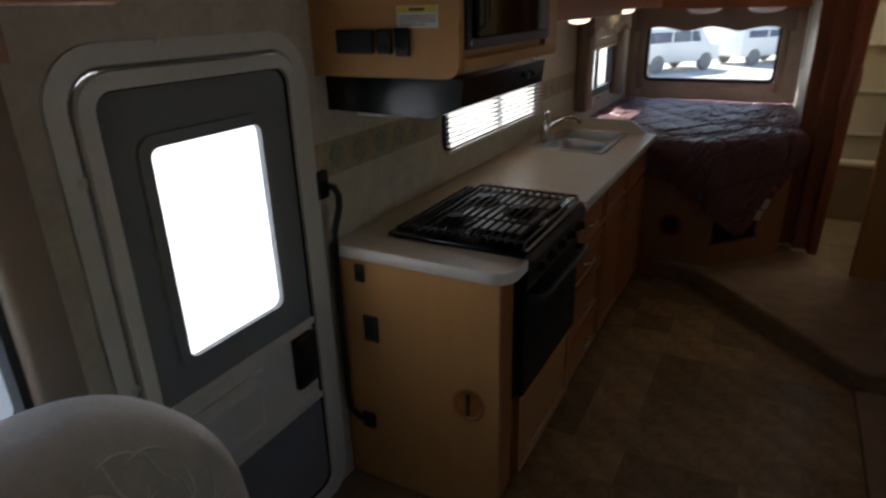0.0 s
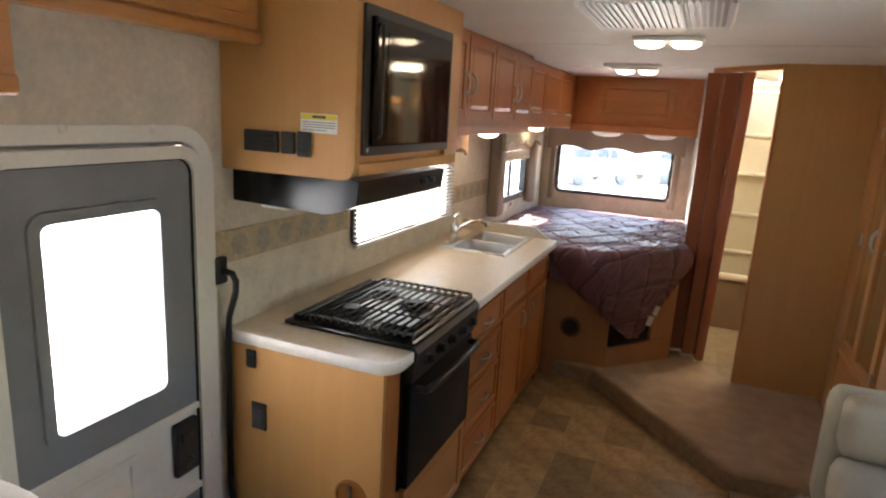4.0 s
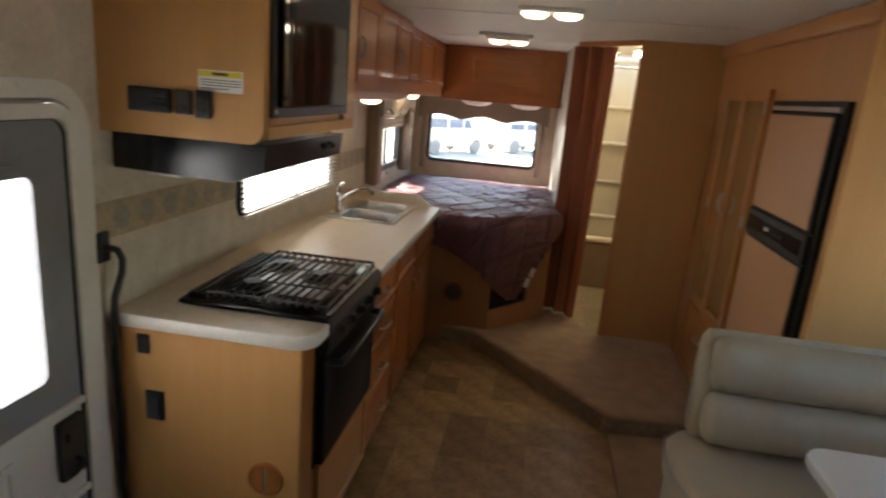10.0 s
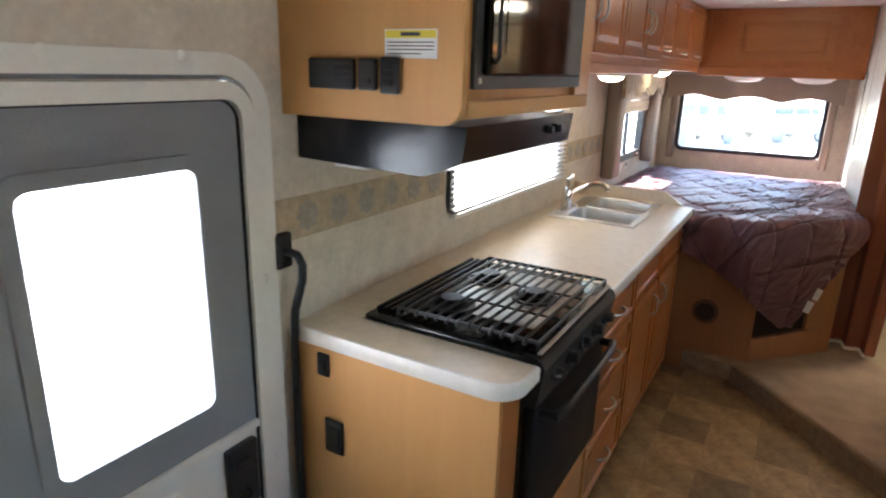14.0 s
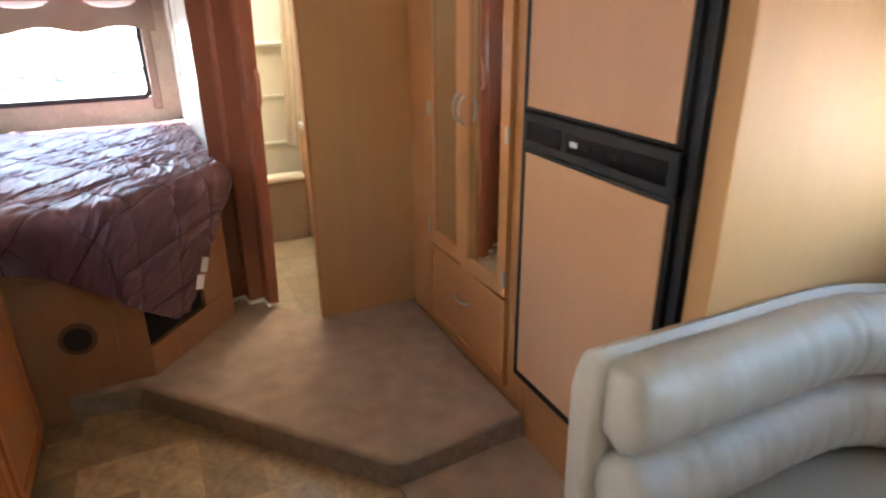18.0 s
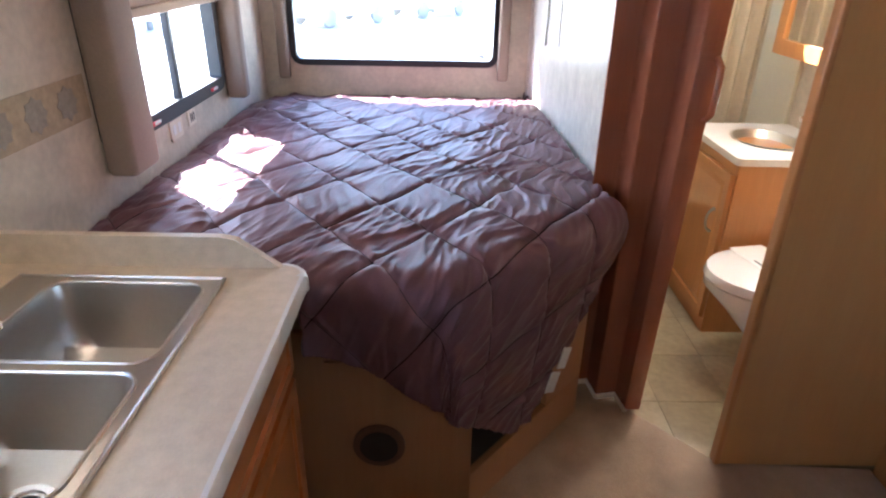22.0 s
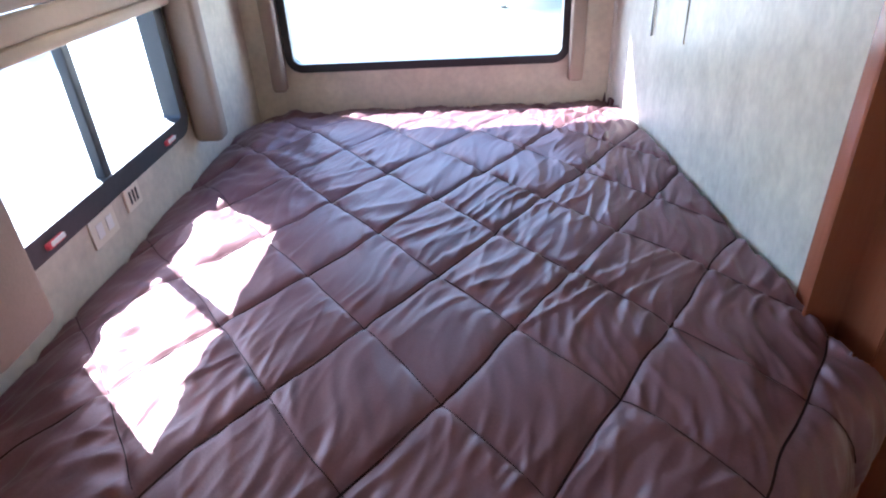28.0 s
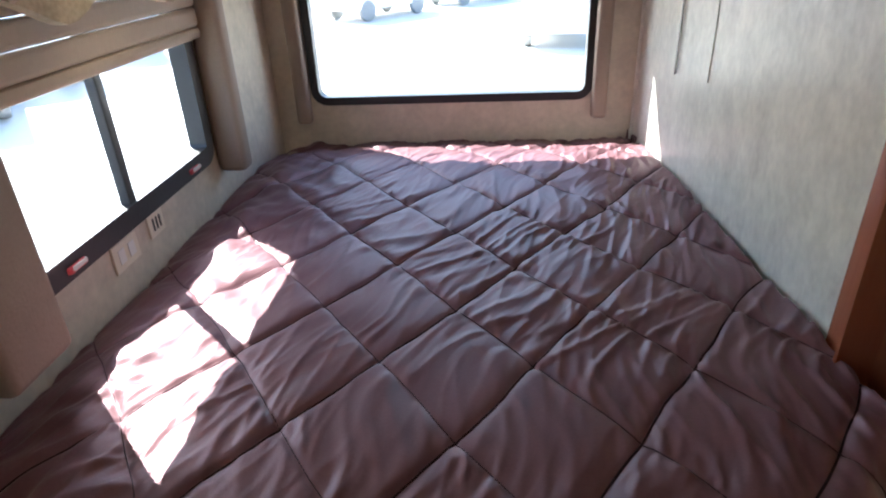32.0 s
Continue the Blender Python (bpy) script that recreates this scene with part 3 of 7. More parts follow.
def window_unit(name, w, axis, at, deg, label, mullion=None, band=0.03, sill_tabs=(), material=None, bar=0.026, frame_mat=None):
    """A black-framed sliding or fixed window with round corners set in a wall opening."""
    wd, ht = w[1] - w[0], w[3] - w[2]
    c = ((w[0] + w[1]) / 2, (w[2] + w[3]) / 2)
    m = face(at, c[0], c[1], deg) if axis == "x" else face(c[0], at, c[1], deg)
    e = thing(name, m.translation - Vector((0, 0, ht / 2)), label, "window", kind="structure")
    ring("window_frame", wd, ht, 0.06, band, -0.03, 0.018, m, frame_mat or black_plastic, e, "white window frame" if frame_mat else "matt black window frame")
    bm = bmesh.new()
    add_prism(bm, rrect(wd - 2 * band + 0.006, ht - 2 * band + 0.006, 0.035), 0.024, 0.028, m @ Matrix.Rotation(radians(-90), 4, "X"))
    g = part("window_pane", bm, material or pane, e)
    g.visible_shadow = False
    if mullion is not None:
        bm = bmesh.new()
        add_box(bm, mullion - bar / 2, mullion + bar / 2, -0.012, 0.012, -ht / 2 + band * 0.6, ht / 2 - band * 0.6, 0.003)
        bm.transform(m)
        part("mullion", bm, black_plastic, e)
    for u in sill_tabs:
        bm = bmesh.new()
        add_box(bm, u - 0.028, u + 0.028, -0.026, -0.01, -ht / 2 + 0.014, -ht / 2 + 0.027, 0.004)
        bm.transform(m)
        tab = part("release_tab", bm, red_plastic, e, "red escape release tab")
        # white strip over the red tab paints in its bright highlight
        bm = bmesh.new()
        add_box(bm, u - 0.02, u + 0.022, -0.029, -0.0255, -ht / 2 + 0.019, -ht / 2 + 0.029, 0.0015)
        bm.transform(m)
        part("tab_label", bm, label_white, tab, "white strip for the tab's bright highlight")
    return e, m


window_unit("window_1", FW, "x", 0.0, 90, "black framed sliding side window beside the seat", mullion=-0.005, band=0.042, bar=0.045)
window_unit("window_2", KW, "x", 0.0, 90, "sliding kitchen window behind the blind", mullion=0.02)
window_unit("window_3", BW, "x", 0.0, 90, "black framed sliding window beside the bed with red tabs", mullion=0.044, band=0.048, sill_tabs=(-0.197, 0.333))
window_unit("window_4", RW, "y", REAR, 0, "wide fixed rear window in black rubber frame", band=0.03)
window_unit("window_5", SW, "x", SLIDE, -90, "white framed window above the dinette bench", band=0.03, frame_mat=white_plastic)

# wallpaper border along the kitchen and bed wall
for k, (a, b, z) in enumerate(((-0.05, KW[0] - 0.02, 1.215), (1.97, 2.68, 1.18))):
    bd = box("border", 0.0005, 0.003, a, b, z - 0.055, z + 0.055, border_tan, bev=0)
    bd.name = "trim_border" if k == 0 else "trim_border.001"
    tagged(bd, "tan wallpaper border with grey diamond medallions", "wallpaper border", kind="structure")
    y = a + 0.12
    while y < b - 0.05:
        bm = bmesh.new()
        pts = [(0.045 * math.cos(t) * (1 + 0.12 * math.cos(8 * t)), 0.045 * math.sin(t) * (1 + 0.12 * math.cos(8 * t))) for t in (2 * math.pi * i / 16 for i in range(16))]
        add_prism(bm, [(p * 0.85, q * 0.85) for p, q in pts], 0.0, 0.0015, Matrix.Translation((0.003, y, z)) @ Matrix.Rotation(radians(90), 4, "Y") @ Matrix.Rotation(radians(45), 4, "Z"))
        part("medallion", bm, border_grey, bd)
        y += 0.125

# ---------------------------------------------------------------- entry door
def entry_door():
    w, h = 0.760, 1.632
    m = face(0.0, -0.431, 1.607 - h / 2, 90)
    fr = thing("door_frame", (0.0, -0.431, -0.02), "off-white moulded frame with round corners around the entry door", "door frame", kind="structure")
    ring("flange", w, h, 0.13, 0.045, 0.0, 0.012, m, door_white, fr)
    ring("groove", w - 0.09, h - 0.09, 0.09, 0.008, 0.0, 0.004, m, door_grey, fr, "grey sunk gasket line")
    ring("inner_lip", w - 0.114, h - 0.114, 0.08, 0.036, 0.0, 0.026, m, door_white, fr)
    for u, v in ((-0.338, 0.55), (-0.338, 0.05), (-0.338, -0.3), (-0.1, 0.808), (0.16, 0.808), (0.338, 0.3), (0.338, -0.2)):
        lathe("screw_cap", [(0.011, 0.0), (0.011, 0.003), (0.006, 0.006)], (0, 0, 0), door_white, fr, k=12, m=m @ Matrix.Translation((u, -0.012, v)) @ Matrix.Rotation(radians(90), 4, "X"))
    ring("door_gasket", w - 0.186, h - 0.186, 0.05, 0.004, 0.0, 0.016, m, rubber, fr, "thin black gasket")
    d = thing("entry_door", (0.0, -0.431, 0.0), "grey entry door with frosted window and white lower panels", "door", kind="structure")
    dw, top, mid, low = 0.60, 1.53, 0.725, 0.44
    dm = face(-0.005, -0.431, 0.0, 90)
    # upper skin with a hole for the window
    bm = bmesh.new()
    win = (0.352, 0.55)
    wc = (-0.009, 1.108)
    outer = [(x, z) for x, z in rrect(dw + 0.01, top - mid, 0.04, 6, 0, (top + mid) / 2)]
    inner = rrect(win[0], win[1], 0.03, 6, *wc)
    add_ring(bm, outer, inner, 0.0, 0.014, dm)
    part("upper_skin", bm, door_grey, d, "dark grey textured door skin", smooth=35)
    bm = bmesh.new()
    add_ring(bm, rrect(win[0] + 0.05, win[1] + 0.05, 0.045, 6, *wc), rrect(win[0] - 0.01, win[1] - 0.01, 0.025, 6, *wc), 0.014, 0.026, dm)
    part("window_bezel", bm, door_grey, d, "grey window bezel", smooth=35)
    bm = bmesh.new()
    add_prism(bm, rrect(win[0] + 0.01, win[1] + 0.01, 0.03, 6, *wc), -0.002, 0.002, dm @ Matrix.Rotation(radians(90), 4, "X"))
    part("frosted_pane", bm, frost, d, "bright frosted window pane")
    bm = bmesh.new()
    add_box(bm, -dw / 2, dw / 2, -0.012, 0.0, low, mid, 0.004)
    bm.transform(dm)
    part("middle_panel", bm, door_white, d, "white door panel")
    bm = bmesh.new()
    for z in (mid, low):
        add_box(bm, -dw / 2, dw / 2, -0.022, -0.0, z - 0.012, z + 0.012, 0.004)
    bm.transform(dm)
    part("rail", bm, door_white, d, "white door rails")
    raised_door("screen_slide", 0.30, 0.20, dm @ Matrix.Translation((-0.105, -0.012, 0.575)), door_white, d, thick=0.012, rail=0.03, label="white sliding screen panel")
    bm = bmesh.new()
    add_box(bm, -dw / 2, dw / 2, -0.012, 0.0, 0.03, low - 0.012, 0.004)
    bm.transform(dm)
    part("lower_skin", bm, door_grey, d, "grey lower door skin")
    lk = box("lock_plate", 0.008, 0.03, -0.255, -0.165, 0.52, 0.70, black_plastic, d, 0.006, "black lock plate with lever")
    tube("lever", [(0.035, -0.21, 0.58), (0.052, -0.21, 0.575), (0.056, -0.24, 0.555), (0.05, -0.265, 0.55)], 0.007, black_plastic, lk, "black latch lever")
    box("bolt", 0.03, 0.04, -0.24, -0.20, 0.64, 0.67, black_plastic, lk, 0.003)
    box("core", -0.034, -0.006, -0.728, -0.138, -0.04, 0.80, door_white, d, 0.0, "white door core")
    g = thing("grab_bar", (0.03, -0.02, 0.24), "bent black steel grab bar beside the entry door", "grab bar")
    tube("bar", [(0.005, -0.03, 1.145), (0.03, -0.03, 1.145), (0.055, -0.026, 1.14), (0.066, -0.022, 1.115), (0.062, -0.02, 1.075), (0.035, -0.022, 0.99), (0.028, -0.022, 0.9), (0.028, -0.022, 0.36), (0.034, -0.02, 0.30), (0.06, -0.012, 0.27), (0.09, -0.008, 0.265)], 0.011, black_plastic, g, k=10)
    box("top_mount", 0.0, 0.02, -0.055, -0.005, 1.10, 1.19, black_plastic, g, 0.006)
    box("bottom_mount", 0.075, 0.125, -0.014, -0.0, 0.235, 0.295, black_plastic, g, 0.004)


entry_door()


# ---------------------------------------------------------------- kitchen
def kitchen_base():
    X = 0.585
    units = ((0.0, 0.125, "end"), (0.125, 0.735, "range"), (0.735, 1.24, "drawers"), (1.24, 1.70, "door"), (1.70, 2.18, "door"))
    for a, b, kind in units:
        if kind == "range":
            continue
        lab = {"end": "narrow maple end cabinet at the counter's entry side", "drawers": "cherry-stained base cabinet with a stack of drawers", "door": "cherry-stained base cabinet with raised panel door"}[kind]
        c = thing("base_cabinet", (X / 2, (a + b) / 2, 0.0), lab, "cabinet", group="kitchen base cabinets")
        if kind == "end":
            box("end_panel", 0.002, X + 0.02, a, a + 0.018, 0.0, 0.899, maple, c, 0.002, "light maple veneer end panel")
            box("body", 0.004, X - 0.002, a + 0.018, b, 0.07, 0.899, cherry, c, 0.0)
            box("front_strip", X - 0.002, X + 0.02, a + 0.018, b - 0.012, 0.09, 0.899, cherry, c, 0.002)
            for x0, x1, z0, z1 in ((0.088, 0.127, 0.818, 0.882), (0.108, 0.168, 0.600, 0.698)):
                bm = bmesh.new()
                add_box(bm, x0, x1, a - 0.009, a, z0, z1, 0.005)
                sw = part("switch_plate", bm, black_plastic, c, "black switch plate")
                box("rocker", x0 + 0.010, x1 - 0.010, a - 0.012, a - 0.008, z0 + 0.018, z1 - 0.018, rubber, sw, 0.002)
            cp = lathe("round_vent", [(0.058, 0.0), (0.058, 0.006), (0.05, 0.009), (0.047, 0.005), (0.012, 0.005)], (0, 0, 0), oak_x, c, "round brown plastic cap", k=28, m=Matrix.Translation((0.50, a, 0.455)) @ Matrix.Rotation(radians(90), 4, "X"))
            box("cap_slot", 0.495, 0.505, a - 0.013, a - 0.003, 0.415, 0.495, brushed, cp, 0.002)
            continue
        box("body", 0.004, X, a, b, 0.07, 0.899 if a < 1.2 else 0.74, cherry, c, 0.0)
        if a > 1.2:
            box("front_frame", X - 0.02, X, a, b, 0.74, 0.899, cherry, c, 0.0)
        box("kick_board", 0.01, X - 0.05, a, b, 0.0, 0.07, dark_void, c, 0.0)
        if kind == "drawers":
            for z0, z1 in ((0.70, 0.855), (0.525, 0.685), (0.30, 0.51), (0.095, 0.285)):
                d = raised_door("drawer_front", b - a - 0.03, z1 - z0, face(X, (a + b) / 2, (z0 + z1) / 2, 90), cherry_h, c, rail=0.03)
                bow_handle(d, face(X + 0.02, (a + b) / 2, (z0 + z1) / 2, 90), 0.1)
        else:
            d = raised_door("drawer_front", b - a - 0.03, 0.13, face(X, (a + b) / 2, 0.79, 90), cherry_h, c, rail=0.03)
            d = raised_door("cabinet_door", b - a - 0.03, 0.60, face(X, (a + b) / 2, 0.40, 90), cherry, c)
            bow_handle(d, face(X + 0.02, b - 0.09 if a < 1.5 else a + 0.09, 0.60, 90), 0.1, upright=True)
    box("end_panel", 0.004, X + 0.001, 2.18, 2.195, 0.0, 0.899, cherry, bpy.data.objects["base_cabinet.003"], 0.0)
    # worktop with openings for sink and range
    w = thing("worktop", (0.3, 1.1, 0.899), "speckled beige laminate worktop with pale rounded edge", "worktop")
    T0, T1, F = 0.905, 0.938, 0.638
    bm = bmesh.new()
    corner = arc(F - 0.07, -0.006 + 0.07, 0.07, -90, 0, 8)
    outline = [(0.001, -0.006)] + corner + [(F, 0.13), (0.13, 0.13), (0.13, 0.73), (F, 0.73)] + arc(F - 0.05, 2.235 - 0.05, 0.05, 0, 90, 6) + [(0.001, 2.235)]
    # notched behind the sink, where a strip fills in
    side = outline + [(0.001, 2.15), (0.10, 2.15), (0.474, 2.15), (0.474, 1.597), (0.10, 1.597), (0.001, 1.597)]
    add_prism(bm, side, T0, T1)
    bm.normal_update()
    bmesh.ops.triangulate(bm, faces=[f for f in bm.faces if len(f.verts) > 4])
    box("rear_strip", 0.001, 0.099, 1.5975, 2.1495, T0, T1, counter_top, w, 0.0)
    part("top", bm, counter_top, w)
    bm = bmesh.new()
    add_sweep(bm, [(0.0, -0.007)] + arc(F - 0.07, -0.007 + 0.07, 0.071, -90, 0, 8) + [(F + 0.001, 0.128)], [(0.0, T0 - 0.006), (-0.004, T0), (-0.004, T1 - 0.004), (0.0, T1 + 0.0008), (0.008, T1 + 0.0008), (0.008, T0 - 0.006)])
    add_sweep(bm, [(F + 0.001, 0.732), (F + 0.001, 2.185)] + arc(F - 0.05, 2.235 - 0.05, 0.051, 0, 90, 6) + [(0.4, 2.236)], [(0.0, T0 - 0.006), (-0.004, T0), (-0.004, T1 - 0.004), (0.0, T1 + 0.0008), (0.008, T1 + 0.0008), (0.008, T0 - 0.006)])
    part("edge_band", bm, counter_edge, w, "pale rounded laminate edge", smooth=50)
    lip = [(0.001, T1)] + [(0.50, T1), (0.585, T1 + 0.001), (0.50, T1 + 0.062), (0.47, T1 + 0.068), (0.001, T1 + 0.068)]
    bm = bmesh.new()
    add_prism(bm, lip, -0.018, 0.0, Matrix.Translation((0, 2.215, 0)) @ Matrix.Rotation(radians(90), 4, "X"))
    part("end_splash", bm, counter_top, w, "low laminate splash lip")


kitchen_base()


def range_cooker():
    Y0, Y1, OVEN_LOW = 0.140, 0.722, 0.43
    c = thing("gas_range", (0.33, 0.475, 0.07), "black enamel gas range with wire grate and oven", "range")
    box("oven_body", 0.135, 0.60, Y0 + 0.006, Y1 - 0.006, OVEN_LOW - 0.02, 0.922, black_plastic, c, 0.003)
    bm = bmesh.new()
    add_box(bm, 0.140, 0.632, Y0 - 0.012, Y1 + 0.012, 0.939, 0.956, 0.006, 2)
    top = part("cooktop", bm, black_enamel, c, "glossy black enamel cooktop", smooth=40)
    # raised rim and vent ridge at the back
    for k, x in enumerate((0.155, 0.176, 0.197)):
        box("rear_vent_rib", x, x + 0.012, Y0 + 0.02, Y1 - 0.02, 0.956, 0.97, black_enamel, top, 0.003)
    box("well_liner", 0.27, 0.57, Y0 + 0.14, Y1 - 0.05, 0.956, 0.9595, burner_metal, top, 0.001, "dull metal burner well reflector")
    for bx, by in ((0.31, Y0 + 0.16), (0.30, Y1 - 0.17), (0.48, Y0 + 0.34)):
        b = lathe("burner", [(0.048, 0.0), (0.046, 0.012), (0.034, 0.016), (0.033, 0.022), (0.0305, 0.026), (0.008, 0.027)], (bx, by, 0.9595), oven_black, top, "black burner cap", k=24)
        lathe("drip_ring", [(0.066, 0.0), (0.066, 0.006), (0.054, 0.006), (0.054, 0.0)], (bx, by, 0.9598), black_plastic, b, k=24)
    part_grate(c, Y0, Y1)
    # sloping control front with knobs
    bm = bmesh.new()
    add_prism(bm, [(0.60, 0.822), (0.634, 0.822), (0.652, 0.927), (0.640, 0.947), (0.60, 0.947)], Y0 - 0.004, Y1 + 0.004, Matrix(((1, 0, 0, 0), (0, 0, 1, 0), (0, 1, 0, 0), (0, 0, 0, 1))))
    ctrl = part("control_panel", bm, black_plastic, c, "black control panel")
    for k in range(5):
        y = Y0 + 0.08 + k * 0.105
        lathe("knob", [(0.021, 0.0), (0.021, 0.008), (0.016, 0.01), (0.014, 0.028), (0.004, 0.03)], (0, 0, 0), black_plastic, ctrl, "round black knob", k=16, m=Matrix.Translation((0.644, y, 0.884)) @ Matrix.Rotation(radians(80), 4, "Y"))
    bm = bmesh.new()
    add_box(bm, 0.60, 0.632, Y0 + 0.002, Y1 - 0.002, OVEN_LOW, 0.812, 0.008, 2)
    od = part("oven_door", bm, oven_black, c, "plain black oven door", smooth=40)
    tube("oven_handle", [(0.632, Y0 + 0.04, 0.787), (0.67, Y0 + 0.045, 0.79), (0.68, Y0 + 0.1, 0.792), (0.68, Y1 - 0.1, 0.792), (0.67, Y1 - 0.045, 0.79), (0.632, Y1 - 0.04, 0.787)], 0.013, black_plastic, od, "black bar handle", k=10)
    raised_door("lower_door", Y1 - Y0 - 0.01, OVEN_LOW - 0.11, face(0.60, (Y0 + Y1) / 2, OVEN_LOW / 2 + 0.045, 90), oak_h, c, rail=0.04, label="oak panel below the oven")
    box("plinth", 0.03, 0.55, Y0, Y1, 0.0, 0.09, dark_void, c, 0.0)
    box("lower_body", 0.03, 0.598, Y0, Y1, 0.09, OVEN_LOW - 0.022, oak, c, 0.0)


def part_grate(c, Y0, Y1):
    frame_z = 0.976
    x0, x1, y0, y1 = 0.22, 0.618, Y0 + 0.03, Y1 - 0.012
    bm = bmesh.new()
    add_tube(bm, [(x0, y0, frame_z), (x1, y0, frame_z), (x1, y1, frame_z), (x0, y1, frame_z), (x0, y0, frame_z)], 0.0052, 6)
    g = part("grate", bm, iron, c, "black wire pan grate", smooth=60)
    n = 13
    for k in range(1, n):
        x = x0 + (x1 - x0) * k / n
        tube("grate_bar", [(x, y0 - 0.012, frame_z - 0.006), (x, y0 + 0.01, frame_z + 0.006), (x, y1 - 0.01, frame_z + 0.006), (x, y1 + 0.010, frame_z - 0.006)], 0.0052, iron, g, k=6)
    for y in (y0 + 0.17, y0 + 0.35):
        tube("grate_bar", [(x0, y, frame_z - 0.003), (x1, y, frame_z - 0.003)], 0.0036, iron, g, k=6)
    box("front_trim", 0.624, 0.636, Y0 + 0.01, Y1 - 0.01, 0.956, 0.961, brushed, c, 0.002, "bright metal front trim")
    for x, y in ((x0, y0), (x1, y0), (x0, y1), (x1, y1)):
        tube("grate_foot", [(x, y, frame_z), (x, y, 0.955)], 0.005, iron, g, k=6)


range_cooker()


def kitchen_sink():
    x0, x1, y0, y1, z = 0.092, 0.488, 1.585, 2.16, 0.9385
    s = thing("kitchen_sink", ((x0 + x1) / 2, (y0 + y1) / 2, 0.78), "double bowl stainless steel kitchen sink set in the worktop", "sink")
    bm = bmesh.new()
    ym = (y0 + y1) / 2
    bowls = ((x0 + 0.075, x1 - 0.022, y0 + 0.025, ym - 0.012), (x0 + 0.075, x1 - 0.022, ym + 0.012, y1 - 0.022))
    for (p, q, u, v), (ya, yb) in zip(bowls, ((y0, ym), (ym, y1))):
        outer = rrect(x1 - x0, yb - ya, 0.0005, 6, (x0 + x1) / 2, (ya + yb) / 2)
        inner = rrect(q - p, v - u, 0.04, 6, (p + q) / 2, (u + v) / 2)
        L = [[bm.verts.new((px, py, z + dz)) for px, py in pts] for pts, dz in ((outer, 0.0), (outer, 0.004), (inner, 0.0045))]
        for m, n in zip(L, L[1:]):
            for i in range(len(outer)):
                bm.faces.new((m[i], m[(i + 1) % len(outer)], n[(i + 1) % len(outer)], n[i]))
    for p, q, u, v in bowls:
        lip = rrect(q - p, v - u, 0.04, 6, (p + q) / 2, (u + v) / 2)
        tube("bowl_lip", [(px, py, z + 0.0045) for px, py in lip + lip[:1]], 0.0035, steel, s, k=6)
    tube("rolled_rim", [(x0, y0, z + 0.003), (x1, y0, z + 0.003), (x1, y1, z + 0.003), (x0, y1, z + 0.003), (x0, y0, z + 0.003)], 0.005, steel, s, k=6)
    part("deck", bm, steel, s, "bright steel rim", smooth=40)
    for a, b, c, d in bowls:
        bm = bmesh.new()
        cx, cy, w, h = (a + b) / 2, (c + d) / 2, b - a, d - c
        rows = []
        for sc, zz in ((1.0, 0.0045), (0.985, -0.004), (0.95, -0.05), (0.92, -0.115), (0.86, -0.135), (0.6, -0.142), (0.2, -0.146)):
            rr = 0.04 * (1 if sc > 0.9 else 1.3)
            rows.append([bm.verts.new((px, py, z + zz)) for px, py in rrect(w * sc, h * sc, min(rr, 0.4 * min(w, h) * sc), 5, cx, cy)])
        for p, q in zip(rows, rows[1:]):
            for j in range(len(p)):
                bm.faces.new((p[j], p[(j + 1) % len(p)], q[(j + 1) % len(p)], q[j]))
        bm.faces.new(rows[-1])
        bw = part("bowl", bm, steel, s, "brushed steel bowl", smooth=50)
        dr = lathe("drain", [(0.045, 0.0), (0.045, 0.004), (0.034, 0.004), (0.03, -0.004), (0.01, -0.004)], (cx, cy, z - 0.1445), chrome, bw, "strainer drain", k=24)
        lathe("drain_hole", [(0.027, 0.0), (0.027, 0.002), (0.006, 0.004)], (cx, cy, z - 0.146), black_plastic, dr, k=18)
    f = thing("kitchen_faucet", (0.10, 1.75, z + 0.004), "chrome single lever faucet behind the sink", "faucet")
    bm = bmesh.new()
    add_prism(bm, rrect(0.055, 0.22, 0.027, 6, 0.118, 1.76), z + 0.004, z + 0.014)
    part("base_plate", bm, chrome, f, smooth=40)
    lathe("column", [(0.026, 0.0), (0.025, 0.05), (0.022, 0.085), (0.018, 0.10), (0.006, 0.104)], (0.118, 1.76, z + 0.014), chrome, f)
    tube("spout", [(0.12, 1.77, z + 0.06), (0.16, 1.785, z + 0.10), (0.22, 1.80, z + 0.135), (0.27, 1.81, z + 0.14), (0.295, 1.815, z + 0.125), (0.30, 1.816, z + 0.108)], [0.014, 0.0125, 0.012, 0.012, 0.0125, 0.013], chrome, f, k=12)
    tube("lever", [(0.118, 1.76, z + 0.115), (0.12, 1.755, z + 0.15), (0.145, 1.748, z + 0.175)], [0.012, 0.009, 0.007], chrome, f, k=10)


kitchen_sink()


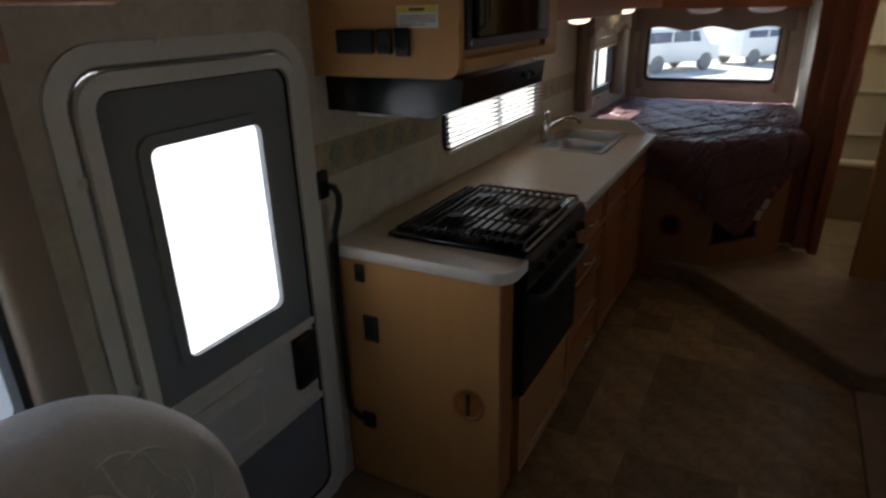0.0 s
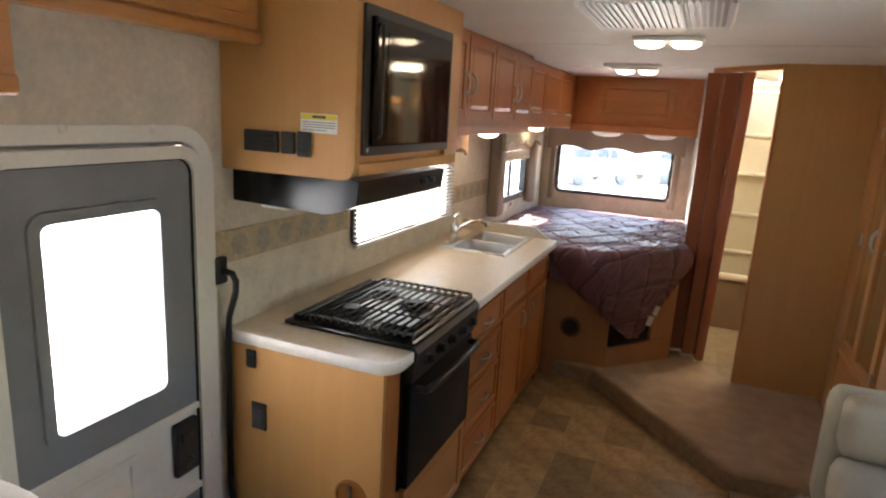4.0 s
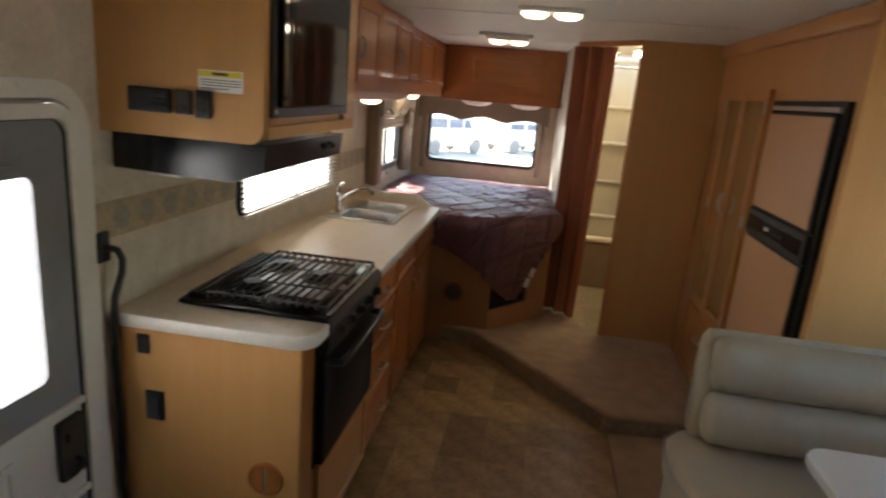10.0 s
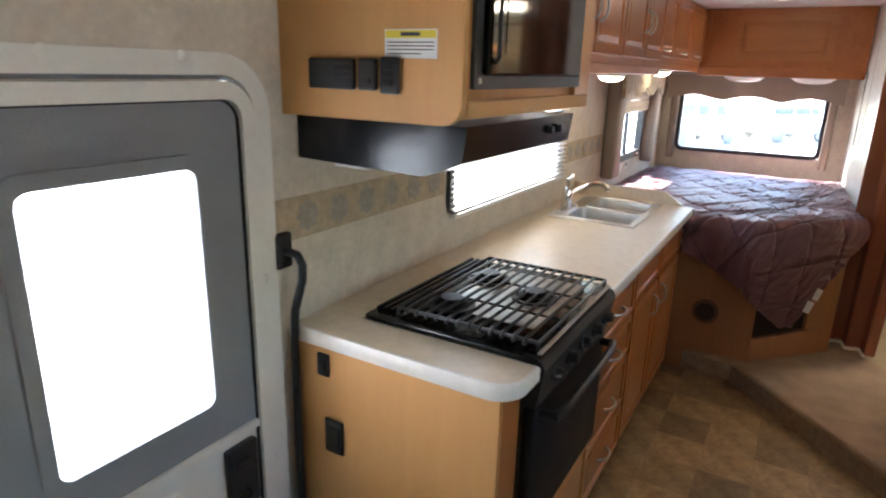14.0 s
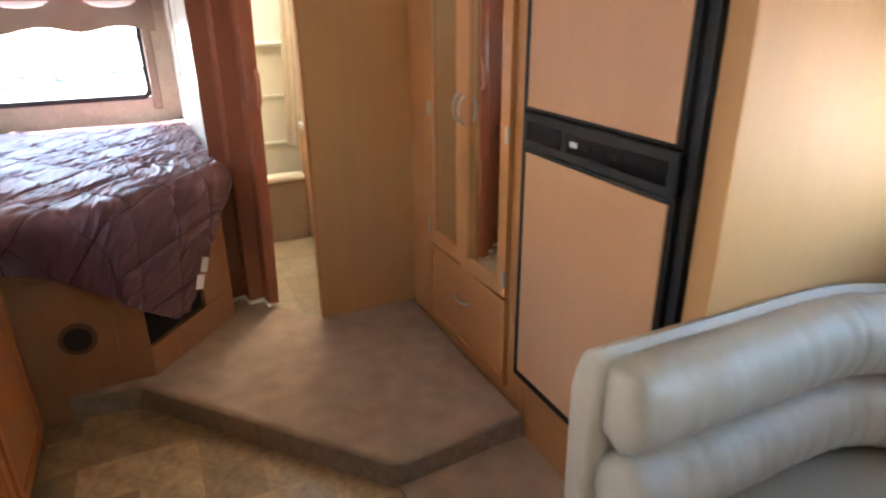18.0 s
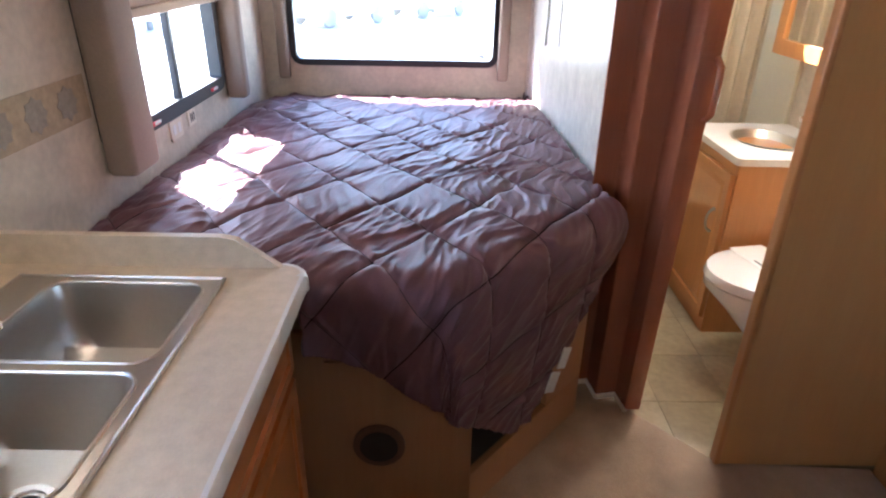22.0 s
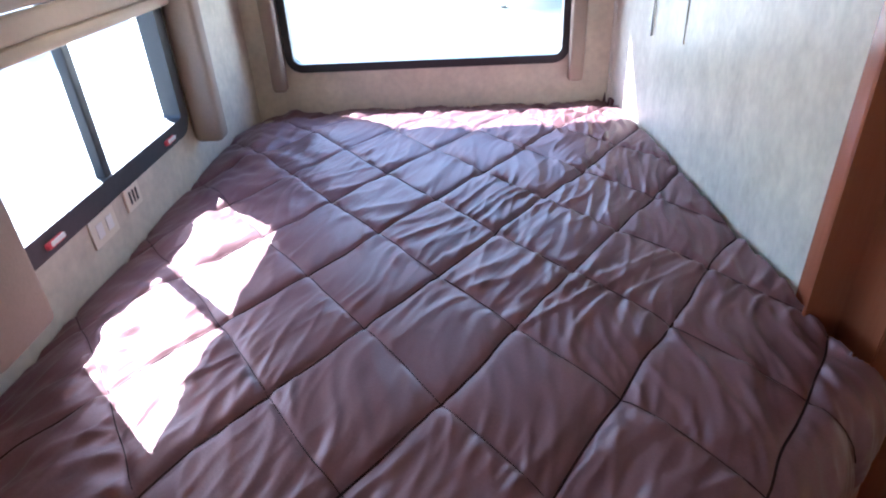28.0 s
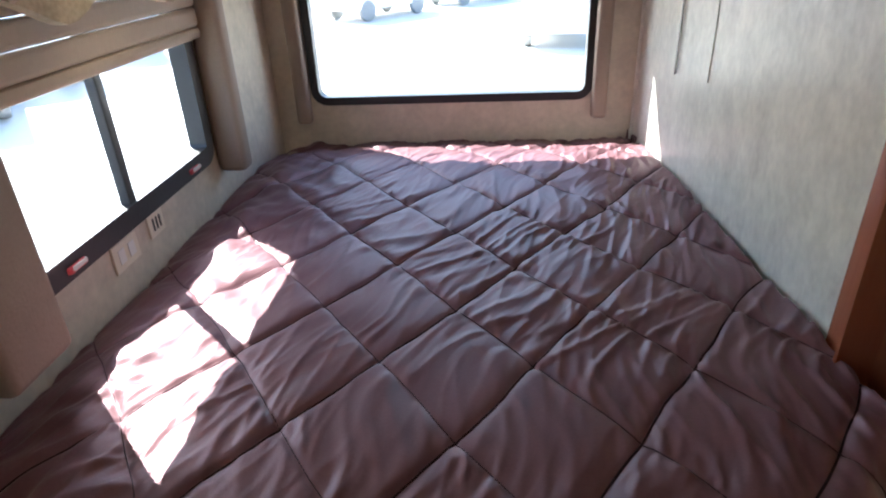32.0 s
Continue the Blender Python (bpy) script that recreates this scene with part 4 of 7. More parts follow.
def microwave_cabinet():
    X, y0, y1, z0 = 0.485, 0.0, 0.775, 1.475
    c = thing("microwave_cabinet", (0.25, 0.4, z0), "light maple wall cabinet that houses the microwave", "cabinet")
    bm = bmesh.new()
    pr = [(0.001, z0), (X - 0.045, z0)] + [(X - 0.045 + 0.045 * math.sin(radians(a)), z0 + 0.045 - 0.045 * math.cos(radians(a))) for a in (15, 30, 45, 60, 75, 90)] + [(X, CEIL - 0.002), (0.001, CEIL - 0.002)]
    add_prism(bm, pr, y0, y0 + 0.02, Matrix(((1, 0, 0, 0), (0, 0, 1, 0), (0, 1, 0, 0), (0, 0, 0, 1))))
    part("side_panel", bm, maple, c, "light maple side panel with a rounded lower corner")
    box("body", 0.001, X - 0.015, y0 + 0.02, y1, z0 + 0.012, CEIL - 0.002, oak, c, 0.0)
    box("face_rail", X - 0.015, X + 0.004, y0 + 0.02, y1, z0 + 0.014, z0 + 0.05, maple, c, 0.003)
    box("face_top", X - 0.015, X + 0.004, y0 + 0.02, y1, 1.966, CEIL - 0.002, oak, c, 0.002)
    box("face_stile", X - 0.015, X + 0.004, 0.655, y1, z0 + 0.05, 1.966, oak, c, 0.002)
    box("face_stile", X - 0.015, X + 0.004, y0 + 0.02, 0.024, z0 + 0.05, 1.966, oak, c, 0.002)
    mw = thing("microwave", (X, 0.345, 1.555), "built-in black microwave with a glass door", "microwave")
    ring("trim_frame", 0.635, 0.42, 0.008, 0.03, -0.005, 0.014, face(X, 0.34, 1.758, 90), black_plastic, mw, "black trim frame")
    box("door", X - 0.005, X + 0.028, 0.06, 0.535, 1.575, 1.94, black_glass, mw, 0.006, "glossy black glass door")
    box("control_strip", X - 0.005, X + 0.022, 0.54, 0.632, 1.575, 1.94, black_glass, mw, 0.004, "glossy black control strip")
    box("window_recess", X + 0.0282, X + 0.030, 0.13, 0.49, 1.62, 1.90, black_glass, mw, 0.0005)
    tube("door_handle", [(X + 0.028, 0.082, 1.60), (X + 0.038, 0.080, 1.61), (X + 0.038, 0.080, 1.91), (X + 0.028, 0.082, 1.92)], 0.005, black_plastic, mw, "black bar handle")
    lathe("logo_dot", [(0.007, 0.0), (0.005, 0.002)], (0, 0, 0), brushed, mw, k=12, m=Matrix.Translation((X + 0.0145, 0.045, 1.565)) @ Matrix.Rotation(radians(90), 4, "Y"))
    st = thing("warning_sticker", (0.355, -0.001, 1.63), "white and yellow caution sticker on the cabinet side", "sticker")
    box("sheet", 0.300, 0.426, -0.0012, -0.0002, 1.605, 1.661, label_white, st, 0)
    box("yellow_band", 0.302, 0.424, -0.0018, -0.0012, 1.644, 1.659, label_yellow, st, 0)
    for k, z in enumerate((1.636, 1.629, 1.622, 1.614)):
        box("print_line", 0.307, 0.419 - 0.03 * (k == 3), -0.0017, -0.0012, z - 0.0011, z + 0.0011, ink, st, 0)
    box("print_heading", 0.34, 0.386, -0.0023, -0.0018, 1.648, 1.655, ink, st, 0)
    for name, a, b, z_0, z_1, lab in (("monitor_panel", 0.098, 0.225, 1.538, 1.603, "black monitor panel on the cabinet side"), ("wall_switch", 0.236, 0.284, 1.538, 1.604, "black rocker switch on the cabinet side"), ("remote_control", 0.294, 0.340, 1.533, 1.607, "small black remote control in a wall holder")):
        t = thing(name, ((a + b) / 2, -0.001, z_0), lab, name.replace("_", " "))
        box("plate", a, b, -0.014, -0.0005, z_0, z_1, black_plastic, t, 0.005)
        for k in range(3 if name != "wall_switch" else 1):
            zc = z_0 + (z_1 - z_0) * (0.3 + 0.22 * k)
            xa = a + (b - a) * (0.6 if name == "monitor_panel" else 0.25)
            box("button", xa, xa + (b - a) * 0.28 + 0.01, -0.018, -0.013, zc - 0.006, zc + 0.006, rubber, t, 0.002)
    h = thing("range_hood", (0.24, 0.39, 1.395), "black range hood under the microwave cabinet", "range hood")
    bm = bmesh.new()
    add_prism(bm, [(0.004, 1.368), (0.37, 1.358), (0.465, 1.395), (0.475, 1.472), (0.004, 1.472)], 0.045, 0.70, Matrix(((1, 0, 0, 0), (0, 0, 1, 0), (0, 1, 0, 0), (0, 0, 0, 1))))
    part("shell", bm, black_enamel, h, "glossy black hood shell")
    for y in (0.52, 0.58):
        lathe("hood_knob", [(0.012, 0.0), (0.010, 0.014), (0.004, 0.016)], (0, 0, 0), black_plastic, h, k=12, m=Matrix.Translation((0.47, y, 1.435)) @ Matrix.Rotation(radians(85), 4, "Y"))
    box("hood_filter", 0.08, 0.33, 0.14, 0.60, 1.353, 1.362, steel, h, 0.002, "greasy metal filter")
    box("hood_lens", 0.10, 0.20, 0.02 + 0.045, 0.13, 1.352, 1.363, white_plastic, h, 0.003)


microwave_cabinet()


def wall_cabinet(y0, y1, X, z0, z1, n, low_lip=0.03, level=False):
    c = thing("wall_cabinet", (X / 2, (y0 + y1) / 2, z0), "cherry-stained wall cabinet with raised panel doors and nickel handles", "cabinet", group="wall cabinets over the kitchen and bed")
    box("body", 0.001, X, y0, y1, z0, z1 - 0.002, cherry, c, 0.0)
    box("light_rail", X - 0.016, X + 0.006, y0, y1, z0 - low_lip, z0 + 0.012, cherry_h, c, 0.004)
    w = (y1 - y0 - 0.04) / n
    for k in range(n):
        yc = y0 + 0.02 + w * (k + 0.5)
        d = raised_door("cabinet_door", w - 0.014, z1 - z0 - 0.075, face(X, yc, (z0 + z1) / 2 + 0.008, 90), cherry, c, thick=0.021)
        side = 1 if k % 2 == 0 else -1
        if level:
            bow_handle(d, face(X + 0.021, yc, z0 + 0.075, 90), 0.12)
            continue
        bow_handle(d, face(X + 0.021, yc + side * (w / 2 - 0.045), (z0 + z1) / 2 - 0.02, 90), 0.1, upright=True)
    return c


wall_cabinet(0.78, 2.38, 0.345, 1.615, CEIL, 4)
wall_cabinet(2.395, 3.99, 0.29, 1.645, CEIL, 3, level=True)


def rear_cabinet():
    c = thing("rear_cabinet", (0.8, 4.16, 1.62), "cherry-stained cabinet across the rear wall above the bed", "cabinet", group="wall cabinets over the kitchen and bed")
    box("body", 0.292, 1.345, 4.01, REAR - 0.001, 1.62, CEIL - 0.002, cherry_h, c, 0.0)
    box("light_rail", 0.292, 1.345, 3.992, 4.012, 1.592, 1.66, cherry_h, c, 0.004)
    raised_door("cabinet_door", 0.62, 0.30, face(0.83, 4.01, 1.86, 0), oak_x, c, thick=0.02, rail=0.06)
    box("stile", 0.292, 0.34, 3.998, 4.012, 1.66, CEIL - 0.002, cherry, c, 0.002)


rear_cabinet()


def under_light(name, x, y, z, turn, label, material):
    """A shallow oval lamp under a cabinet, with its lens lit."""
    t = thing(name, (x, y, z), label, "lamp", group="lamps under the cabinets")
    m = Matrix.Translation((x, y, z)) @ Matrix.Rotation(radians(turn), 4, "Z")
    lathe("housing", [(0.07, 0.0), (0.085, -0.012), (0.086, -0.034), (0.078, -0.040)], (0, 0, 0), white_plastic, t, k=28, sx=1.6, sy=0.75, m=m)
    lathe("lens", [(0.076, -0.0385), (0.068, -0.052), (0.045, -0.062), (0.015, -0.066)], (0, 0, 0), material, t, "lit translucent lens", k=28, sx=1.6, sy=0.72, m=m)
    return t


under_light("cabinet_light", 0.20, 2.03, 1.614, 90, "oval lamp lit under the kitchen wall cabinet", lamp_on)
under_light("cabinet_light", 0.19, 3.20, 1.644, 90, "oval lamp lit under the cabinet by the bed", lamp_on)
under_light("cabinet_light", 0.60, 4.13, 1.619, 0, "oval reading lamp unlit under the rear cabinet", white_plastic)
under_light("cabinet_light", 1.05, 4.13, 1.619, 0, "oval reading lamp unlit under the rear cabinet", white_plastic)


# kitchen blind and valance
def kitchen_blind():
    b = thing("mini_blind", (0.03, 1.33, 1.06), "white mini blind lowered over the kitchen window", "blind")
    z = 1.10
    while z < 1.58:
        bm = bmesh.new()
        add_box(bm, 0.018, 0.043, KW[0] + 0.0, KW[1] + 0.02, -0.0006, 0.0006)
        bm.transform(Matrix.Translation((0.0305, 0, z)) @ Matrix.Rotation(radians(18), 4, "Y") @ Matrix.Translation((-0.0305, 0, 0)))
        part("slat", bm, blind_white, b)
        z += 0.021
    box("bottom_rail", 0.02, 0.04, KW[0], KW[1] + 0.02, 1.068, 1.082, blind_white, b, 0.002)
    for y in (KW[0] + 0.12, 1.36, KW[1] - 0.1):
        tube("ladder_cord", [(0.031, y, 1.08), (0.031, y, 1.60)], 0.0012, blind_white, b, k=4)
    v = thing("kitchen_valance", (0.06, 1.4, 1.42), "brown scalloped valance above the kitchen window", "valance")
    pts = []
    n = 36
    for i in range(n + 1):
        y = 0.78 + (2.0 - 0.78) * i / n
        pts.append((y, 1.455 + 0.028 * abs(math.sin((y - 0.78) / 1.22 * math.pi * 5)) - (0.02 if i in (0, n) else 0)))
    bm = bmesh.new()
    add_prism(bm, pts + [(2.0, 1.635), (0.78, 1.635)], 0.065, 0.085, Matrix(((0, 0, 1, 0), (1, 0, 0, 0), (0, 1, 0, 0), (0, 0, 0, 1))))
    part("board", bm, valance_cloth, v)
    box("return_board", 0.001, 0.065, 1.985, 2.0, 1.45, 1.635, valance_cloth, v, 0.002)


kitchen_blind()

# ---------------------------------------------------------------- window surrounds
def window_surround(name, y0, y1, z0, z1, top, label, deep=0.055, pale=None, shade=None, scallops=2, w=0.075, val=None, stack=None, w_near=None, rolled=False):
    """Padded side boards and a scalloped board above a window in the side wall, with the raised shade."""
    pale = pale or window_wrap
    t = thing(name, (0.03, (y0 + y1) / 2, z0), label, "window treatment")
    for a, b in ((y0, y0 + (w_near or w)), (y1 - w, y1)):
        box("side_board", 0.001, deep, a, b, z0, top, pale, t, min(0.018, (b - a) * 0.3), "padded cloth side board", seg=3)
    lo = val if val else top - 0.14
    pts, n = [], 40
    for i in range(n + 1):
        u = i / n
        s = abs(math.sin(u * math.pi * scallops))
        pts.append((y0 - 0.005 + (y1 - y0 + 0.01) * u, lo - 0.02 + 0.055 * s ** 1.5))
    bm = bmesh.new()
    add_prism(bm, pts + [(y1 + 0.005, top + 0.03), (y0 - 0.005, top + 0.03)], deep + 0.002, deep + 0.026, Matrix(((0, 0, 1, 0), (1, 0, 0, 0), (0, 1, 0, 0), (0, 0, 0, 1))))
    vb = part("valance_board", bm, olive_cloth if rolled else valance_cloth, t, "floral cloth valance with scalloped edge")
    k = max(4, int((y1 - y0) / 0.09))
    for i in range(k):
        u = (i + 0.5) / k
        lathe("leaf", [(0.022, 0.0), (0.015, 0.002), (0.004, 0.003)], (0, 0, 0), window_wrap_pale if rolled else valance_leaf, vb, k=7, sx=1.0, sy=0.55,
              m=Matrix.Translation((deep + 0.026, y0 + (y1 - y0) * u, lo + 0.055 + 0.02 * math.sin(5.1 * i))) @ Matrix.Rotation(radians(90), 4, "Y") @ Matrix.Rotation(1.3 * i, 4, "Z"))
    if shade:
        bm = bmesh.new()
        zz, pleat = shade, 0.05 if rolled else 0.0125
        while zz < (stack or top + 0.02):
            add_box(bm, 0.012, 0.034, y0 + w, y1 - w, zz, zz + pleat * 0.96, pleat * 0.25, 1 if pleat < 0.02 else 3)
            zz += pleat
        part("raised_shade", bm, shade_cloth, t, "pleated shade drawn up")
        if stack:
            box("head_board", 0.004, 0.03, y0 + w, y1 - w, stack - 0.004, top + 0.02, pale, t, 0.004, "padded head board above the shade")
        box("shade_rail", 0.010, 0.036, y0 + w, y1 - w, shade - (0.03 if rolled else 0.018), shade, shade_cloth, t, 0.012 if rolled else 0.004)
    return t


window_surround("window_surround", -1.655, -0.885, 0.855, 1.64, 1.68, "brown padded surround and floral valance of the side window", shade=1.49, scallops=2, w=0.095, val=1.605, stack=1.525)
window_surround("window_surround", 2.69, 3.765, 0.955, 1.62, 1.615, "brown padded surround and olive scalloped valance of the bed window", shade=1.368, scallops=3, w=0.07, w_near=0.155, deep=0.085, val=1.47, rolled=True)


def rear_surround():
    t = thing("rear_window_surround", (0.7, REAR - 0.03, 0.94), "taupe padded surround and scalloped valance of the rear window", "window treatment")
    for a, b in ((0.08, 0.135), (1.18, 1.235)):
        box("side_board", a, b, REAR - 0.05, REAR - 0.001, 0.935, 1.59, window_wrap, t, 0.015, "padded cloth side board", seg=3)
    pts, n = [], 48
    for i in range(n + 1):
        u = i / n
        pts.append((0.05 + 1.22 * u, 1.412 + 0.035 * abs(math.sin(u * math.pi * 3)) ** 1.4))
    bm = bmesh.new()
    add_prism(bm, pts + [(1.27, 1.60), (0.05, 1.60)], -(REAR - 0.052), -(REAR - 0.075), Matrix(((1, 0, 0, 0), (0, 0, -1, 0), (0, 1, 0, 0), (0, 0, 0, 1))))
    part("valance_board", bm, window_wrap, t, "taupe scalloped valance")


rear_surround()

o = thing("wall_outlet", (0.0, 3.16, 0.935), "cream double power outlet under the bed window", "outlet")
box("cover_plate", 0.0, 0.006, 3.11, 3.21, 0.935, 1.0, cream, o, 0.002)
for y in (3.14, 3.18):
    box("socket", 0.006, 0.008, y - 0.012, y + 0.012, 0.952, 0.985, white_plastic, o, 0.001)
o = thing("wall_outlet", (0.0, 3.30, 0.945), "small cream television jack plate under the bed window", "outlet")
box("cover_plate", 0.0, 0.006, 3.265, 3.335, 0.945, 1.005, cream, o, 0.002)
for y in (3.285, 3.30, 3.315):
    box("slot", 0.006, 0.0075, y - 0.003, y + 0.003, 0.96, 0.99, ink, o, 0.0)
o = thing("curtain_rod", (1.35, 3.9, 1.165), "thin metal rod hanging on the bed partition", "rod")
tube("rod", [(beside(3.9) - 0.006, 3.9, 1.165), (beside(3.9) - 0.006, 3.9, 1.64)], 0.004, brushed, o, k=6)
box("rod_clip", beside(3.9) - 0.014, beside(3.9) + 0.002, 3.89, 3.91, 1.60, 1.62, brushed, o, 0.002)
bm = bmesh.new()
for y in (3.66, REAR - 0.03):
    add_box(bm, beside(y) - (0.008 if y > 4 else 0.003), beside(y) + 0.006, y, y + (0.02 if y > 4 else 0.007), 0.6 if y > 4 else 1.19, CEIL - 0.01, 0.002)
tagged(part("trim_divider", bm, bed_wall), "narrow trim strips on the bed partition", "trim", kind="structure")

# ---------------------------------------------------------------- bed

def bed():
    b = thing("bed_base", (0.7, 3.2, 0.0), "brown bed base with round vent and open black storage corner", "bed")
    box("front_panel", 0.45, 1.0, 2.335, 2.353, 0.0, 0.70, bed_panel, b, 0.002, "brown veneer front panel")
    d = plate("access_door", 0.26, 0.40, 0.004, 0.0, 0.006, face(0.758, 2.335, 0.42, 0), bed_panel, b, "brown veneer access door in the panel")
    for k, r in enumerate((0.068, 0.05)):
        lathe("vent_ring" if k == 0 else "vent_grille", [(r, 0.0), (r, 0.008), (r - 0.01, 0.01), (0.01, 0.008 - 0.003 * k)], (0, 0, 0), vent_ring_brown if k == 0 else vent_mesh, d, "round dark furnace vent", k=28, m=Matrix.Translation((0.758, 2.329 - 0.004 * k, 0.36)) @ Matrix.Rotation(radians(90), 4, "X"))
    # slanting panel with a three-sided opening
    m = Matrix.Translation((1.0, 2.335, 0)) @ Matrix.Rotation(math.atan2(0.42, 0.38), 4, "Z")
    L = 0.56
    bm = bmesh.new()
    for pts in ([(0, 0.0), (L, 0.0), (L, 0.27), (0.03, 0.25), (0, 0.25)], [(0.36, 0.27), (L, 0.27), (L, 0.75), (0.36, 0.75)]):
        add_prism(bm, pts, -0.018, 0.0, m @ Matrix.Rotation(radians(90), 4, "X"))
    part("corner_panel", bm, bed_panel, b, "brown veneer corner panel")
    # flat near-black sheet closes the opening, its inner shade put into the colour
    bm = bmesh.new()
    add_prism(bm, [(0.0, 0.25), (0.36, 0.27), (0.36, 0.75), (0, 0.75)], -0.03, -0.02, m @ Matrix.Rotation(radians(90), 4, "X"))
    part("storage_lining", bm, dark_void, b, "near-black sheet for the shade in the storage opening")
    prism("platform", [(0.005, 2.365), (0.98, 2.365), (1.36, 2.76), (1.325, REAR - 0.005), (0.005, REAR - 0.005)], 0.60, 0.64, bed_panel, b)
    mt = thing("mattress", (0.7, 3.3, 0.64), "thick mattress hidden under the comforter", "mattress")
    prism("core", [(0.012, 2.40), (0.88, 2.40), (1.33, 2.83), (1.315, REAR - 0.012), (0.012, REAR - 0.012)], 0.641, 0.83, beige_cloth, mt, bev=0.03)


bed()


def comforter():
    """A quilted cover: puffed lozenges with stitched seams, creases, and a hang over the foot and the slanting corner."""
    top = 0.879
    nx, ny = 440, 540
    x_lo, x_hi, y_lo, y_hi = 0.004, 1.95, 1.95, REAR - 0.004
    n1 = Vector((0.687, -0.727))
    p1 = Vector((0.915, 2.318))
    verts, faces, keep = [], [], []

    def quilted(x, y):
        wob = 0.016 * noise.noise((x * 3.1, y * 3.1, 0.3)) + 0.005 * noise.noise((x * 11, y * 11, 0.7))
        a = ((-0.8 * x + 0.6 * y - 1.252 + wob) / 0.2225) % 1.0
        b = ((0.785 * x + 0.62 * y - 2.671 + wob) / 0.2068) % 1.0
        da, db = min(a, 1 - a) * 0.2225, min(b, 1 - b) * 0.2068
        puff = 0.0095 * (1 - math.exp(-da / 0.008)) + 0.0045 * (1 - math.exp(-db / 0.008)) + 0.003 * math.sin(math.pi * a) * math.sin(math.pi * b)
        # gathers that run off the cross seams, more of them towards the aisle and the foot
        warp = noise.noise((x * 3.3, y * 3.3, 2.0))
        cell = math.floor((0.785 * x + 0.62 * y - 2.671 + wob) / 0.2068)
        across, along = -0.93 * x + 0.37 * y, 0.37 * x + 0.93 * y
        side = 0.22 + 0.78 * max(0.0, min(1.0, max(0.85 * x - 0.05, 1.15 * (3.25 - y)) + 0.25 * noise.noise((x * 2.3, y * 2.3, 5.0))))
        hold = (1 - math.exp(-db / 0.006)) * (1 - 0.6 * math.exp(-da / 0.006)) * (0.4 + 0.6 * math.exp(-db / 0.06))
        crease = 0.0
        for f, amp, lean, w in ((15.0, 0.0105, 0.2, 2.4), (24.0, 0.0075, -0.25, 2.0), (41.0, 0.0035, 0.05, 2.6)):
            v = noise.noise((f * (across + lean * along) + w * warp + 5.7 * cell, 0.17 * f * along, f * 0.13 + 2.3 * cell))
            crease += amp * max(0.0, 1 - 3.4 * abs(v)) - amp * 0.3
        # rucked cloth along the walls
        ruck = max(0.0, 1 - x / 0.42) * min(1.0, x / 0.12) + 0.5 * max(0.0, 1 - (REAR - y) / 0.24) * min(1.0, (REAR - y) / 0.10)
        ruck *= 0.030 * noise.noise((x * 6.0, y * 6.0, 4.0)) + 0.016 * noise.noise((x * 17.0, y * 17.0, 6.0))
        return puff + crease * side * hold + ruck + 0.010 * noise.noise((x * 1.6, y * 1.6, 9.0)) + 0.004 * warp

    def lay(x, y, lift=0.0):
        """Where a spot of the flat cloth comes to lie, and whether the cloth reaches it."""
        h = quilted(x, y) + lift
        # how far beyond the foot edge and the slanting edge
        over_f = 2.318 - y
        q = Vector((x, y)) - p1
        over_s = q.dot(n1)
        over_r = x - beside(y) + 0.012
        px, py, pz = x, y, top + h
        if y > REAR - 0.30:
            pz -= 0.045 * (y - REAR + 0.30) / 0.30
        if x < 0.12:
            pz -= 0.03 * (0.12 - x) / 0.12
        best, out, base = 0.0, None, None
        along = q.dot(Vector((0.727, 0.687)))
        if over_f > 0 and x <= p1.x:
            best, out = over_f, Vector((0, -1))
        elif over_s > 0 and along >= 0:
            best, out = over_s, n1
        elif along < 0 and x > p1.x and q.length > 1e-6 and (over_f > 0 or over_s > 0):
            best, out = q.length, q.normalized()
        if out is not None:
            r = 0.055
            ang = min(best / r, math.pi / 2)
            base = Vector((x, y)) - out * best
            fwd = r * math.sin(ang) + h * math.sin(ang)
            down = r * (1 - math.cos(ang)) + max(0.0, best - r * math.pi / 2)
            fold = 0.028 * math.sin(13 * (base.x - base.y) + 0.8) * min(1.0, down / 0.25)
            tuck = 0.10 * min(1.0, max(0.0, down - 0.1) / 0.4)
            px, py = base.x + out.x * (fwd + fold - tuck * 0.4), base.y + out.y * (fwd + fold - tuck * 0.4)
            pz = top + h * math.cos(ang) - down
            if out is n1:
                px -= 0.10 * min(1, down / 0.5) * max(0.0, base.x - 1.15)
        elif over_r > 0:
            px, pz = beside(y) - 0.012, top - over_r
        # outline of the cloth: short over the foot, a long corner over the slanting panel
        ok = x < beside(y) - 0.01 or over_s > 0
        t = along
        drop_s = 0.60 - 0.75 * max(0.0, 0.22 - t) - 1.35 * max(0.0, t - 0.30)
        u = max(0.0, min(1.0, (x - 0.3) / 0.75))
        drop_f = 0.20 + 0.24 * u * u + 0.01 * math.sin(9 * x)
        if out is not None:
            if out is n1:
                ok = best < drop_s and t < 0.66
            elif x <= p1.x:
                ok = best < drop_f and x > 0.02 and (x > 0.60 or best < 0.10)
            else:
                turn = max(0.0, min(1.0, out.x / n1.x))
                ok = best < 0.371 + (0.435 - 0.371) * turn
        return (px, py, pz), ok

    for j in range(ny + 1):
        for i in range(nx + 1):
            spot, ok = lay(x_lo + (x_hi - x_lo) * i / nx, y_lo + (y_hi - y_lo) * j / ny)
            verts.append(spot)
            keep.append(ok)
    for j in range(ny):
        for i in range(nx):
            k = j * (nx + 1) + i
            f = (k, k + 1, k + nx + 2, k + nx + 1)
            if all(keep[v] for v in f):
                faces.append(f)
    me = bpy.data.meshes.new("comforter")
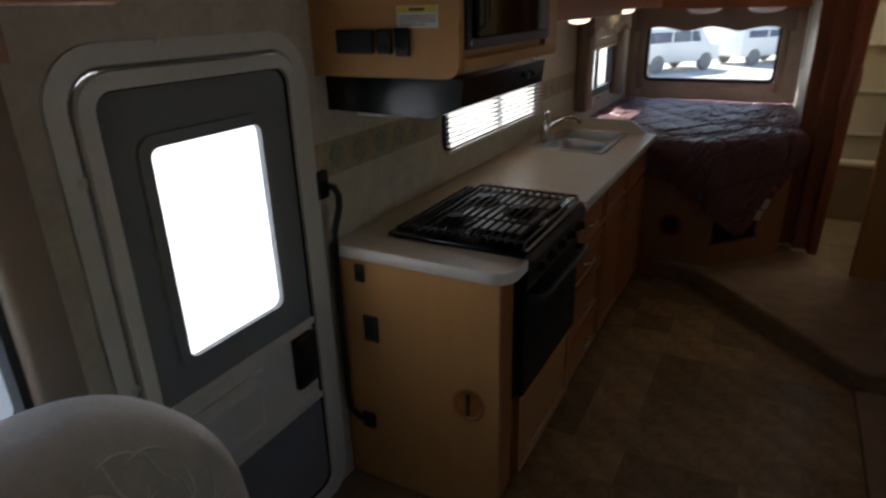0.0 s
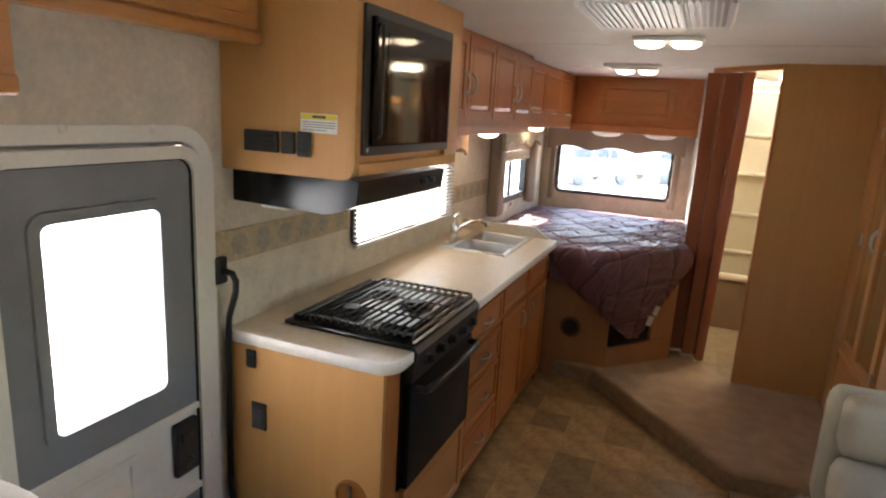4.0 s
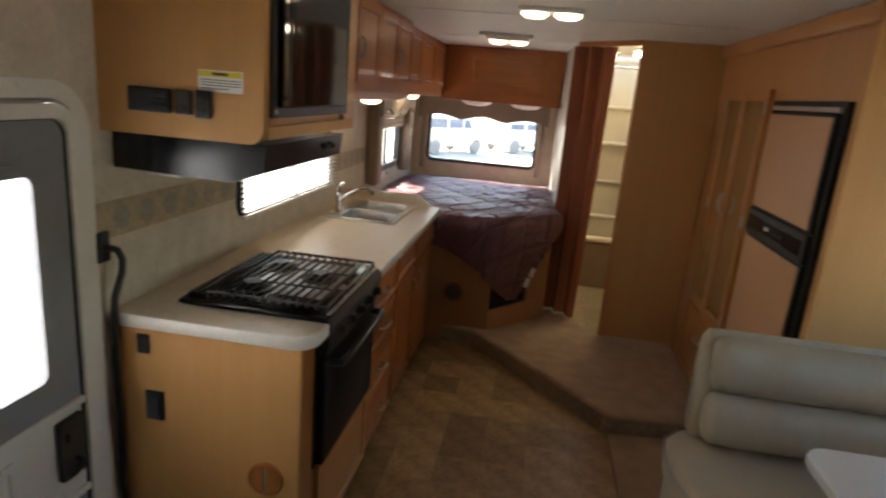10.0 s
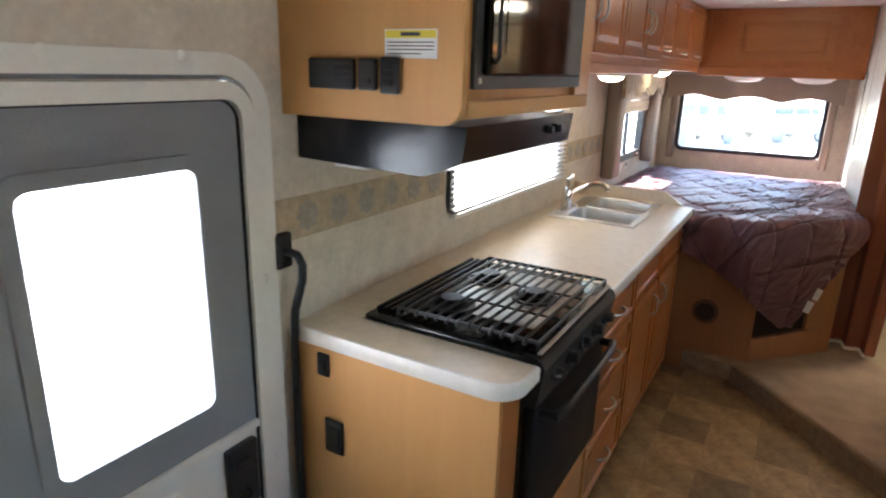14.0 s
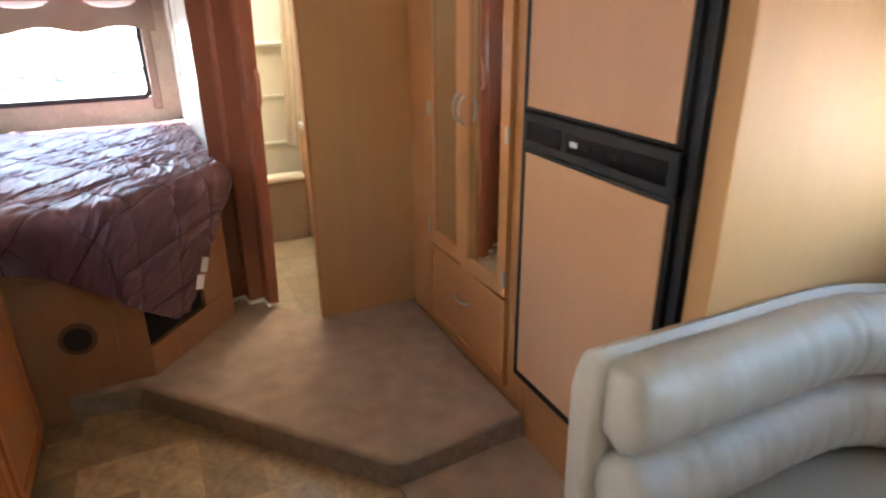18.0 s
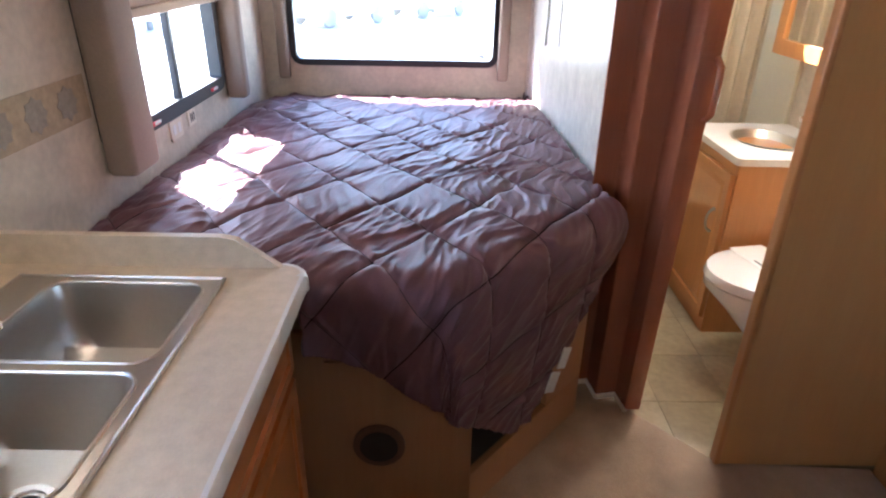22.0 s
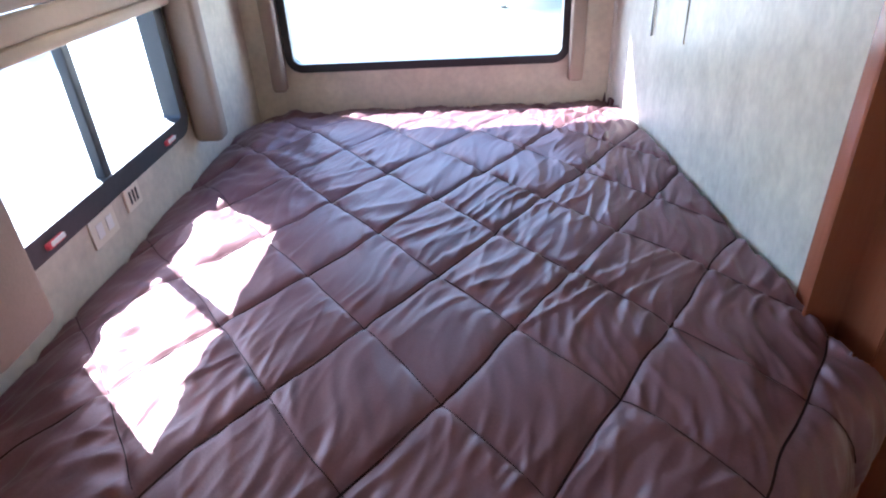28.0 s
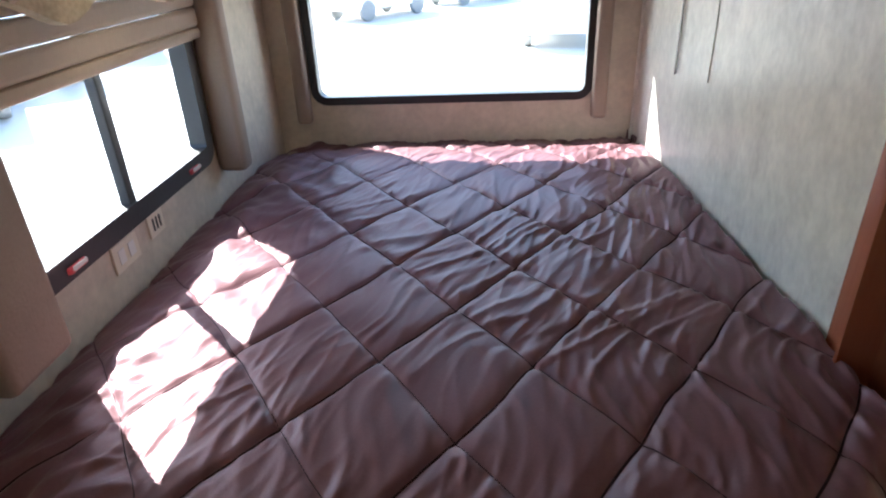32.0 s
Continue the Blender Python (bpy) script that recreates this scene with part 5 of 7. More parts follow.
    me.from_pydata(verts, [], faces)
    me.materials.append(quilt)
    me.polygons.foreach_set("use_smooth", [True] * len(me.polygons))
    bm = bmesh.new()
    bm.from_mesh(me)
    bmesh.ops.delete(bm, geom=[v for v in bm.verts if not v.link_faces], context="VERTS")
    bmesh.ops.recalc_face_normals(bm, faces=bm.faces)
    bm.normal_update()
    if sum(f.normal.z for f in bm.faces) < 0:
        bmesh.ops.reverse_faces(bm, faces=bm.faces)
        bm.normal_update()
    rim = [e for e in bm.edges if len(e.link_faces) == 1]
    under = {}
    for v in list(bm.verts):
        under[v] = bm.verts.new(v.co - v.normal * 0.012)
    for f in list(bm.faces):
        bm.faces.new([under[v] for v in reversed(f.verts)])
    for e in rim:
        bm.faces.new((e.verts[0], e.verts[1], under[e.verts[1]], under[e.verts[0]]))
    bm.to_mesh(me)
    bm.free()
    me.polygons.foreach_set("use_smooth", [True] * len(me.polygons))
    c = new("comforter", me)
    tagged(c, "plum-brown quilted comforter, rumpled, hanging over the bed's foot", "comforter")
    # near-black tubes darken the stitched seams in both directions
    for (gx, gy), off, pitch, seam_radius in (((-0.8, 0.6), 1.252, 0.2225, 0.0019), ((0.785, 0.62), 2.671, 0.2068, 0.0009)):
        for k in range(-9, 12):
            run, line = [], []
            for q in range(520):
                u = -4.2 + 8.4 * q / 519
                c0 = off + k * pitch
                x, y = gx * c0, gy * c0
                x, y = x - gy * u, y + gx * u
                for _ in range(3):
                    wob = 0.016 * noise.noise((x * 3.1, y * 3.1, 0.3)) + 0.005 * noise.noise((x * 11, y * 11, 0.7))
                    err = (gx * x + gy * y - off + wob) - k * pitch
                    x, y = x - gx * err, y - gy * err
                good = x_lo < x < x_hi and y_lo < y < y_hi
                spot, ok = lay(x, y, 0.0016) if good else (None, False)
                if good and ok:
                    line.append(spot)
                elif len(line) > 3:
                    run.append(line)
                    line = []
                else:
                    line = []
            if len(line) > 3:
                run.append(line)
            for line in run:
                tube("seam", line, seam_radius, quilt_seam, c, k=5)
    tg = thing("care_tag", (1.27, 2.47, 0.40), "white care tag sewn to the comforter's corner", "tag")
    for k, (z, s) in enumerate(((0.40, 0.045), (0.47, 0.04))):
        bm = bmesh.new()
        add_box(bm, -s / 2, s / 2, -0.002, 0.002, 0, 0.065, 0.001, 1)
        bm.transform(Matrix.Translation((1.225 + 0.03 * k, 2.50 + 0.02 * k, z)) @ Matrix.Rotation(radians(43), 4, "Z") @ Matrix.Rotation(radians(22), 4, "Y"))
        part("flap", bm, tag_white, tg)


comforter()


# ---------------------------------------------------------------- wardrobe, refrigerator, column, folding door
FX = 2.258


def wardrobe():
    w = thing("wardrobe", (2.37, 1.98, 0.0), "oak wardrobe with two mirrored doors and a deep drawer", "wardrobe")
    y0, y1 = 1.53, 2.515
    box("body", FX, RIGHT, y0, y1, 0.0, CEIL - 0.002, oak, w, 0.0)
    box("crown", FX - 0.03, FX + 0.02, 0.712, y1, 1.985, CEIL - 0.003, oak_h, w, 0.012, "oak crown moulding", seg=3)
    for k, (a, b) in enumerate(((1.585, 1.92), (1.93, 2.265))):
        z_0, z_1 = 0.545, 1.79
        m = face(FX, (a + b) / 2, (z_0 + z_1) / 2, -90)
        if k == 0:  # this door stands slightly ajar
            swing = Matrix.Translation((FX, a, 0)) @ Matrix.Rotation(radians(2.5), 4, "Z") @ Matrix.Translation((-FX, -a, 0))
        else:
            swing = Matrix.Identity(4)
        m = swing @ m
        bm = bmesh.new()
        wd, ht, rl = b - a, z_1 - z_0, 0.055
        add_ring(bm, rrect(wd, ht, 0.003, 1), rrect(wd - 2 * rl, ht - 2 * rl, 0.003, 1), 0.0, 0.022, m)
        d = part("mirror_door", bm, oak, w, "oak framed mirror door")
        bm = bmesh.new()
        add_box(bm, -wd / 2 + rl - 0.005, wd / 2 - rl + 0.005, -0.010, -0.004, -ht / 2 + rl - 0.005, ht / 2 - rl + 0.005)
        bm.transform(m)
        part("mirror", bm, mirror_mat, d, "clear mirror glass")
        bow_handle(d, swing @ face(FX - 0.022, b - 0.03 if k == 0 else a + 0.03, 1.19, -90), 0.11, upright=True)
        for z in (0.62, 1.15, 1.70):
            y = a + 0.012 if k == 0 else b - 0.012
            box("hinge", FX - 0.03, FX - 0.02, y - 0.018, y + 0.006, z - 0.03, z + 0.03, brushed, d, 0.003)
    d = raised_door("drawer_front", 0.69, 0.37, face(FX, 1.925, 0.345, -90), oak_h, w, thick=0.022, rail=0.025)
    bow_handle(d, face(FX - 0.022, 1.925, 0.385, -90), 0.11)


wardrobe()


def refrigerator():
    c = thing("fridge_enclosure", (2.6, 1.1, 0.0), "maple enclosure panels around the refrigerator", "cabinet")
    box("side_panel", FX - 0.012, SLIDE - 0.001, 0.708, 0.733, 0.0, CEIL - 0.02, maple, c, 0.002, "wide light maple side panel")
    box("base_panel", FX, FX + 0.03, 0.733, 1.53, 0.012, 0.265, oak_h, c, 0.0)
    box("top_panel", FX, FX + 0.03, 0.733, 1.53, 1.74, CEIL - 0.003, oak, c, 0.0)
    box("stile", FX, FX + 0.03, 1.512, 1.53, 0.265, 1.74, oak, c, 0.0)
    box("front_stile", FX, FX + 0.03, 0.733, 0.790, 0.265, 1.74, maple, c, 0.002)
    box("louvre", FX - 0.006, FX, 1.455, 1.495, 0.10, 0.22, oak, c, 0.002)
    f = thing("refrigerator", (2.6, 1.115, 0.268), "two-door refrigerator with wood panel fronts and black trim", "refrigerator")
    y0, y1 = 0.792, 1.505
    box("cabinet_body", FX + 0.02, RIGHT + 0.4, y0 + 0.01, y1 - 0.01, 0.268, 1.735, fridge_black, f, 0.0)
    ring("trim_frame", y1 - y0, 1.468, 0.004, 0.03, -0.01, 0.02, face(FX, (y0 + y1) / 2, 1.002, -90), fridge_black, f, "black trim frame")
    for nm, za, zb in (("freezer_door", 1.255, 1.69), ("fridge_door", 0.305, 1.135)):
        d = box(nm, FX - 0.034, FX + 0.015, y0 + 0.034, y1 - 0.034, za, zb, fridge_black, f, 0.004, "black edged door")
        box("door_panel", FX - 0.039, FX - 0.033, y0 + 0.052, y1 - 0.052, za + 0.012, zb - 0.012, fridge_face, d, 0.001, "pinkish wood veneer door panel")
    h = box("handle_band", FX - 0.042, FX + 0.01, y0 + 0.03, y1 - 0.03, 1.138, 1.252, fridge_black, f, 0.006, "black control and handle band")
    for ya, yb in ((y0 + 0.06, y0 + 0.22), (y1 - 0.24, y1 - 0.06)):
        box("pull_recess", FX - 0.046, FX - 0.041, ya, yb, 1.165, 1.225, black_enamel, h, 0.004)
    box("control_plate", FX - 0.047, FX - 0.041, 1.0, 1.24, 1.168, 1.222, black_enamel, h, 0.006)
    for k, y in enumerate((1.20, 1.15, 1.10, 1.04)):
        box("button", FX - 0.0505, FX - 0.046, y - 0.016, y + 0.016, 1.188, 1.204, label_white if k == 0 else rubber, h, 0.002)
    box("top_grille", FX - 0.03, FX + 0.01, y0 + 0.03, y1 - 0.03, 1.695, 1.715, brushed, f, 0.003)
    p = thing("floor_outlet_plate", (FX, 1.1, 0.05), "white rectangular plate low on the fridge enclosure", "plate")
    box("plate", FX - 0.006, FX, 1.04, 1.16, 0.045, 0.125, white_plastic, p, 0.002)


refrigerator()

col = thing("partition_column", (2.02, 2.53, 0.118), "tall oak veneer partition panel beside the bathroom entrance", "partition")
box("panel", 1.775, 2.42, 2.518, 2.545, 0.119, CEIL - 0.002, maple, col, 0.004)
box("edge_trim", 1.76, 1.778, 2.514, 2.552, 0.119, CEIL - 0.002, oak, col, 0.005, "rounded oak edge trim")


def folding_door():
    f = thing("folding_door", (1.5, 2.72, 0.12), "dark cherry vinyl accordion door folded back, cream lower edge", "folding door")
    a, b = Vector((1.405, 2.935)), Vector((1.615, 2.79))
    n = 4
    along = (b - a) / n
    nrm = Vector((-along.y, along.x)).normalized()
    pts = []
    for i in range(n + 1):
        pts.append(a + along * i - nrm * (0.062 if i % 2 == 0 else 0.0) )
    bms = []
    for i in range(n):
        p, q = pts[i], pts[i + 1]
        bm = bmesh.new()
        mid = (p + q) / 2
        dv = (q - p).normalized()
        nv = Vector((-dv.y, dv.x))
        ring_pts = []
        for s in range(9):
            u = s / 8
            bulge = 0.010 * math.sin(math.pi * u)
            ring_pts.append(p + (q - p) * u + nv * (0.004 + bulge))
        back = [p + (q - p) * (s / 8) - nv * 0.003 for s in range(8, -1, -1)]
        add_prism(bm, [(v.x, v.y) for v in ring_pts + back], 0.145, CEIL - 0.035)
        part("fold_panel", bm, folding, f, smooth=40)
        bm = bmesh.new()
        add_tube(bm, [(p.x, p.y, 0.137), (q.x, q.y, 0.137)], 0.011, 6)
        part("lower_edge", bm, cream, f, "cream vinyl lower edge", smooth=60)
    box("jamb", 1.398, 1.44, 2.905, 2.962, 0.10, CEIL - 0.035, folding, f, 0.004, "cherry side jamb")
    # leading post with pull
    lp = box("lead_post", 1.576, 1.642, 2.735, 2.815, 0.14, CEIL - 0.035, folding, f, 0.008, "cherry vinyl lead post")
    tube("pull", [(1.63, 2.734, 1.13), (1.635, 2.71, 1.15), (1.635, 2.706, 1.21), (1.635, 2.71, 1.27), (1.63, 2.734, 1.29)], 0.010, folding, lp, "vinyl pull handle")
    m = Matrix.Translation((1.59, 2.74, CEIL - 0.02)) @ Matrix.Rotation(math.atan2(2.53 - 2.94, 1.77 - 1.41), 4, "Z")
    bm = bmesh.new()
    add_box(bm, -0.27, 0.27, -0.018, 0.018, -0.014, 0.018, 0.003)
    bm.transform(m)
    part("track", bm, oak_x, f, "oak header track")
    for ob in bpy.data.objects:
        if ob.type == "MESH" and (ob.parent is f or (ob.parent and ob.parent.parent is f)) and not ob.name.startswith("track"):
            for w in ob.data.vertices:
                w.co.x -= (w.co.x - a.x) * 0.22 * (1 - w.co.z / CEIL)


folding_door()


# ---------------------------------------------------------------- dinette
def dinette():
    d = thing("dinette_bench", (2.4, 0.3, 0.012), "taupe vinyl U-shaped dinette bench with rolled back cushions", "bench")
    path_back = [(1.925, 0.655), (2.55, 0.655)] + arc(2.55, 0.24, 0.415, 90, 0, 10) + [(2.965, -1.2)]

    def roll(z0, z1, t):
        out = []
        for i in range(24):
            a = 2 * math.pi * i / 24
            out.append((t * math.cos(a), (z0 + z1) / 2 + (z1 - z0) / 2 * math.sin(a) * (1.0 if abs(math.sin(a)) < 0.8 else 0.97)))
        return out

    def cushion(name, path, prof, lab, wob=0.004, puckered=True):
        bm = bmesh.new()
        fine = []
        for p, q in zip(path, path[1:]):
            n = max(1, int(math.hypot(q[0] - p[0], q[1] - p[1]) / 0.012))
            fine += [(p[0] + (q[0] - p[0]) * i / n, p[1] + (q[1] - p[1]) * i / n) for i in range(n)]
        fine.append(path[-1])
        fine = [p for i, p in enumerate(fine) if i == 0 or math.hypot(p[0] - fine[i - 1][0], p[1] - fine[i - 1][1]) > 1e-4]
        add_sweep(bm, fine, prof)
        bm.verts.ensure_lookup_table()
        np_, far = len(prof), 0.0
        mo, mz = sum(p[0] for p in prof) / np_, sum(p[1] for p in prof) / np_
        for i, p in enumerate(fine):
            far += math.hypot(p[0] - fine[i - 1][0], p[1] - fine[i - 1][1]) if i else 0.0
            mid = sum((bm.verts[i * np_ + j].co for j in range(np_)), Vector()) / np_
            if not puckered:
                for j in range(np_):
                    v = bm.verts[i * np_ + j]
                    v.co = mid + (v.co - mid) * (1 - 0.22 * max(0.0, 1 - far / 0.03) ** 2)
                continue
            curve = max(0.0, 1 - abs(far - 0.93) / 0.42)
            start = max(0.0, 1 - far / 0.09)
            shrink_to = 0.70 + 0.30 * (1 - max(0.0, 1 - far / 0.04) ** 2) ** 0.5
            for j in range(np_):
                v = bm.verts[i * np_ + j]
                ang = 2 * math.pi * j / np_
                rib = noise.noise((far * 46, 0.9 * math.cos(ang), 0.9 * math.sin(ang) + mz * 9))
                gather = noise.noise((math.cos(ang) * 3.4, math.sin(ang) * 3.4, mz * 7 + far * 6))
                v.co = mid + (v.co - mid) * (shrink_to + 0.085 * curve * rib + 0.022 * rib + 0.30 * start * gather)
            if abs(far - 1.62) < 0.012:
                for j in range(np_):
                    v = bm.verts[i * np_ + j]
                    v.co = mid + (v.co - mid) * 0.93
        for v in bm.verts:
            k = wob * noise.noise((v.co.x * 9, v.co.y * 9, v.co.z * 5)) + 0.5 * wob * noise.noise((v.co.x * 30, v.co.y * 30, v.co.z * 7))
            v.co += Vector((-0.3, -0.8, 0.4)) * k
        return part(name, bm, leather, d, lab, smooth=60)

    cushion("upper_roll", path_back, [(o - 0.02, z) for o, z in roll(0.675, 0.893, 0.088)], "rolled upper back cushion", 0.010)
    cushion("lower_roll", path_back, [(o - 0.045, z) for o, z in roll(0.475, 0.685, 0.085)], "rolled lower back cushion", 0.010)
    back = [(1.892, 0.70)] + [(2.55, 0.70)] + arc(2.55, 0.24, 0.46, 90, 0, 10) + [(3.01, -1.2)]
    cushion("back_board", back, [(-0.04, 0.44), (0.03, 0.44), (0.035, 0.82), (0.02, 0.885), (-0.01, 0.897), (-0.04, 0.85)], "upholstered back shell", 0.003, False)
    # seat: a flat pad with a round corner to the aisle
    seat = [(1.88, 0.72), (1.815, 0.64), (1.79, 0.52), (1.795, 0.38), (1.84, 0.22), (1.91, 0.10), (2.01, 0.04), (2.30, 0.0), (2.44, -0.08), (2.50, -0.3), (2.50, -1.2), (3.0, -1.2), (3.0, 0.2), (2.9, 0.5), (2.7, 0.68), (2.5, 0.72)]
    prism("seat_cushion", seat, 0.36, 0.468, leather, d, bev=0.03, label="smooth taupe seat cushion", smooth=60)
    base = [(x + (0.02 if x < 2.2 else 0), y) for x, y in seat]
    prism("base_skirt", base, 0.012, 0.36, leather, d, bev=0.01, label="upholstered bench base", smooth=60)
    bm = bmesh.new()
    add_tube(bm, [(x - 0.004, y, 0.452) for x, y in seat[:10]], 0.006, 6)
    part("piping", bm, seam_mat, d, "taupe piping", smooth=60)
    t = thing("dinette_table", (2.3, -0.4, 0.0), "pale grey laminate dinette table with rounded corners", "table")
    tb = []
    for sx, sy, a0 in ((1, 1, 0), (-1, 1, 90), (-1, -1, 180), (1, -1, 270)):
        cx, cy = (2.67 if sx > 0 else 2.07) - sx * 0.07, (0.20 if sy > 0 else -0.95) - sy * 0.07
        tb += arc(cx, cy, 0.07, a0, a0 + 90, 6)
    prism("tabletop", tb, 0.705, 0.738, table_top, t, label="pale grey tabletop")
    bm = bmesh.new()
    loop = tb + [tb[0]]
    add_sweep(bm, loop, [(0.0, 0.708), (-0.003, 0.712), (-0.003, 0.73), (0.0, 0.734)], closed_ends=False)
    part("edge_band", bm, counter_edge, t, "grey edge band")
    lathe("pedestal", [(0.16, 0.0), (0.16, 0.008), (0.035, 0.02), (0.03, 0.05), (0.03, 0.66), (0.09, 0.69), (0.09, 0.693)], (2.28, -0.40, 0.012), chrome, t, "metal table pedestal")


dinette()
bro = thing("brochure", (2.25, -0.22, 0.7385), "white folded brochure with violet edges lying on the table", "brochure")
box("sheet", 2.125, 2.385, -0.38, -0.135, 0.7385, 0.7405, label_white, bro, 0.0)
for p in ((2.128, 2.131, -0.376, -0.14), (2.131, 2.381, -0.143, -0.14), (2.145, 2.365, -0.20, -0.165)):
    box("printed_edge", *p, 0.7405, 0.7409, violet_print, bro, 0.0)
hd = thing("slide_header", (2.46, -0.3, 1.84), "oak header boards with grey strip above the dinette recess", "header")
box("lower_board", 2.43, 2.49, -1.5, 0.706, 1.845, 1.90, oak_h, hd, 0.004)
box("upper_board", 2.43, 2.49, -1.5, 0.706, 1.955, 2.02, oak_h, hd, 0.004)
box("grey_strip", 2.445, 2.49, -1.5, 0.706, 1.90, 1.955, window_wrap_pale, hd, 0.0, "grey cloth strip")
box("filler", 2.45, 2.49, -1.5, 0.706, 2.02, CEIL - 0.002, ceiling_white, hd, 0.0)

# dinette window surround
t = thing("dinette_window_surround", (3.03, -0.3, 1.0), "brown padded surround of the dinette window", "window treatment")
box("side_board", SLIDE - 0.07, SLIDE - 0.001, 0.567, 0.655, 0.92, 1.72, window_wrap_pale, t, 0.015, seg=3)
box("side_board", SLIDE - 0.07, SLIDE - 0.001, -1.09, -1.0, 0.96, 1.72, window_wrap_pale, t, 0.015, seg=3)
pts = [(-1.09 + 1.75 * i / 40, 1.50 + 0.05 * abs(math.sin(i / 40 * math.pi * 3)) ** 0.6) for i in range(41)]
bm = bmesh.new()
add_prism(bm, pts + [(0.66, 1.74), (-1.09, 1.74)], SLIDE - 0.095, SLIDE - 0.072, Matrix(((0, 0, 1, 0), (1, 0, 0, 0), (0, 1, 0, 0), (0, 0, 0, 1))))
part("valance_board", bm, window_wrap, t)
box("raised_shade", SLIDE - 0.04, SLIDE - 0.02, -1.0, 0.565, 1.445, 1.60, shade_cloth, t, 0.004, "pleated shade drawn up")


# ---------------------------------------------------------------- front: seat, overhead cabinets, hanging cloth
def overhead(y0, y1, X, z0, n, label):
    c = thing("overhead_cabinet", (X / 2, (y0 + y1) / 2, z0), label, "cabinet", group="overhead cabinets at the front")
    box("body", 0.001, X, y0, y1, z0, CEIL - 0.002, oak_h, c, 0.0)
    box("bottom_rail", X - 0.012, X + 0.016, y0, y1, z0 - 0.012, z0 + 0.025, oak_h, c, 0.01, "rounded oak bottom rail", seg=3)
    w = (y1 - y0 - 0.06) / n
    for k in range(n):
        yc = y0 + 0.03 + w * (k + 0.5)
        ht = CEIL - z0 - 0.05
        d = raised_door("cabinet_door", w - 0.012, ht, face(X, yc, z0 + 0.03 + ht / 2, 90), oak_h, c, thick=0.022)
        bow_handle(d, face(X + 0.022, yc, z0 + 0.075, 90), 0.12)
    return c


overhead(-1.78, -0.805, 0.285, 1.685, 1, "oak overhead cabinet above the side window")
overhead(-0.80, -0.002, 0.15, 1.86, 1, "shallow oak overhead cabinet above the entry door")
overhead(-2.55, -1.80, 0.285, 1.685, 1, "oak overhead cabinet towards the cab")


def dome_lamp():
    l = thing("overhead_lamp", (0.20, -1.25, 1.685), "white plastic lamp lit under the overhead cabinet", "lamp", group="lamps under the cabinets")
    m = Matrix.Translation((0.20, -1.25, 1.683)) @ Matrix.Rotation(radians(90), 4, "Z")
    lathe("housing", [(0.09, 0.0), (0.09, -0.012), (0.08, -0.026), (0.05, -0.034), (0.02, -0.036)], (0, 0, 0), white_plastic, l, k=30, sx=1.6, sy=0.85, m=m)
    lathe("lens", [(0.07, -0.014), (0.066, -0.03), (0.045, -0.042), (0.01, -0.046)], (-0.03, 0, 0), lamp_on, l, "lit translucent lens", k=26, sx=1.35, sy=0.85, m=m)
    box("switch", 0.185, 0.215, -1.16, -1.135, 1.652, 1.66, white_plastic, l, 0.002)


dome_lamp()


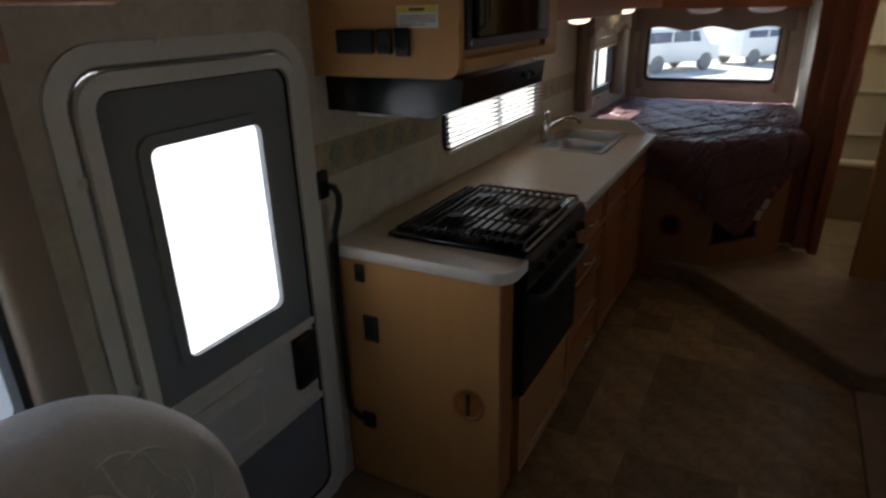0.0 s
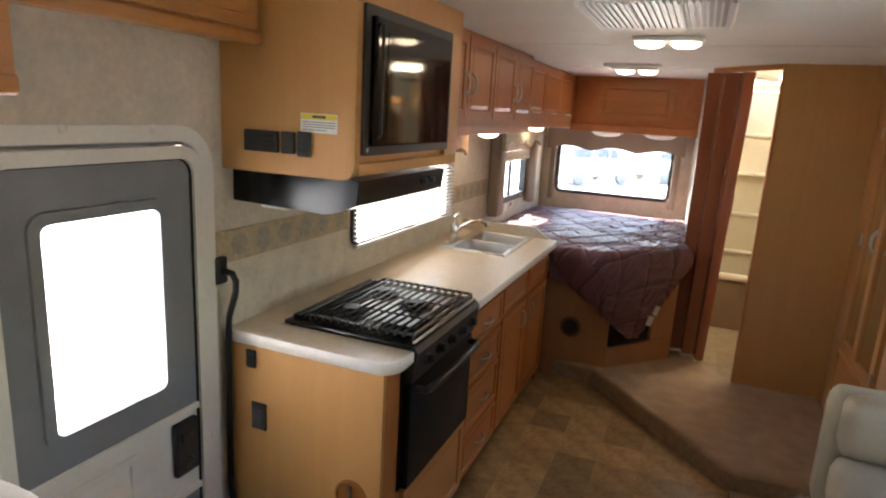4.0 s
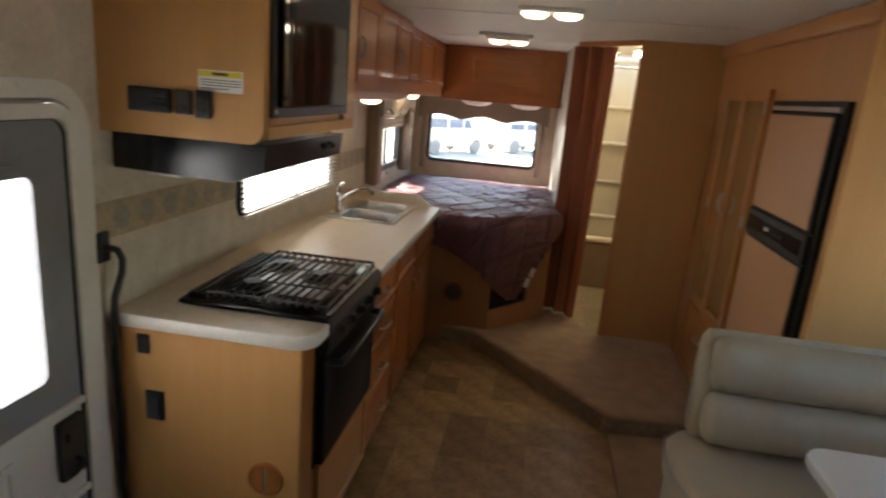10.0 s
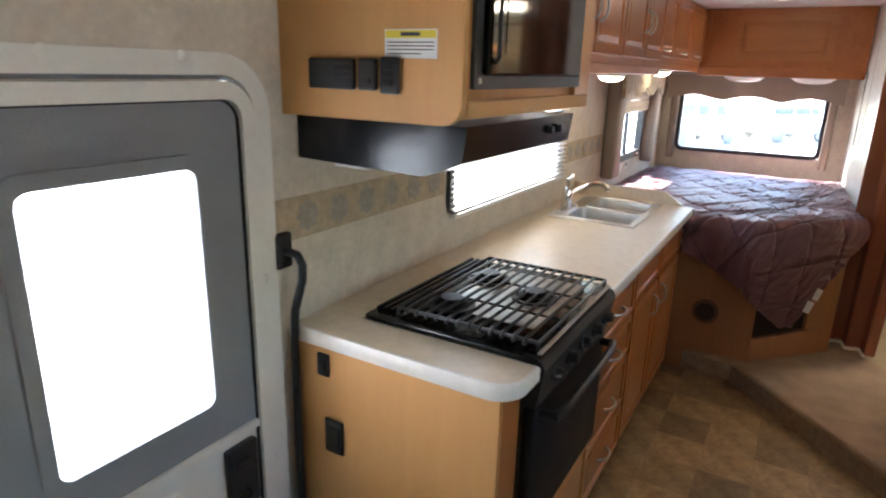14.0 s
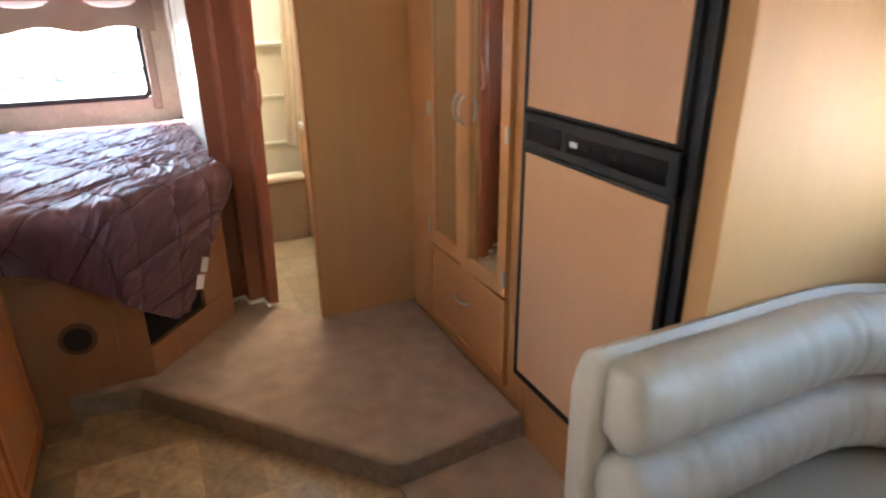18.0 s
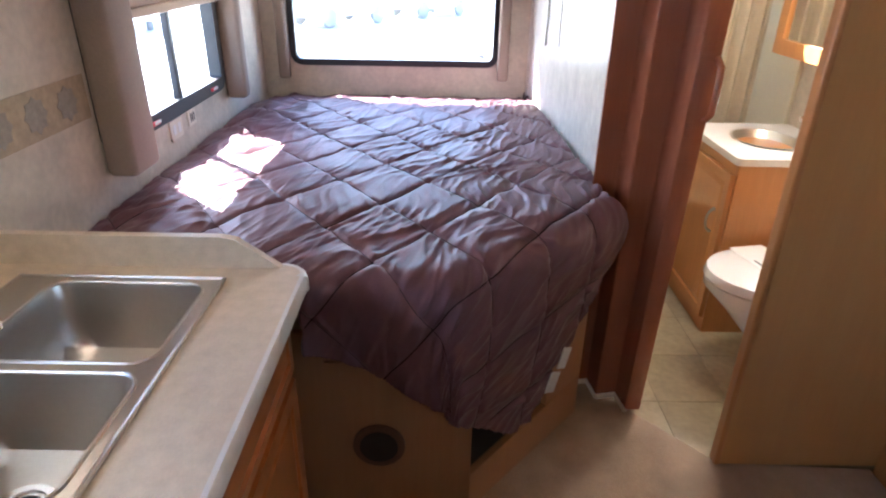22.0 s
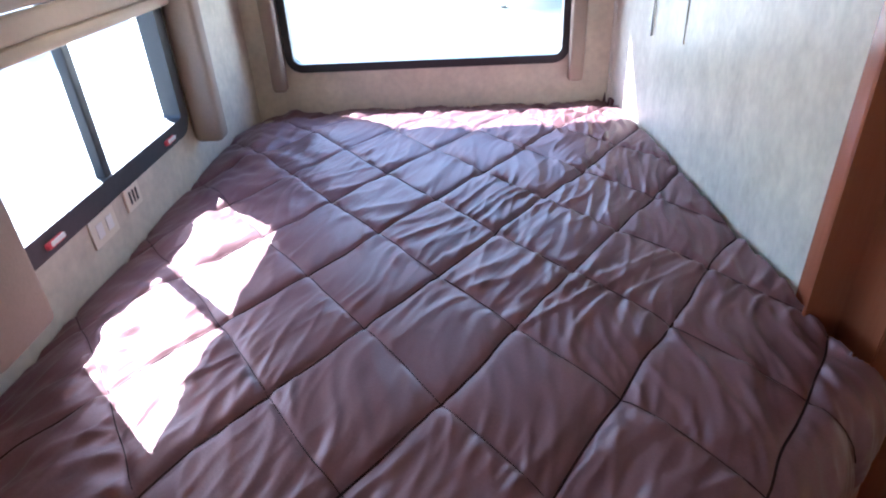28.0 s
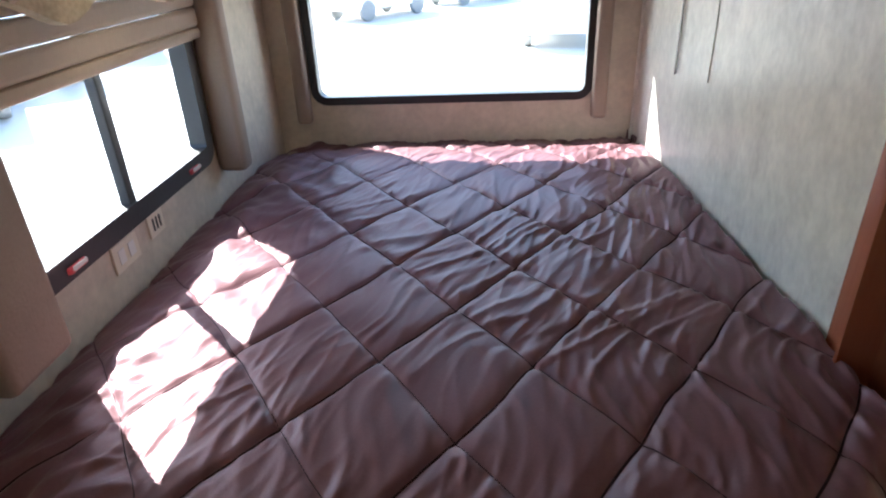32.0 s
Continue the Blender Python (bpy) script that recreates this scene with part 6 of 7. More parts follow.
def seat_back():
    s = thing("cab_seat", (0.40, -1.15, 0.0), "high-backed seat in pale floral fabric before the side window", "seat")
    # rounded back, wide at the shoulders, in two welted panels
    def shell(name, u0, u1, grow, material, lab):
        bm = bmesh.new()
        rows = []
        n, mm = 34, 26
        for j in range(n + 1):
            v = 1 - (1 - j / n) ** 2
            z = 0.33 + 0.735 * v
            half = 0.37 * (1 - max(0.0, (v - 0.45) / 0.55) ** 2.4 * 0.99999) ** 0.5 + grow
            row = []
            for i in range(mm + 1):
                u = u0 + (u1 - u0) * i / mm
                y = half * math.sin(u * math.pi / 2) if abs(u) <= 1 else half
                th = (0.20 + grow) * math.cos(u * math.pi / 2) ** 0.7 * (1 - 0.995 * max(0.0, (v - 0.6) / 0.4) ** 2.4) ** 0.5
                row.append((y, z, th))
            rows.append(row)
        for sgn in (1, -1):
            vs = [[bm.verts.new((0.275 + 0.10 * (0.6 - (z - 0.33)) * 0.5 + sgn * t, -1.15 + y, z + grow * 0.5)) for y, z, t in row] for row in rows]
            for a, b in zip(vs, vs[1:]):
                for i in range(mm):
                    bm.faces.new((a[i], a[i + 1], b[i + 1], b[i]))
        bmesh.ops.remove_doubles(bm, verts=bm.verts, dist=0.002)
        bmesh.ops.holes_fill(bm, edges=[e for e in bm.edges if len(e.link_faces) == 1], sides=0)
        return part(name, bm, material, s, lab, smooth=70)

    bk = shell("front_panel", -1.0, -0.37, 0.0, chair_cloth, "pale floral backrest panel")
    # the panel out of the sun gets its shade from the darker fabric colour
    shell("back_panel", -0.37, 1.0, 0.0, chair_shaded, "floral backrest panel, its shade put into a darker fabric colour")
    line = []
    for q in range(24):
        v = 1 - (1 - q / 23) ** 2
        v = min(v, 0.995)
        line.append((0.275 + 0.05 * (0.6 - 0.735 * v) + 0.176 * (1 - 0.995 * max(0.0, (v - 0.6) / 0.4) ** 2.4) ** 0.5, -1.15 - 0.549 * 0.37 * (1 - max(0.0, (v - 0.45) / 0.55) ** 2.4 * 0.99999) ** 0.5, 0.33 + 0.735 * v))
    tube("welt", line, 0.0035, chair_shaded, bk, "welted seam")
    rnd = random.Random(7)
    for k in range(120):
        y, z = -1.15 + rnd.uniform(-0.31, 0.29), rnd.uniform(0.60, 1.01)
        bm = bmesh.new()
        pts = []
        a = rnd.uniform(0, 6.28)
        for q in range(7):
            uu = q / 6
            pts.append((0, (uu - 0.5) * 0.085 * math.cos(a) + 0.012 * math.sin(3 * uu) * math.sin(a), (uu - 0.5) * 0.085 * math.sin(a) - 0.012 * math.sin(3 * uu) * math.cos(a)))
        v = (z - 0.33) / 0.735
        half = 0.37 * (1 - max(0.0, (v - 0.45) / 0.55) ** 2.4 * 0.9995) ** 0.5

        def on(yy, zz):
            vv = (zz - 0.33) / 0.735
            hh = 0.37 * (1 - max(0.0, (vv - 0.45) / 0.55) ** 2.4 * 0.9995) ** 0.5
            s_ = max(-0.98, min(0.98, (yy + 1.15) / hh))
            th = 0.20 * math.cos(math.asin(s_)) ** 0.7 * (1 - 0.995 * max(0.0, (vv - 0.6) / 0.4) ** 2.4) ** 0.5
            return 0.275 + 0.05 * (0.6 - (zz - 0.33)) + th + 0.0005
        if any(abs(y + p[1] + 1.15) > 0.82 * half or z + p[2] > 1.02 for p in pts):
            bm.free()
            continue
        line = [(on(y + p[1], z + p[2]), y + p[1], z + p[2]) for p in pts]
        add_tube(bm, line, [0.001, 0.002, 0.003, 0.0034, 0.003, 0.002, 0.001], 5)
        part("woven_leaf", bm, chair_leaf, bk)
    bm = bmesh.new()
    add_box(bm, 0.30, 0.86, -1.44, -0.86, 0.28, 0.47, 0.06, 3)
    part("seat_cushion", bm, chair_cloth, s, "pale floral seat cushion", smooth=60)
    box("pedestal", 0.42, 0.74, -1.30, -1.0, -0.006, 0.285, black_plastic, s, 0.01, "black seat pedestal")


seat_back()


def hanging_cloth():
    h = thing("gathered_curtain", (0.10, -1.68, 1.38), "beige gathered cab curtain tied back in pleats", "curtain")
    for k in range(6):
        y = -1.76 + 0.026 * k
        tube("pleat", [(0.06 + 0.004 * k, -1.80 + 0.012 * k, 1.70), (0.07, -1.78 + 0.016 * k, 1.60), (0.085, y - 0.005, 1.50), (0.10, y + 0.022, 1.36 + 0.004 * k), (0.10, y + 0.024, 1.345)], [0.012, 0.015, 0.018, 0.022, 0.018], beige_cloth, h, k=8)


hanging_cloth()


# ---------------------------------------------------------------- ceiling fixtures
def air_conditioner():
    a = thing("ceiling_air_conditioner", (1.3, 0.36, CEIL), "white ceiling air conditioner grille with ribbed vents", "air conditioner")
    cx, oy = 1.22, 0.11
    bm = bmesh.new()
    add_prism(bm, rrect(0.44, 0.74, 0.05, 5, cx, 0.36 + oy), CEIL - 0.05, CEIL - 0.001)
    bmesh.ops.recalc_face_normals(bm, faces=bm.faces)
    bmesh.ops.bevel(bm, geom=[e for e in bm.edges if all(v.co.z < CEIL - 0.045 for v in e.verts)], offset=0.02, segments=3, profile=0.5, affect="EDGES", clamp_overlap=True)
    part("shroud", bm, white_plastic, a, "white plastic shroud", smooth=40)
    box("slot", cx - 0.12, cx + 0.12, 0.055 + oy, 0.075 + oy, CEIL - 0.054, CEIL - 0.048, black_plastic, a, 0.0, "dark air slot")
    box("control_plate", cx - 0.12, cx + 0.12, 0.08 + oy, 0.14 + oy, CEIL - 0.056, CEIL - 0.049, white_plastic, a, 0.003)
    for sx in (-0.155, 0.155):
        lathe("control_knob", [(0.022, 0.0), (0.02, -0.012), (0.006, -0.014)], (cx + sx, 0.085 + oy, CEIL - 0.05), black_plastic, a, "black round knob", k=16)
    for k in range(22):
        x = cx - 0.195 + 0.39 * k / 21
        box("louvre_rib", x - 0.0035, x + 0.0035, 0.19 + oy, 0.66 + oy, CEIL - 0.058, CEIL - 0.049, white_plastic, a, 0.0)
    for x in (cx - 0.205, cx - 0.07, cx + 0.07, cx + 0.205):
        box("rail", x - 0.006, x + 0.006, 0.18 + oy, 0.67 + oy, CEIL - 0.062, CEIL - 0.049, white_plastic, a, 0.002)
    box("grille_backing", cx - 0.195, cx + 0.195, 0.19 + oy, 0.66 + oy, CEIL - 0.0525, CEIL - 0.0495, brushed, a, 0.0)


air_conditioner()


def ceiling_light(x, y, label):
    t = thing("ceiling_light", (x, y, CEIL), label, "lamp", group="twin ceiling lights")
    box("housing", x - 0.15, x + 0.15, y - 0.065, y + 0.065, CEIL - 0.022, CEIL - 0.001, white_plastic, t, 0.008)
    for s in (-1, 1):
        lathe("lens", [(0.064, -0.018), (0.06, -0.034), (0.04, -0.045), (0.01, -0.048)], (x + s * 0.075, y, CEIL), lamp_on, t, "lit translucent lens", k=22, sx=1.0, sy=0.78)


ceiling_light(1.194, 1.45, "twin ceiling light lit behind the air conditioner")
ceiling_light(0.905, 3.06, "twin ceiling light lit above the bed")
t = thing("ceiling_vent", (0.905, 2.83, CEIL), "white roof vent with its lid closed", "vent")
bm = bmesh.new()
for q in ((VENT_X[0] - 0.03, VENT_X[0], VENT_Y[0] - 0.03, VENT_Y[1] + 0.03), (VENT_X[1], VENT_X[1] + 0.03, VENT_Y[0] - 0.03, VENT_Y[1] + 0.03), (VENT_X[0], VENT_X[1], VENT_Y[0] - 0.03, VENT_Y[0]), (VENT_X[0], VENT_X[1], VENT_Y[1], VENT_Y[1] + 0.03)):
    add_box(bm, *q, CEIL - 0.022, CEIL - 0.001, 0.004)
part("rim", bm, white_plastic, t)
box("lid", VENT_X[0] - 0.04, VENT_X[1] + 0.04, VENT_Y[0] - 0.04, VENT_Y[1] + 0.04, CEIL + 0.042, CEIL + 0.05, white_plastic, t, 0.002, "closed white lid")
t = thing("smoke_detector", (1.38, 2.81, 1.80), "white alarm box on the partition edge", "alarm")
box("case", beside(3.0) - 0.028, beside(3.0) - 0.0005, 2.97, 3.05, 1.78, 1.86, white_plastic, t, 0.006)
t = thing("wall_switch_plate", (1.38, 2.81, 1.50), "white switch plate on the bed partition", "switch")
box("case", beside(3.0) - 0.010, beside(3.0) - 0.0005, 2.99, 3.06, 1.50, 1.60, white_plastic, t, 0.004)

# ---------------------------------------------------------------- bathroom
def bathroom():
    v = thing("vanity", (2.28, 3.54, 0.10), "oak bathroom vanity with pale top and round steel basin", "vanity")
    x0, y0, y1 = 1.99, 3.26, 3.80
    box("body", x0 + 0.02, RIGHT - 0.002, y0 + 0.02, y1, 0.10, 0.835, oak, v, 0.002)
    d = raised_door("vanity_door", 0.48, 0.62, face(x0 + 0.02, 3.53, 0.48, -90), oak, v, thick=0.018)
    bow_handle(d, face(x0 + 0.002, 3.36, 0.58, -90), 0.1, upright=True)
    bm = bmesh.new()
    outer, inner = rrect(RIGHT - x0 - 0.003, y1 - y0, 0.03, 8, (x0 + RIGHT) / 2, (y0 + y1) / 2), rrect(0.24, 0.30, 0.119, 8, 2.22, 3.54)
    k = len(outer)
    L = [[bm.verts.new((px, py, z)) for px, py in pts] for pts in (outer, inner) for z in (0.835, 0.862)]
    for a, b in ((L[0], L[1]), (L[1], L[3]), (L[3], L[2]), (L[2], L[0])):
        for i in range(k):
            bm.faces.new((a[i], a[(i + 1) % k], b[(i + 1) % k], b[i]))
    part("vanity_top", bm, counter_edge, v, "pale laminate vanity top", smooth=35)
    lathe("basin", [(0.132, 0.866), (0.122, 0.867), (0.115, 0.855), (0.09, 0.80), (0.05, 0.775), (0.01, 0.772)], (2.22, 3.54, 0), steel, v, "round steel basin", k=28, sx=1.0, sy=1.22, cap=False)
    f = thing("bath_faucet", (2.42, 3.54, 0.862), "small chrome basin faucet", "faucet")
    tube("spout", [(2.42, 3.54, 0.862), (2.42, 3.54, 0.93), (2.39, 3.54, 0.955), (2.34, 3.54, 0.945)], 0.012, chrome, f)
    for y in (3.47, 3.61):
        lathe("tap", [(0.018, 0.0), (0.014, 0.03), (0.02, 0.045), (0.006, 0.05)], (2.42, y, 0.862), chrome, f, k=14)
    c = thing("medicine_cabinet", (2.40, 3.56, 1.16), "oak framed mirror cabinet above the vanity", "cabinet")
    box("body", 2.34, RIGHT - 0.001, 3.28, 3.85, 1.16, 1.80, oak, c, 0.003)
    bm = bmesh.new()
    m = face(2.34, 3.565, 1.48, -90)
    add_ring(bm, rrect(0.57, 0.64, 0.004, 1), rrect(0.45, 0.52, 0.004, 1), 0.0, 0.02, m)
    part("mirror_frame", bm, oak, c)
    bm = bmesh.new()
    add_box(bm, -0.23, 0.23, -0.008, -0.002, -0.265, 0.265)
    bm.transform(m)
    part("mirror", bm, mirror_mat, c)
    t = thing("toilet", (2.12, 3.05, 0.10), "white porcelain toilet with closed lid", "toilet")
    lathe("bowl", [(0.13, 0.0), (0.12, 0.05), (0.115, 0.14), (0.17, 0.27), (0.205, 0.36), (0.205, 0.385), (0.19, 0.39), (0.05, 0.392)], (2.09, 3.03, 0.10), porcelain, t, "white porcelain bowl", k=30, sx=1.1, sy=0.9)
    for w in [o for o in bpy.data.objects if o.parent is t][0].data.vertices:
        w.co.x += 0.15 * max(0.0, min(1.0, 1 - (w.co.z - 0.10) / 0.36)) ** 0.8
    lathe("lid", [(0.208, 0.392), (0.212, 0.40), (0.205, 0.425), (0.15, 0.436), (0.03, 0.44)], (2.09, 3.03, 0.10), porcelain, t, "white closed lid", k=30, sx=1.1, sy=0.9)
    bm = bmesh.new()
    add_box(bm, -0.07, 0.07, -0.175, 0.175, 0.0, 0.0012)
    bm.transform(Matrix.Translation((2.10, 3.03, 0.5405)) @ Matrix.Rotation(radians(12), 4, "Z"))
    band = part("paper_band", bm, label_white, t, "white printed paper band across the lid")
    for k in range(5):
        bm = bmesh.new()
        add_box(bm, -0.05 + 0.022 * k, -0.042 + 0.022 * k, -0.06, 0.06 - 0.02 * (k % 2), 0.0012, 0.0018)
        bm.transform(Matrix.Translation((2.10, 3.03, 0.5405)) @ Matrix.Rotation(radians(12), 4, "Z"))
        part("print_line", bm, ink, band)
    bm = bmesh.new()
    add_box(bm, 2.30, RIGHT - 0.005, 2.87, 3.21, 0.10, 0.60, 0.04, 3)
    part("tank_shroud", bm, porcelain, t, smooth=60)
    s = thing("shower_stall", (1.85, 4.0, 0.10), "cream fibreglass shower stall with moulded shelves", "shower")
    box("pan_rim", 1.405, 1.99, 3.695, 3.78, 0.50, 0.55, shower_cream, s, 0.02, seg=3)
    box("pan_skirt", 1.405, 1.99, 3.71, 3.775, 0.10, 0.505, tub_skirt, s, 0.004, "brown laminate skirt")
    box("pan_floor", 1.39, RIGHT - 0.001, 3.78, REAR - 0.002, 0.10, 0.22, shower_cream, s, 0.01)
    box("back_wall", 1.37, RIGHT - 0.001, REAR - 0.02, REAR - 0.002, 0.22, CEIL - 0.002, shower_cream, s, 0.002)
    box("side_wall", 1.405, 1.423, 3.78, REAR - 0.02, 0.22, CEIL - 0.002, shower_cream, s, 0.002)
    box("end_wall", RIGHT - 0.02, RIGHT - 0.001, 3.81, REAR - 0.02, 0.22, CEIL - 0.002, shower_cream, s, 0.002)
    for z in (0.62, 0.95, 1.30, 1.62):
        box("moulded_ledge", 1.45, RIGHT - 0.02, REAR - 0.055, REAR - 0.02, z, z + 0.035, shower_cream, s, 0.015, seg=3)
    for x in (1.62, 1.84):
        box("corner_shelf", x, x + 0.2, REAR - 0.11, REAR - 0.055, 1.30, 1.325, shower_cream, s, 0.01)
    c = thing("shower_curtain", (2.2, 3.66, 0.9), "tan shower curtain drawn to one side", "shower curtain")
    pts = []
    for i in range(41):
        u = i / 40
        pts.append((2.00 + 0.32 * u, 3.93 + 0.022 * math.sin(u * 34)))
    bm = bmesh.new()
    lo = [bm.verts.new((x - 0.06 * (1 - i / 40), y, 0.68)) for i, (x, y) in enumerate(pts)]
    hi = [bm.verts.new((x, y, CEIL - 0.10)) for x, y in pts]
    for i in range(40):
        bm.faces.new((lo[i], lo[i + 1], hi[i + 1], hi[i]))
    r = bmesh.ops.solidify(bm, geom=list(bm.faces), thickness=0.004)
    part("cloth", bm, curtain_tan, c, smooth=70)
    tube("rod", [(1.46, 3.93, CEIL - 0.09), (2.44, 3.93, CEIL - 0.09)], 0.011, chrome, c)
    k = thing("bath_skylight", (1.85, 3.95, CEIL - 0.05), "bright frosted skylight dome over the shower", "skylight")
    bm = bmesh.new()
    for q in ((SKY_X[0] - 0.04, SKY_X[0], SKY_Y[0] - 0.04, SKY_Y[1] + 0.04), (SKY_X[1], SKY_X[1] + 0.04, SKY_Y[0] - 0.04, SKY_Y[1] + 0.04), (SKY_X[0], SKY_X[1], SKY_Y[0] - 0.04, SKY_Y[0]), (SKY_X[0], SKY_X[1], SKY_Y[1], SKY_Y[1] + 0.04)):
        add_box(bm, *q, CEIL - 0.02, CEIL - 0.001, 0.004)
    part("rim", bm, white_plastic, k)
    d = lathe("dome", [(0.39, 0.045), (0.36, 0.09), (0.25, 0.14), (0.02, 0.16)], (1.83, 3.98, CEIL), dome_pane, k, "daylit plastic dome", k=24, sy=1.1)
    d.visible_shadow = False
    b = thing("bath_light", (1.95, 3.2, CEIL), "white ceiling light lit in the bathroom", "lamp")
    box("housing", 1.80, 2.10, 3.10, 3.26, CEIL - 0.02, CEIL - 0.001, white_plastic, b, 0.006)
    box("diffuser", 1.815, 2.085, 3.115, 3.245, CEIL - 0.05, CEIL - 0.02, lamp_bath, b, 0.012, "lit diffuser")


bathroom()
for a in range(4):
    for b in range(4):
        x, y = 1.435 + 0.255 * a, 2.55 + 0.28 * b
        bm = bmesh.new()
        add_box(bm, x, min(x + 0.2525, RIGHT), y, y + 0.2775, 0.10, 0.1025)
        part("tile", bm, bath_tile, bath)

# ---------------------------------------------------------------- outside
g = box("ground", -150, 150, -150, 150, -1.2, -0.88, ground_mat, bev=0)
tagged(g, "sunlit pale concrete lot reaching the horizon", "ground", kind="structure")


def wheel(c, r, wd, parent, rim):
    m = Matrix.Translation(c) @ Matrix.Rotation(radians(90), 4, "Y")
    w = lathe("tyre", [(r * 0.6, -wd / 2), (r * 0.95, -wd / 2), (r, -wd * 0.35), (r, wd * 0.35), (r * 0.95, wd / 2), (r * 0.62, wd / 2), (r * 0.6, wd * 0.3)], (0, 0, 0), tyre_mat, parent, "dark rubber tyre", k=32, m=m, cap=False)
    lathe("rim", [(r * 0.6, -wd * 0.3), (r * 0.61, wd * 0.46), (r * 0.54, wd * 0.44), (r * 0.47, wd * 0.2), (r * 0.22, wd * 0.26), (r * 0.18, wd * 0.42), (r * 0.04, wd * 0.45)], (0, 0, 0), rim, w, "white steel wheel", k=28, m=m)


def motorhome(x):
    """The white motorhome parked beside the side window."""
    v = thing("motorhome", (x - 1.2, -0.1, -0.88), "white motorhome with pale blue stripe parked alongside", "motorhome")
    arches = (-3.3, 0.738)
    low = [(-5.5, -0.64)]
    for yc in arches:
        low += [(yc - 0.39, -0.64)] + [(yc - 0.39 * math.cos(radians(a)), -0.54 + 0.39 * math.sin(radians(a))) for a in range(0, 181, 12)] + [(yc + 0.39, -0.64)]
    low += [(3.5, -0.64), (3.5, 2.4), (-5.5, 2.4)]
    bm = bmesh.new()
    add_prism(bm, low, x - 2.4, x, Matrix(((0, 0, 1, 0), (1, 0, 0, 0), (0, 1, 0, 0), (0, 0, 0, 1))))
    part("body", bm, van_white, v, "white body")
    for y0, y1 in ((-5.4, -3.72), (-2.88, 0.32), (1.16, 3.4)):
        box("sill_stripe", x, x + 0.012, y0, y1, -0.56, -0.34, van_blue, v, 0.002, "pale blue stripe")
    for yc in (-2.6, -0.137, 1.20):
        bm = bmesh.new()
        add_prism(bm, rrect(0.68, 0.53, 0.10, 5), 0.0, 0.02, face(x, yc, 0.63, 90) @ Matrix.Rotation(radians(90), 4, "X"))
        wn = part("window", bm, van_glass, v, "dark tinted window")
        for k in range(6):
            box("louvre", x + 0.02, x + 0.028, yc - 0.29, yc + 0.29, 0.40 + 0.035 * k, 0.412 + 0.035 * k, van_blue, wn, 0.0)
    for yc in arches:
        bm = bmesh.new()
        add_tube(bm, [(x, yc - 0.40 * math.cos(radians(a)), -0.54 + 0.40 * math.sin(radians(a))) for a in range(0, 181, 12)], 0.018, 6)
        part("arch_trim", bm, van_white, v, "white wheel arch trim", smooth=50)
        wheel((x - 0.16, yc, -0.54), 0.34, 0.24, v, van_white)


motorhome(-4.2)


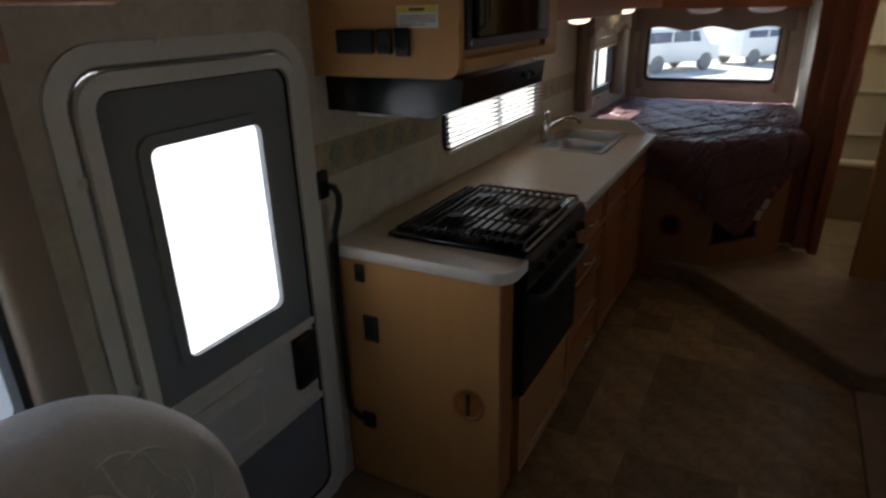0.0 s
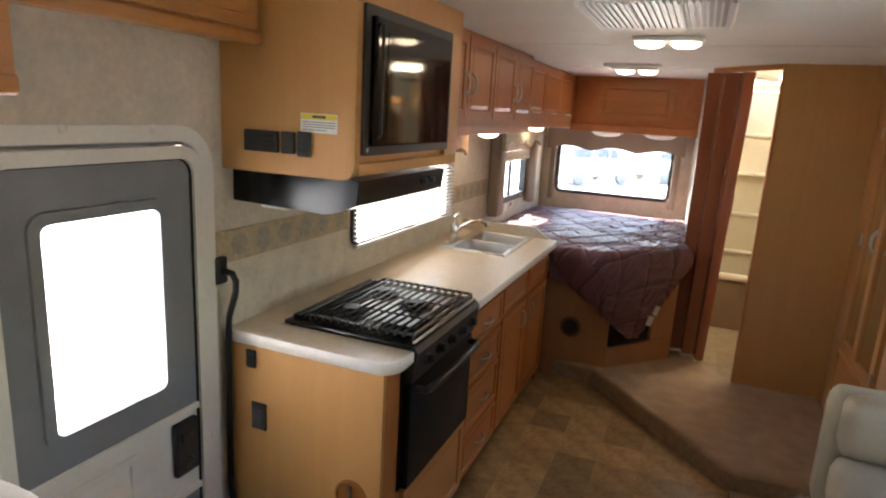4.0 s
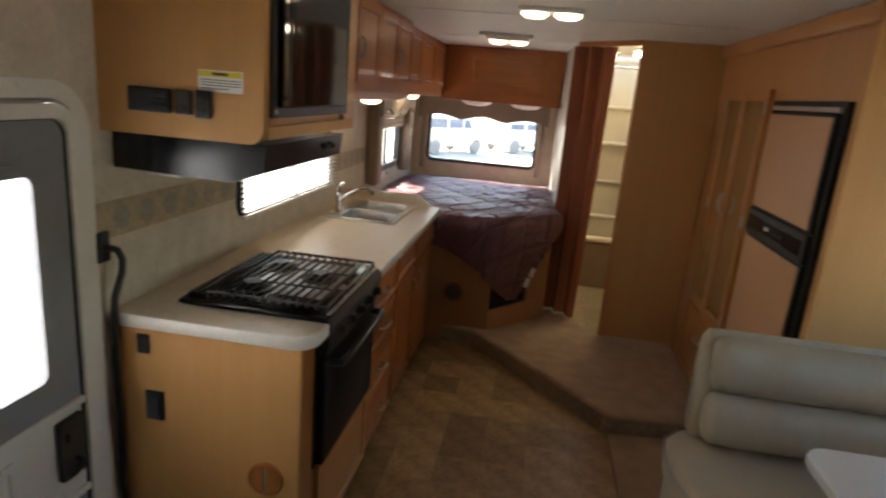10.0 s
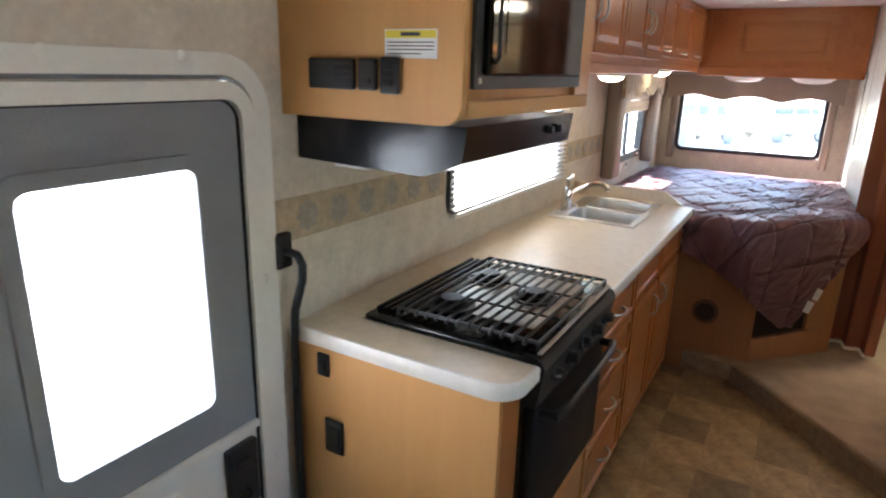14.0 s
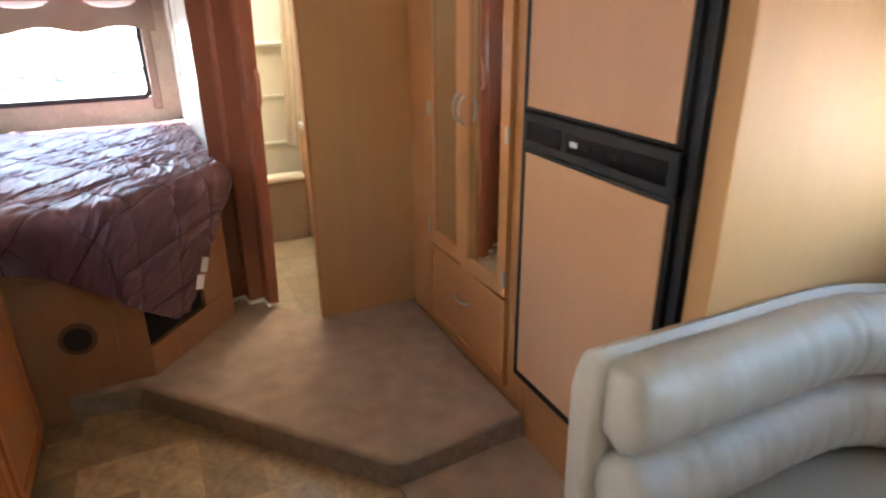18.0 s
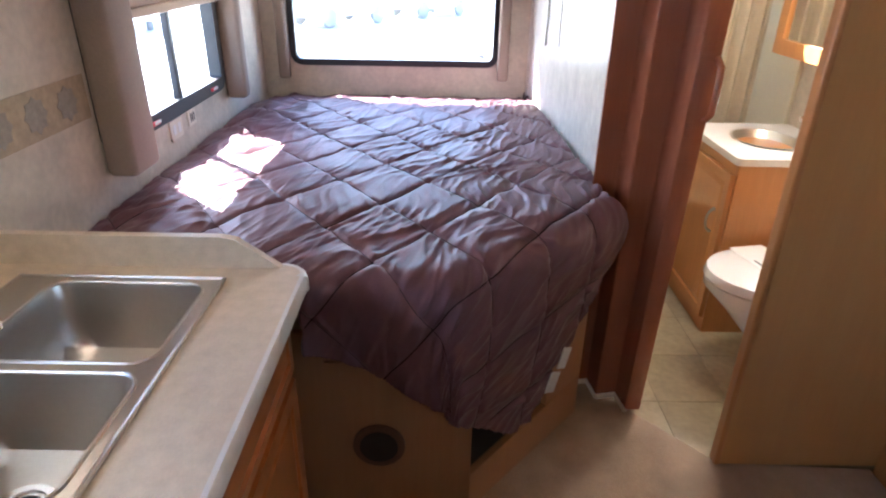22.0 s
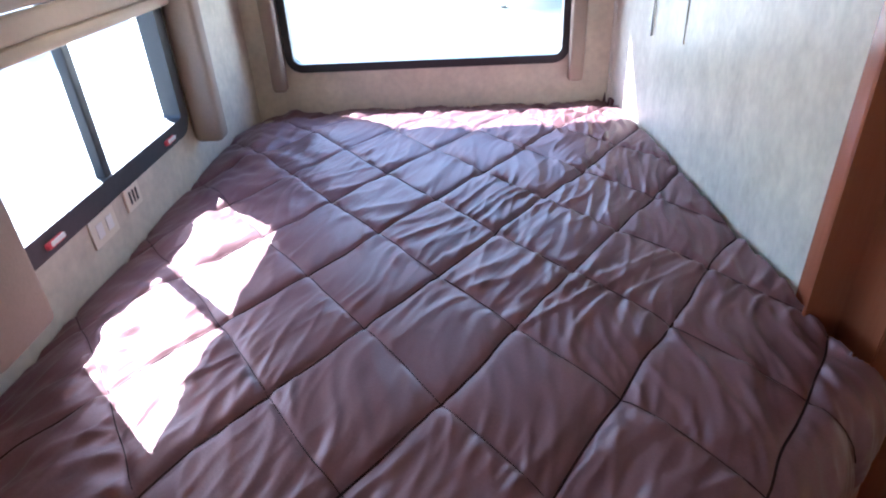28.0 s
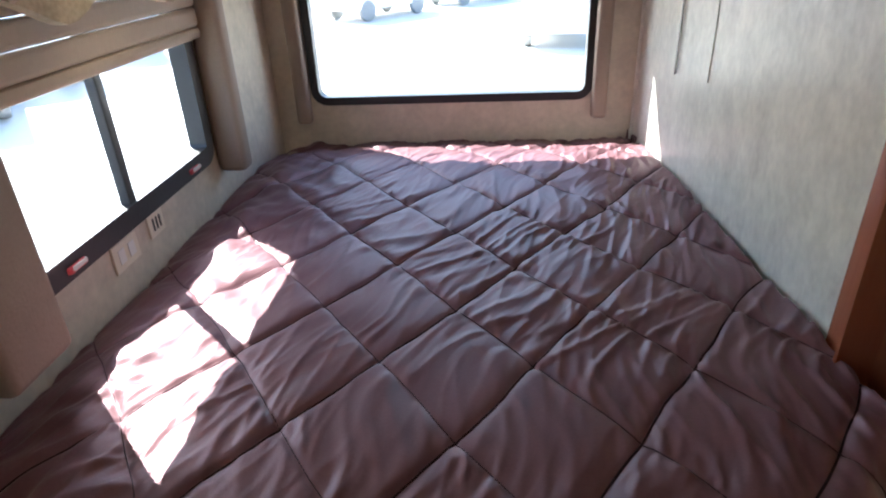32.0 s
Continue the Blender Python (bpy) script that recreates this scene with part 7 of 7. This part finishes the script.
def van(x, y, turn, paint, label, length=4.6, height=1.9):
    v = thing("parked_van", (x, y, -0.88), label, "car", group="vehicles parked across the lot")
    R = Matrix.Translation((x, y, -0.88)) @ Matrix.Rotation(radians(turn), 4, "Z")
    prof = [(-length / 2, 0.35), (length / 2, 0.35), (length / 2, 0.85), (length * 0.36, 1.0), (length * 0.22, height), (-length * 0.46, height), (-length / 2, 1.1)]
    bm = bmesh.new()
    add_prism(bm, prof, -0.85, 0.85, R @ Matrix.Rotation(radians(90), 4, "X"))
    bmesh.ops.recalc_face_normals(bm, faces=bm.faces)
    bmesh.ops.bevel(bm, geom=list(bm.edges), offset=0.06, segments=2, profile=0.5, affect="EDGES", clamp_overlap=True)
    part("body", bm, paint, v, smooth=40)
    for s in (-1, 1):
        for a, b in ((-0.42, -0.16), (-0.13, 0.08), (0.1, 0.22)):
            bm = bmesh.new()
            add_prism(bm, [(length * a, 1.08), (length * b, 1.08), (length * (b - (0.0 if b < 0.2 else 0.04)), height - 0.15), (length * a, height - 0.15)], -0.01, 0.01, R @ Matrix.Translation((0, s * 0.856, 0)) @ Matrix.Rotation(radians(90), 4, "X"))
            part("window", bm, van_glass, v, "dark side window")
        # wheels take the paled tyre colour, which carries the glare
        for u in (-0.31, 0.31):
            lathe("wheel", [(0.12, -0.09), (0.31, -0.09), (0.33, -0.05), (0.33, 0.05), (0.31, 0.09), (0.12, 0.09)], (0, 0, 0), glare_tyre, v, "wheel paled to match the outdoor glare", k=20, m=R @ Matrix.Translation((length * u, s * 0.78, 0.33)) @ Matrix.Rotation(radians(90), 4, "X"))
    return v


van(-2.9, 24.6, 52, van_white, "white passenger van parked far across the lot", 3.8, 1.6)
van(0.2, 28.5, 48, van_white, "white camper parked far across the lot", 3.6, 1.5)
van(3.2, 40.0, 40, car_dark, "dark car parked far across the lot", 4.5, 1.5)
van(2.75, 18.6, 84, van_white, "white minivan parked across the lot", 4.2, 1.6)
van(-8.6, 12.2, 128, car_dark, "dark sport vehicle parked across the lot", 4.3, 1.6)
van(-9.0, 15.2, 124, van_white, "white car parked across the lot", 4.3, 1.45)
van(-9.3, 18.6, 120, car_dark, "dark pickup parked across the lot", 4.6, 1.6)
van(-9.8, 22.5, 118, van_white, "white hatchback parked far across the lot", 4.3, 1.5)

# ---------------------------------------------------------------- vinyl floor squares
rnd = random.Random(11)
S = 0.205
shapes = {}
for i in range(9):
    for j in range(22):
        x, y = 0.50 + S * i, -2.1 + S * j
        if x > 1.72 or y > 2.3:
            continue
        w, h = min(S, 1.735 - x) - 0.0012, S - 0.0012
        key = (round(w, 3), round(h, 3))
        if key not in shapes:
            bm = bmesh.new()
            add_box(bm, 0, w, 0, h, -0.005, 0.0)
            me = bpy.data.meshes.new("tile")
            bm.to_mesh(me)
            bm.free()
            me.materials.append(tile)
            shapes[key] = me
        ob = new("tile", shapes[key])
        ob.location = (x, y, -0.0008)
        ob.parent = floor
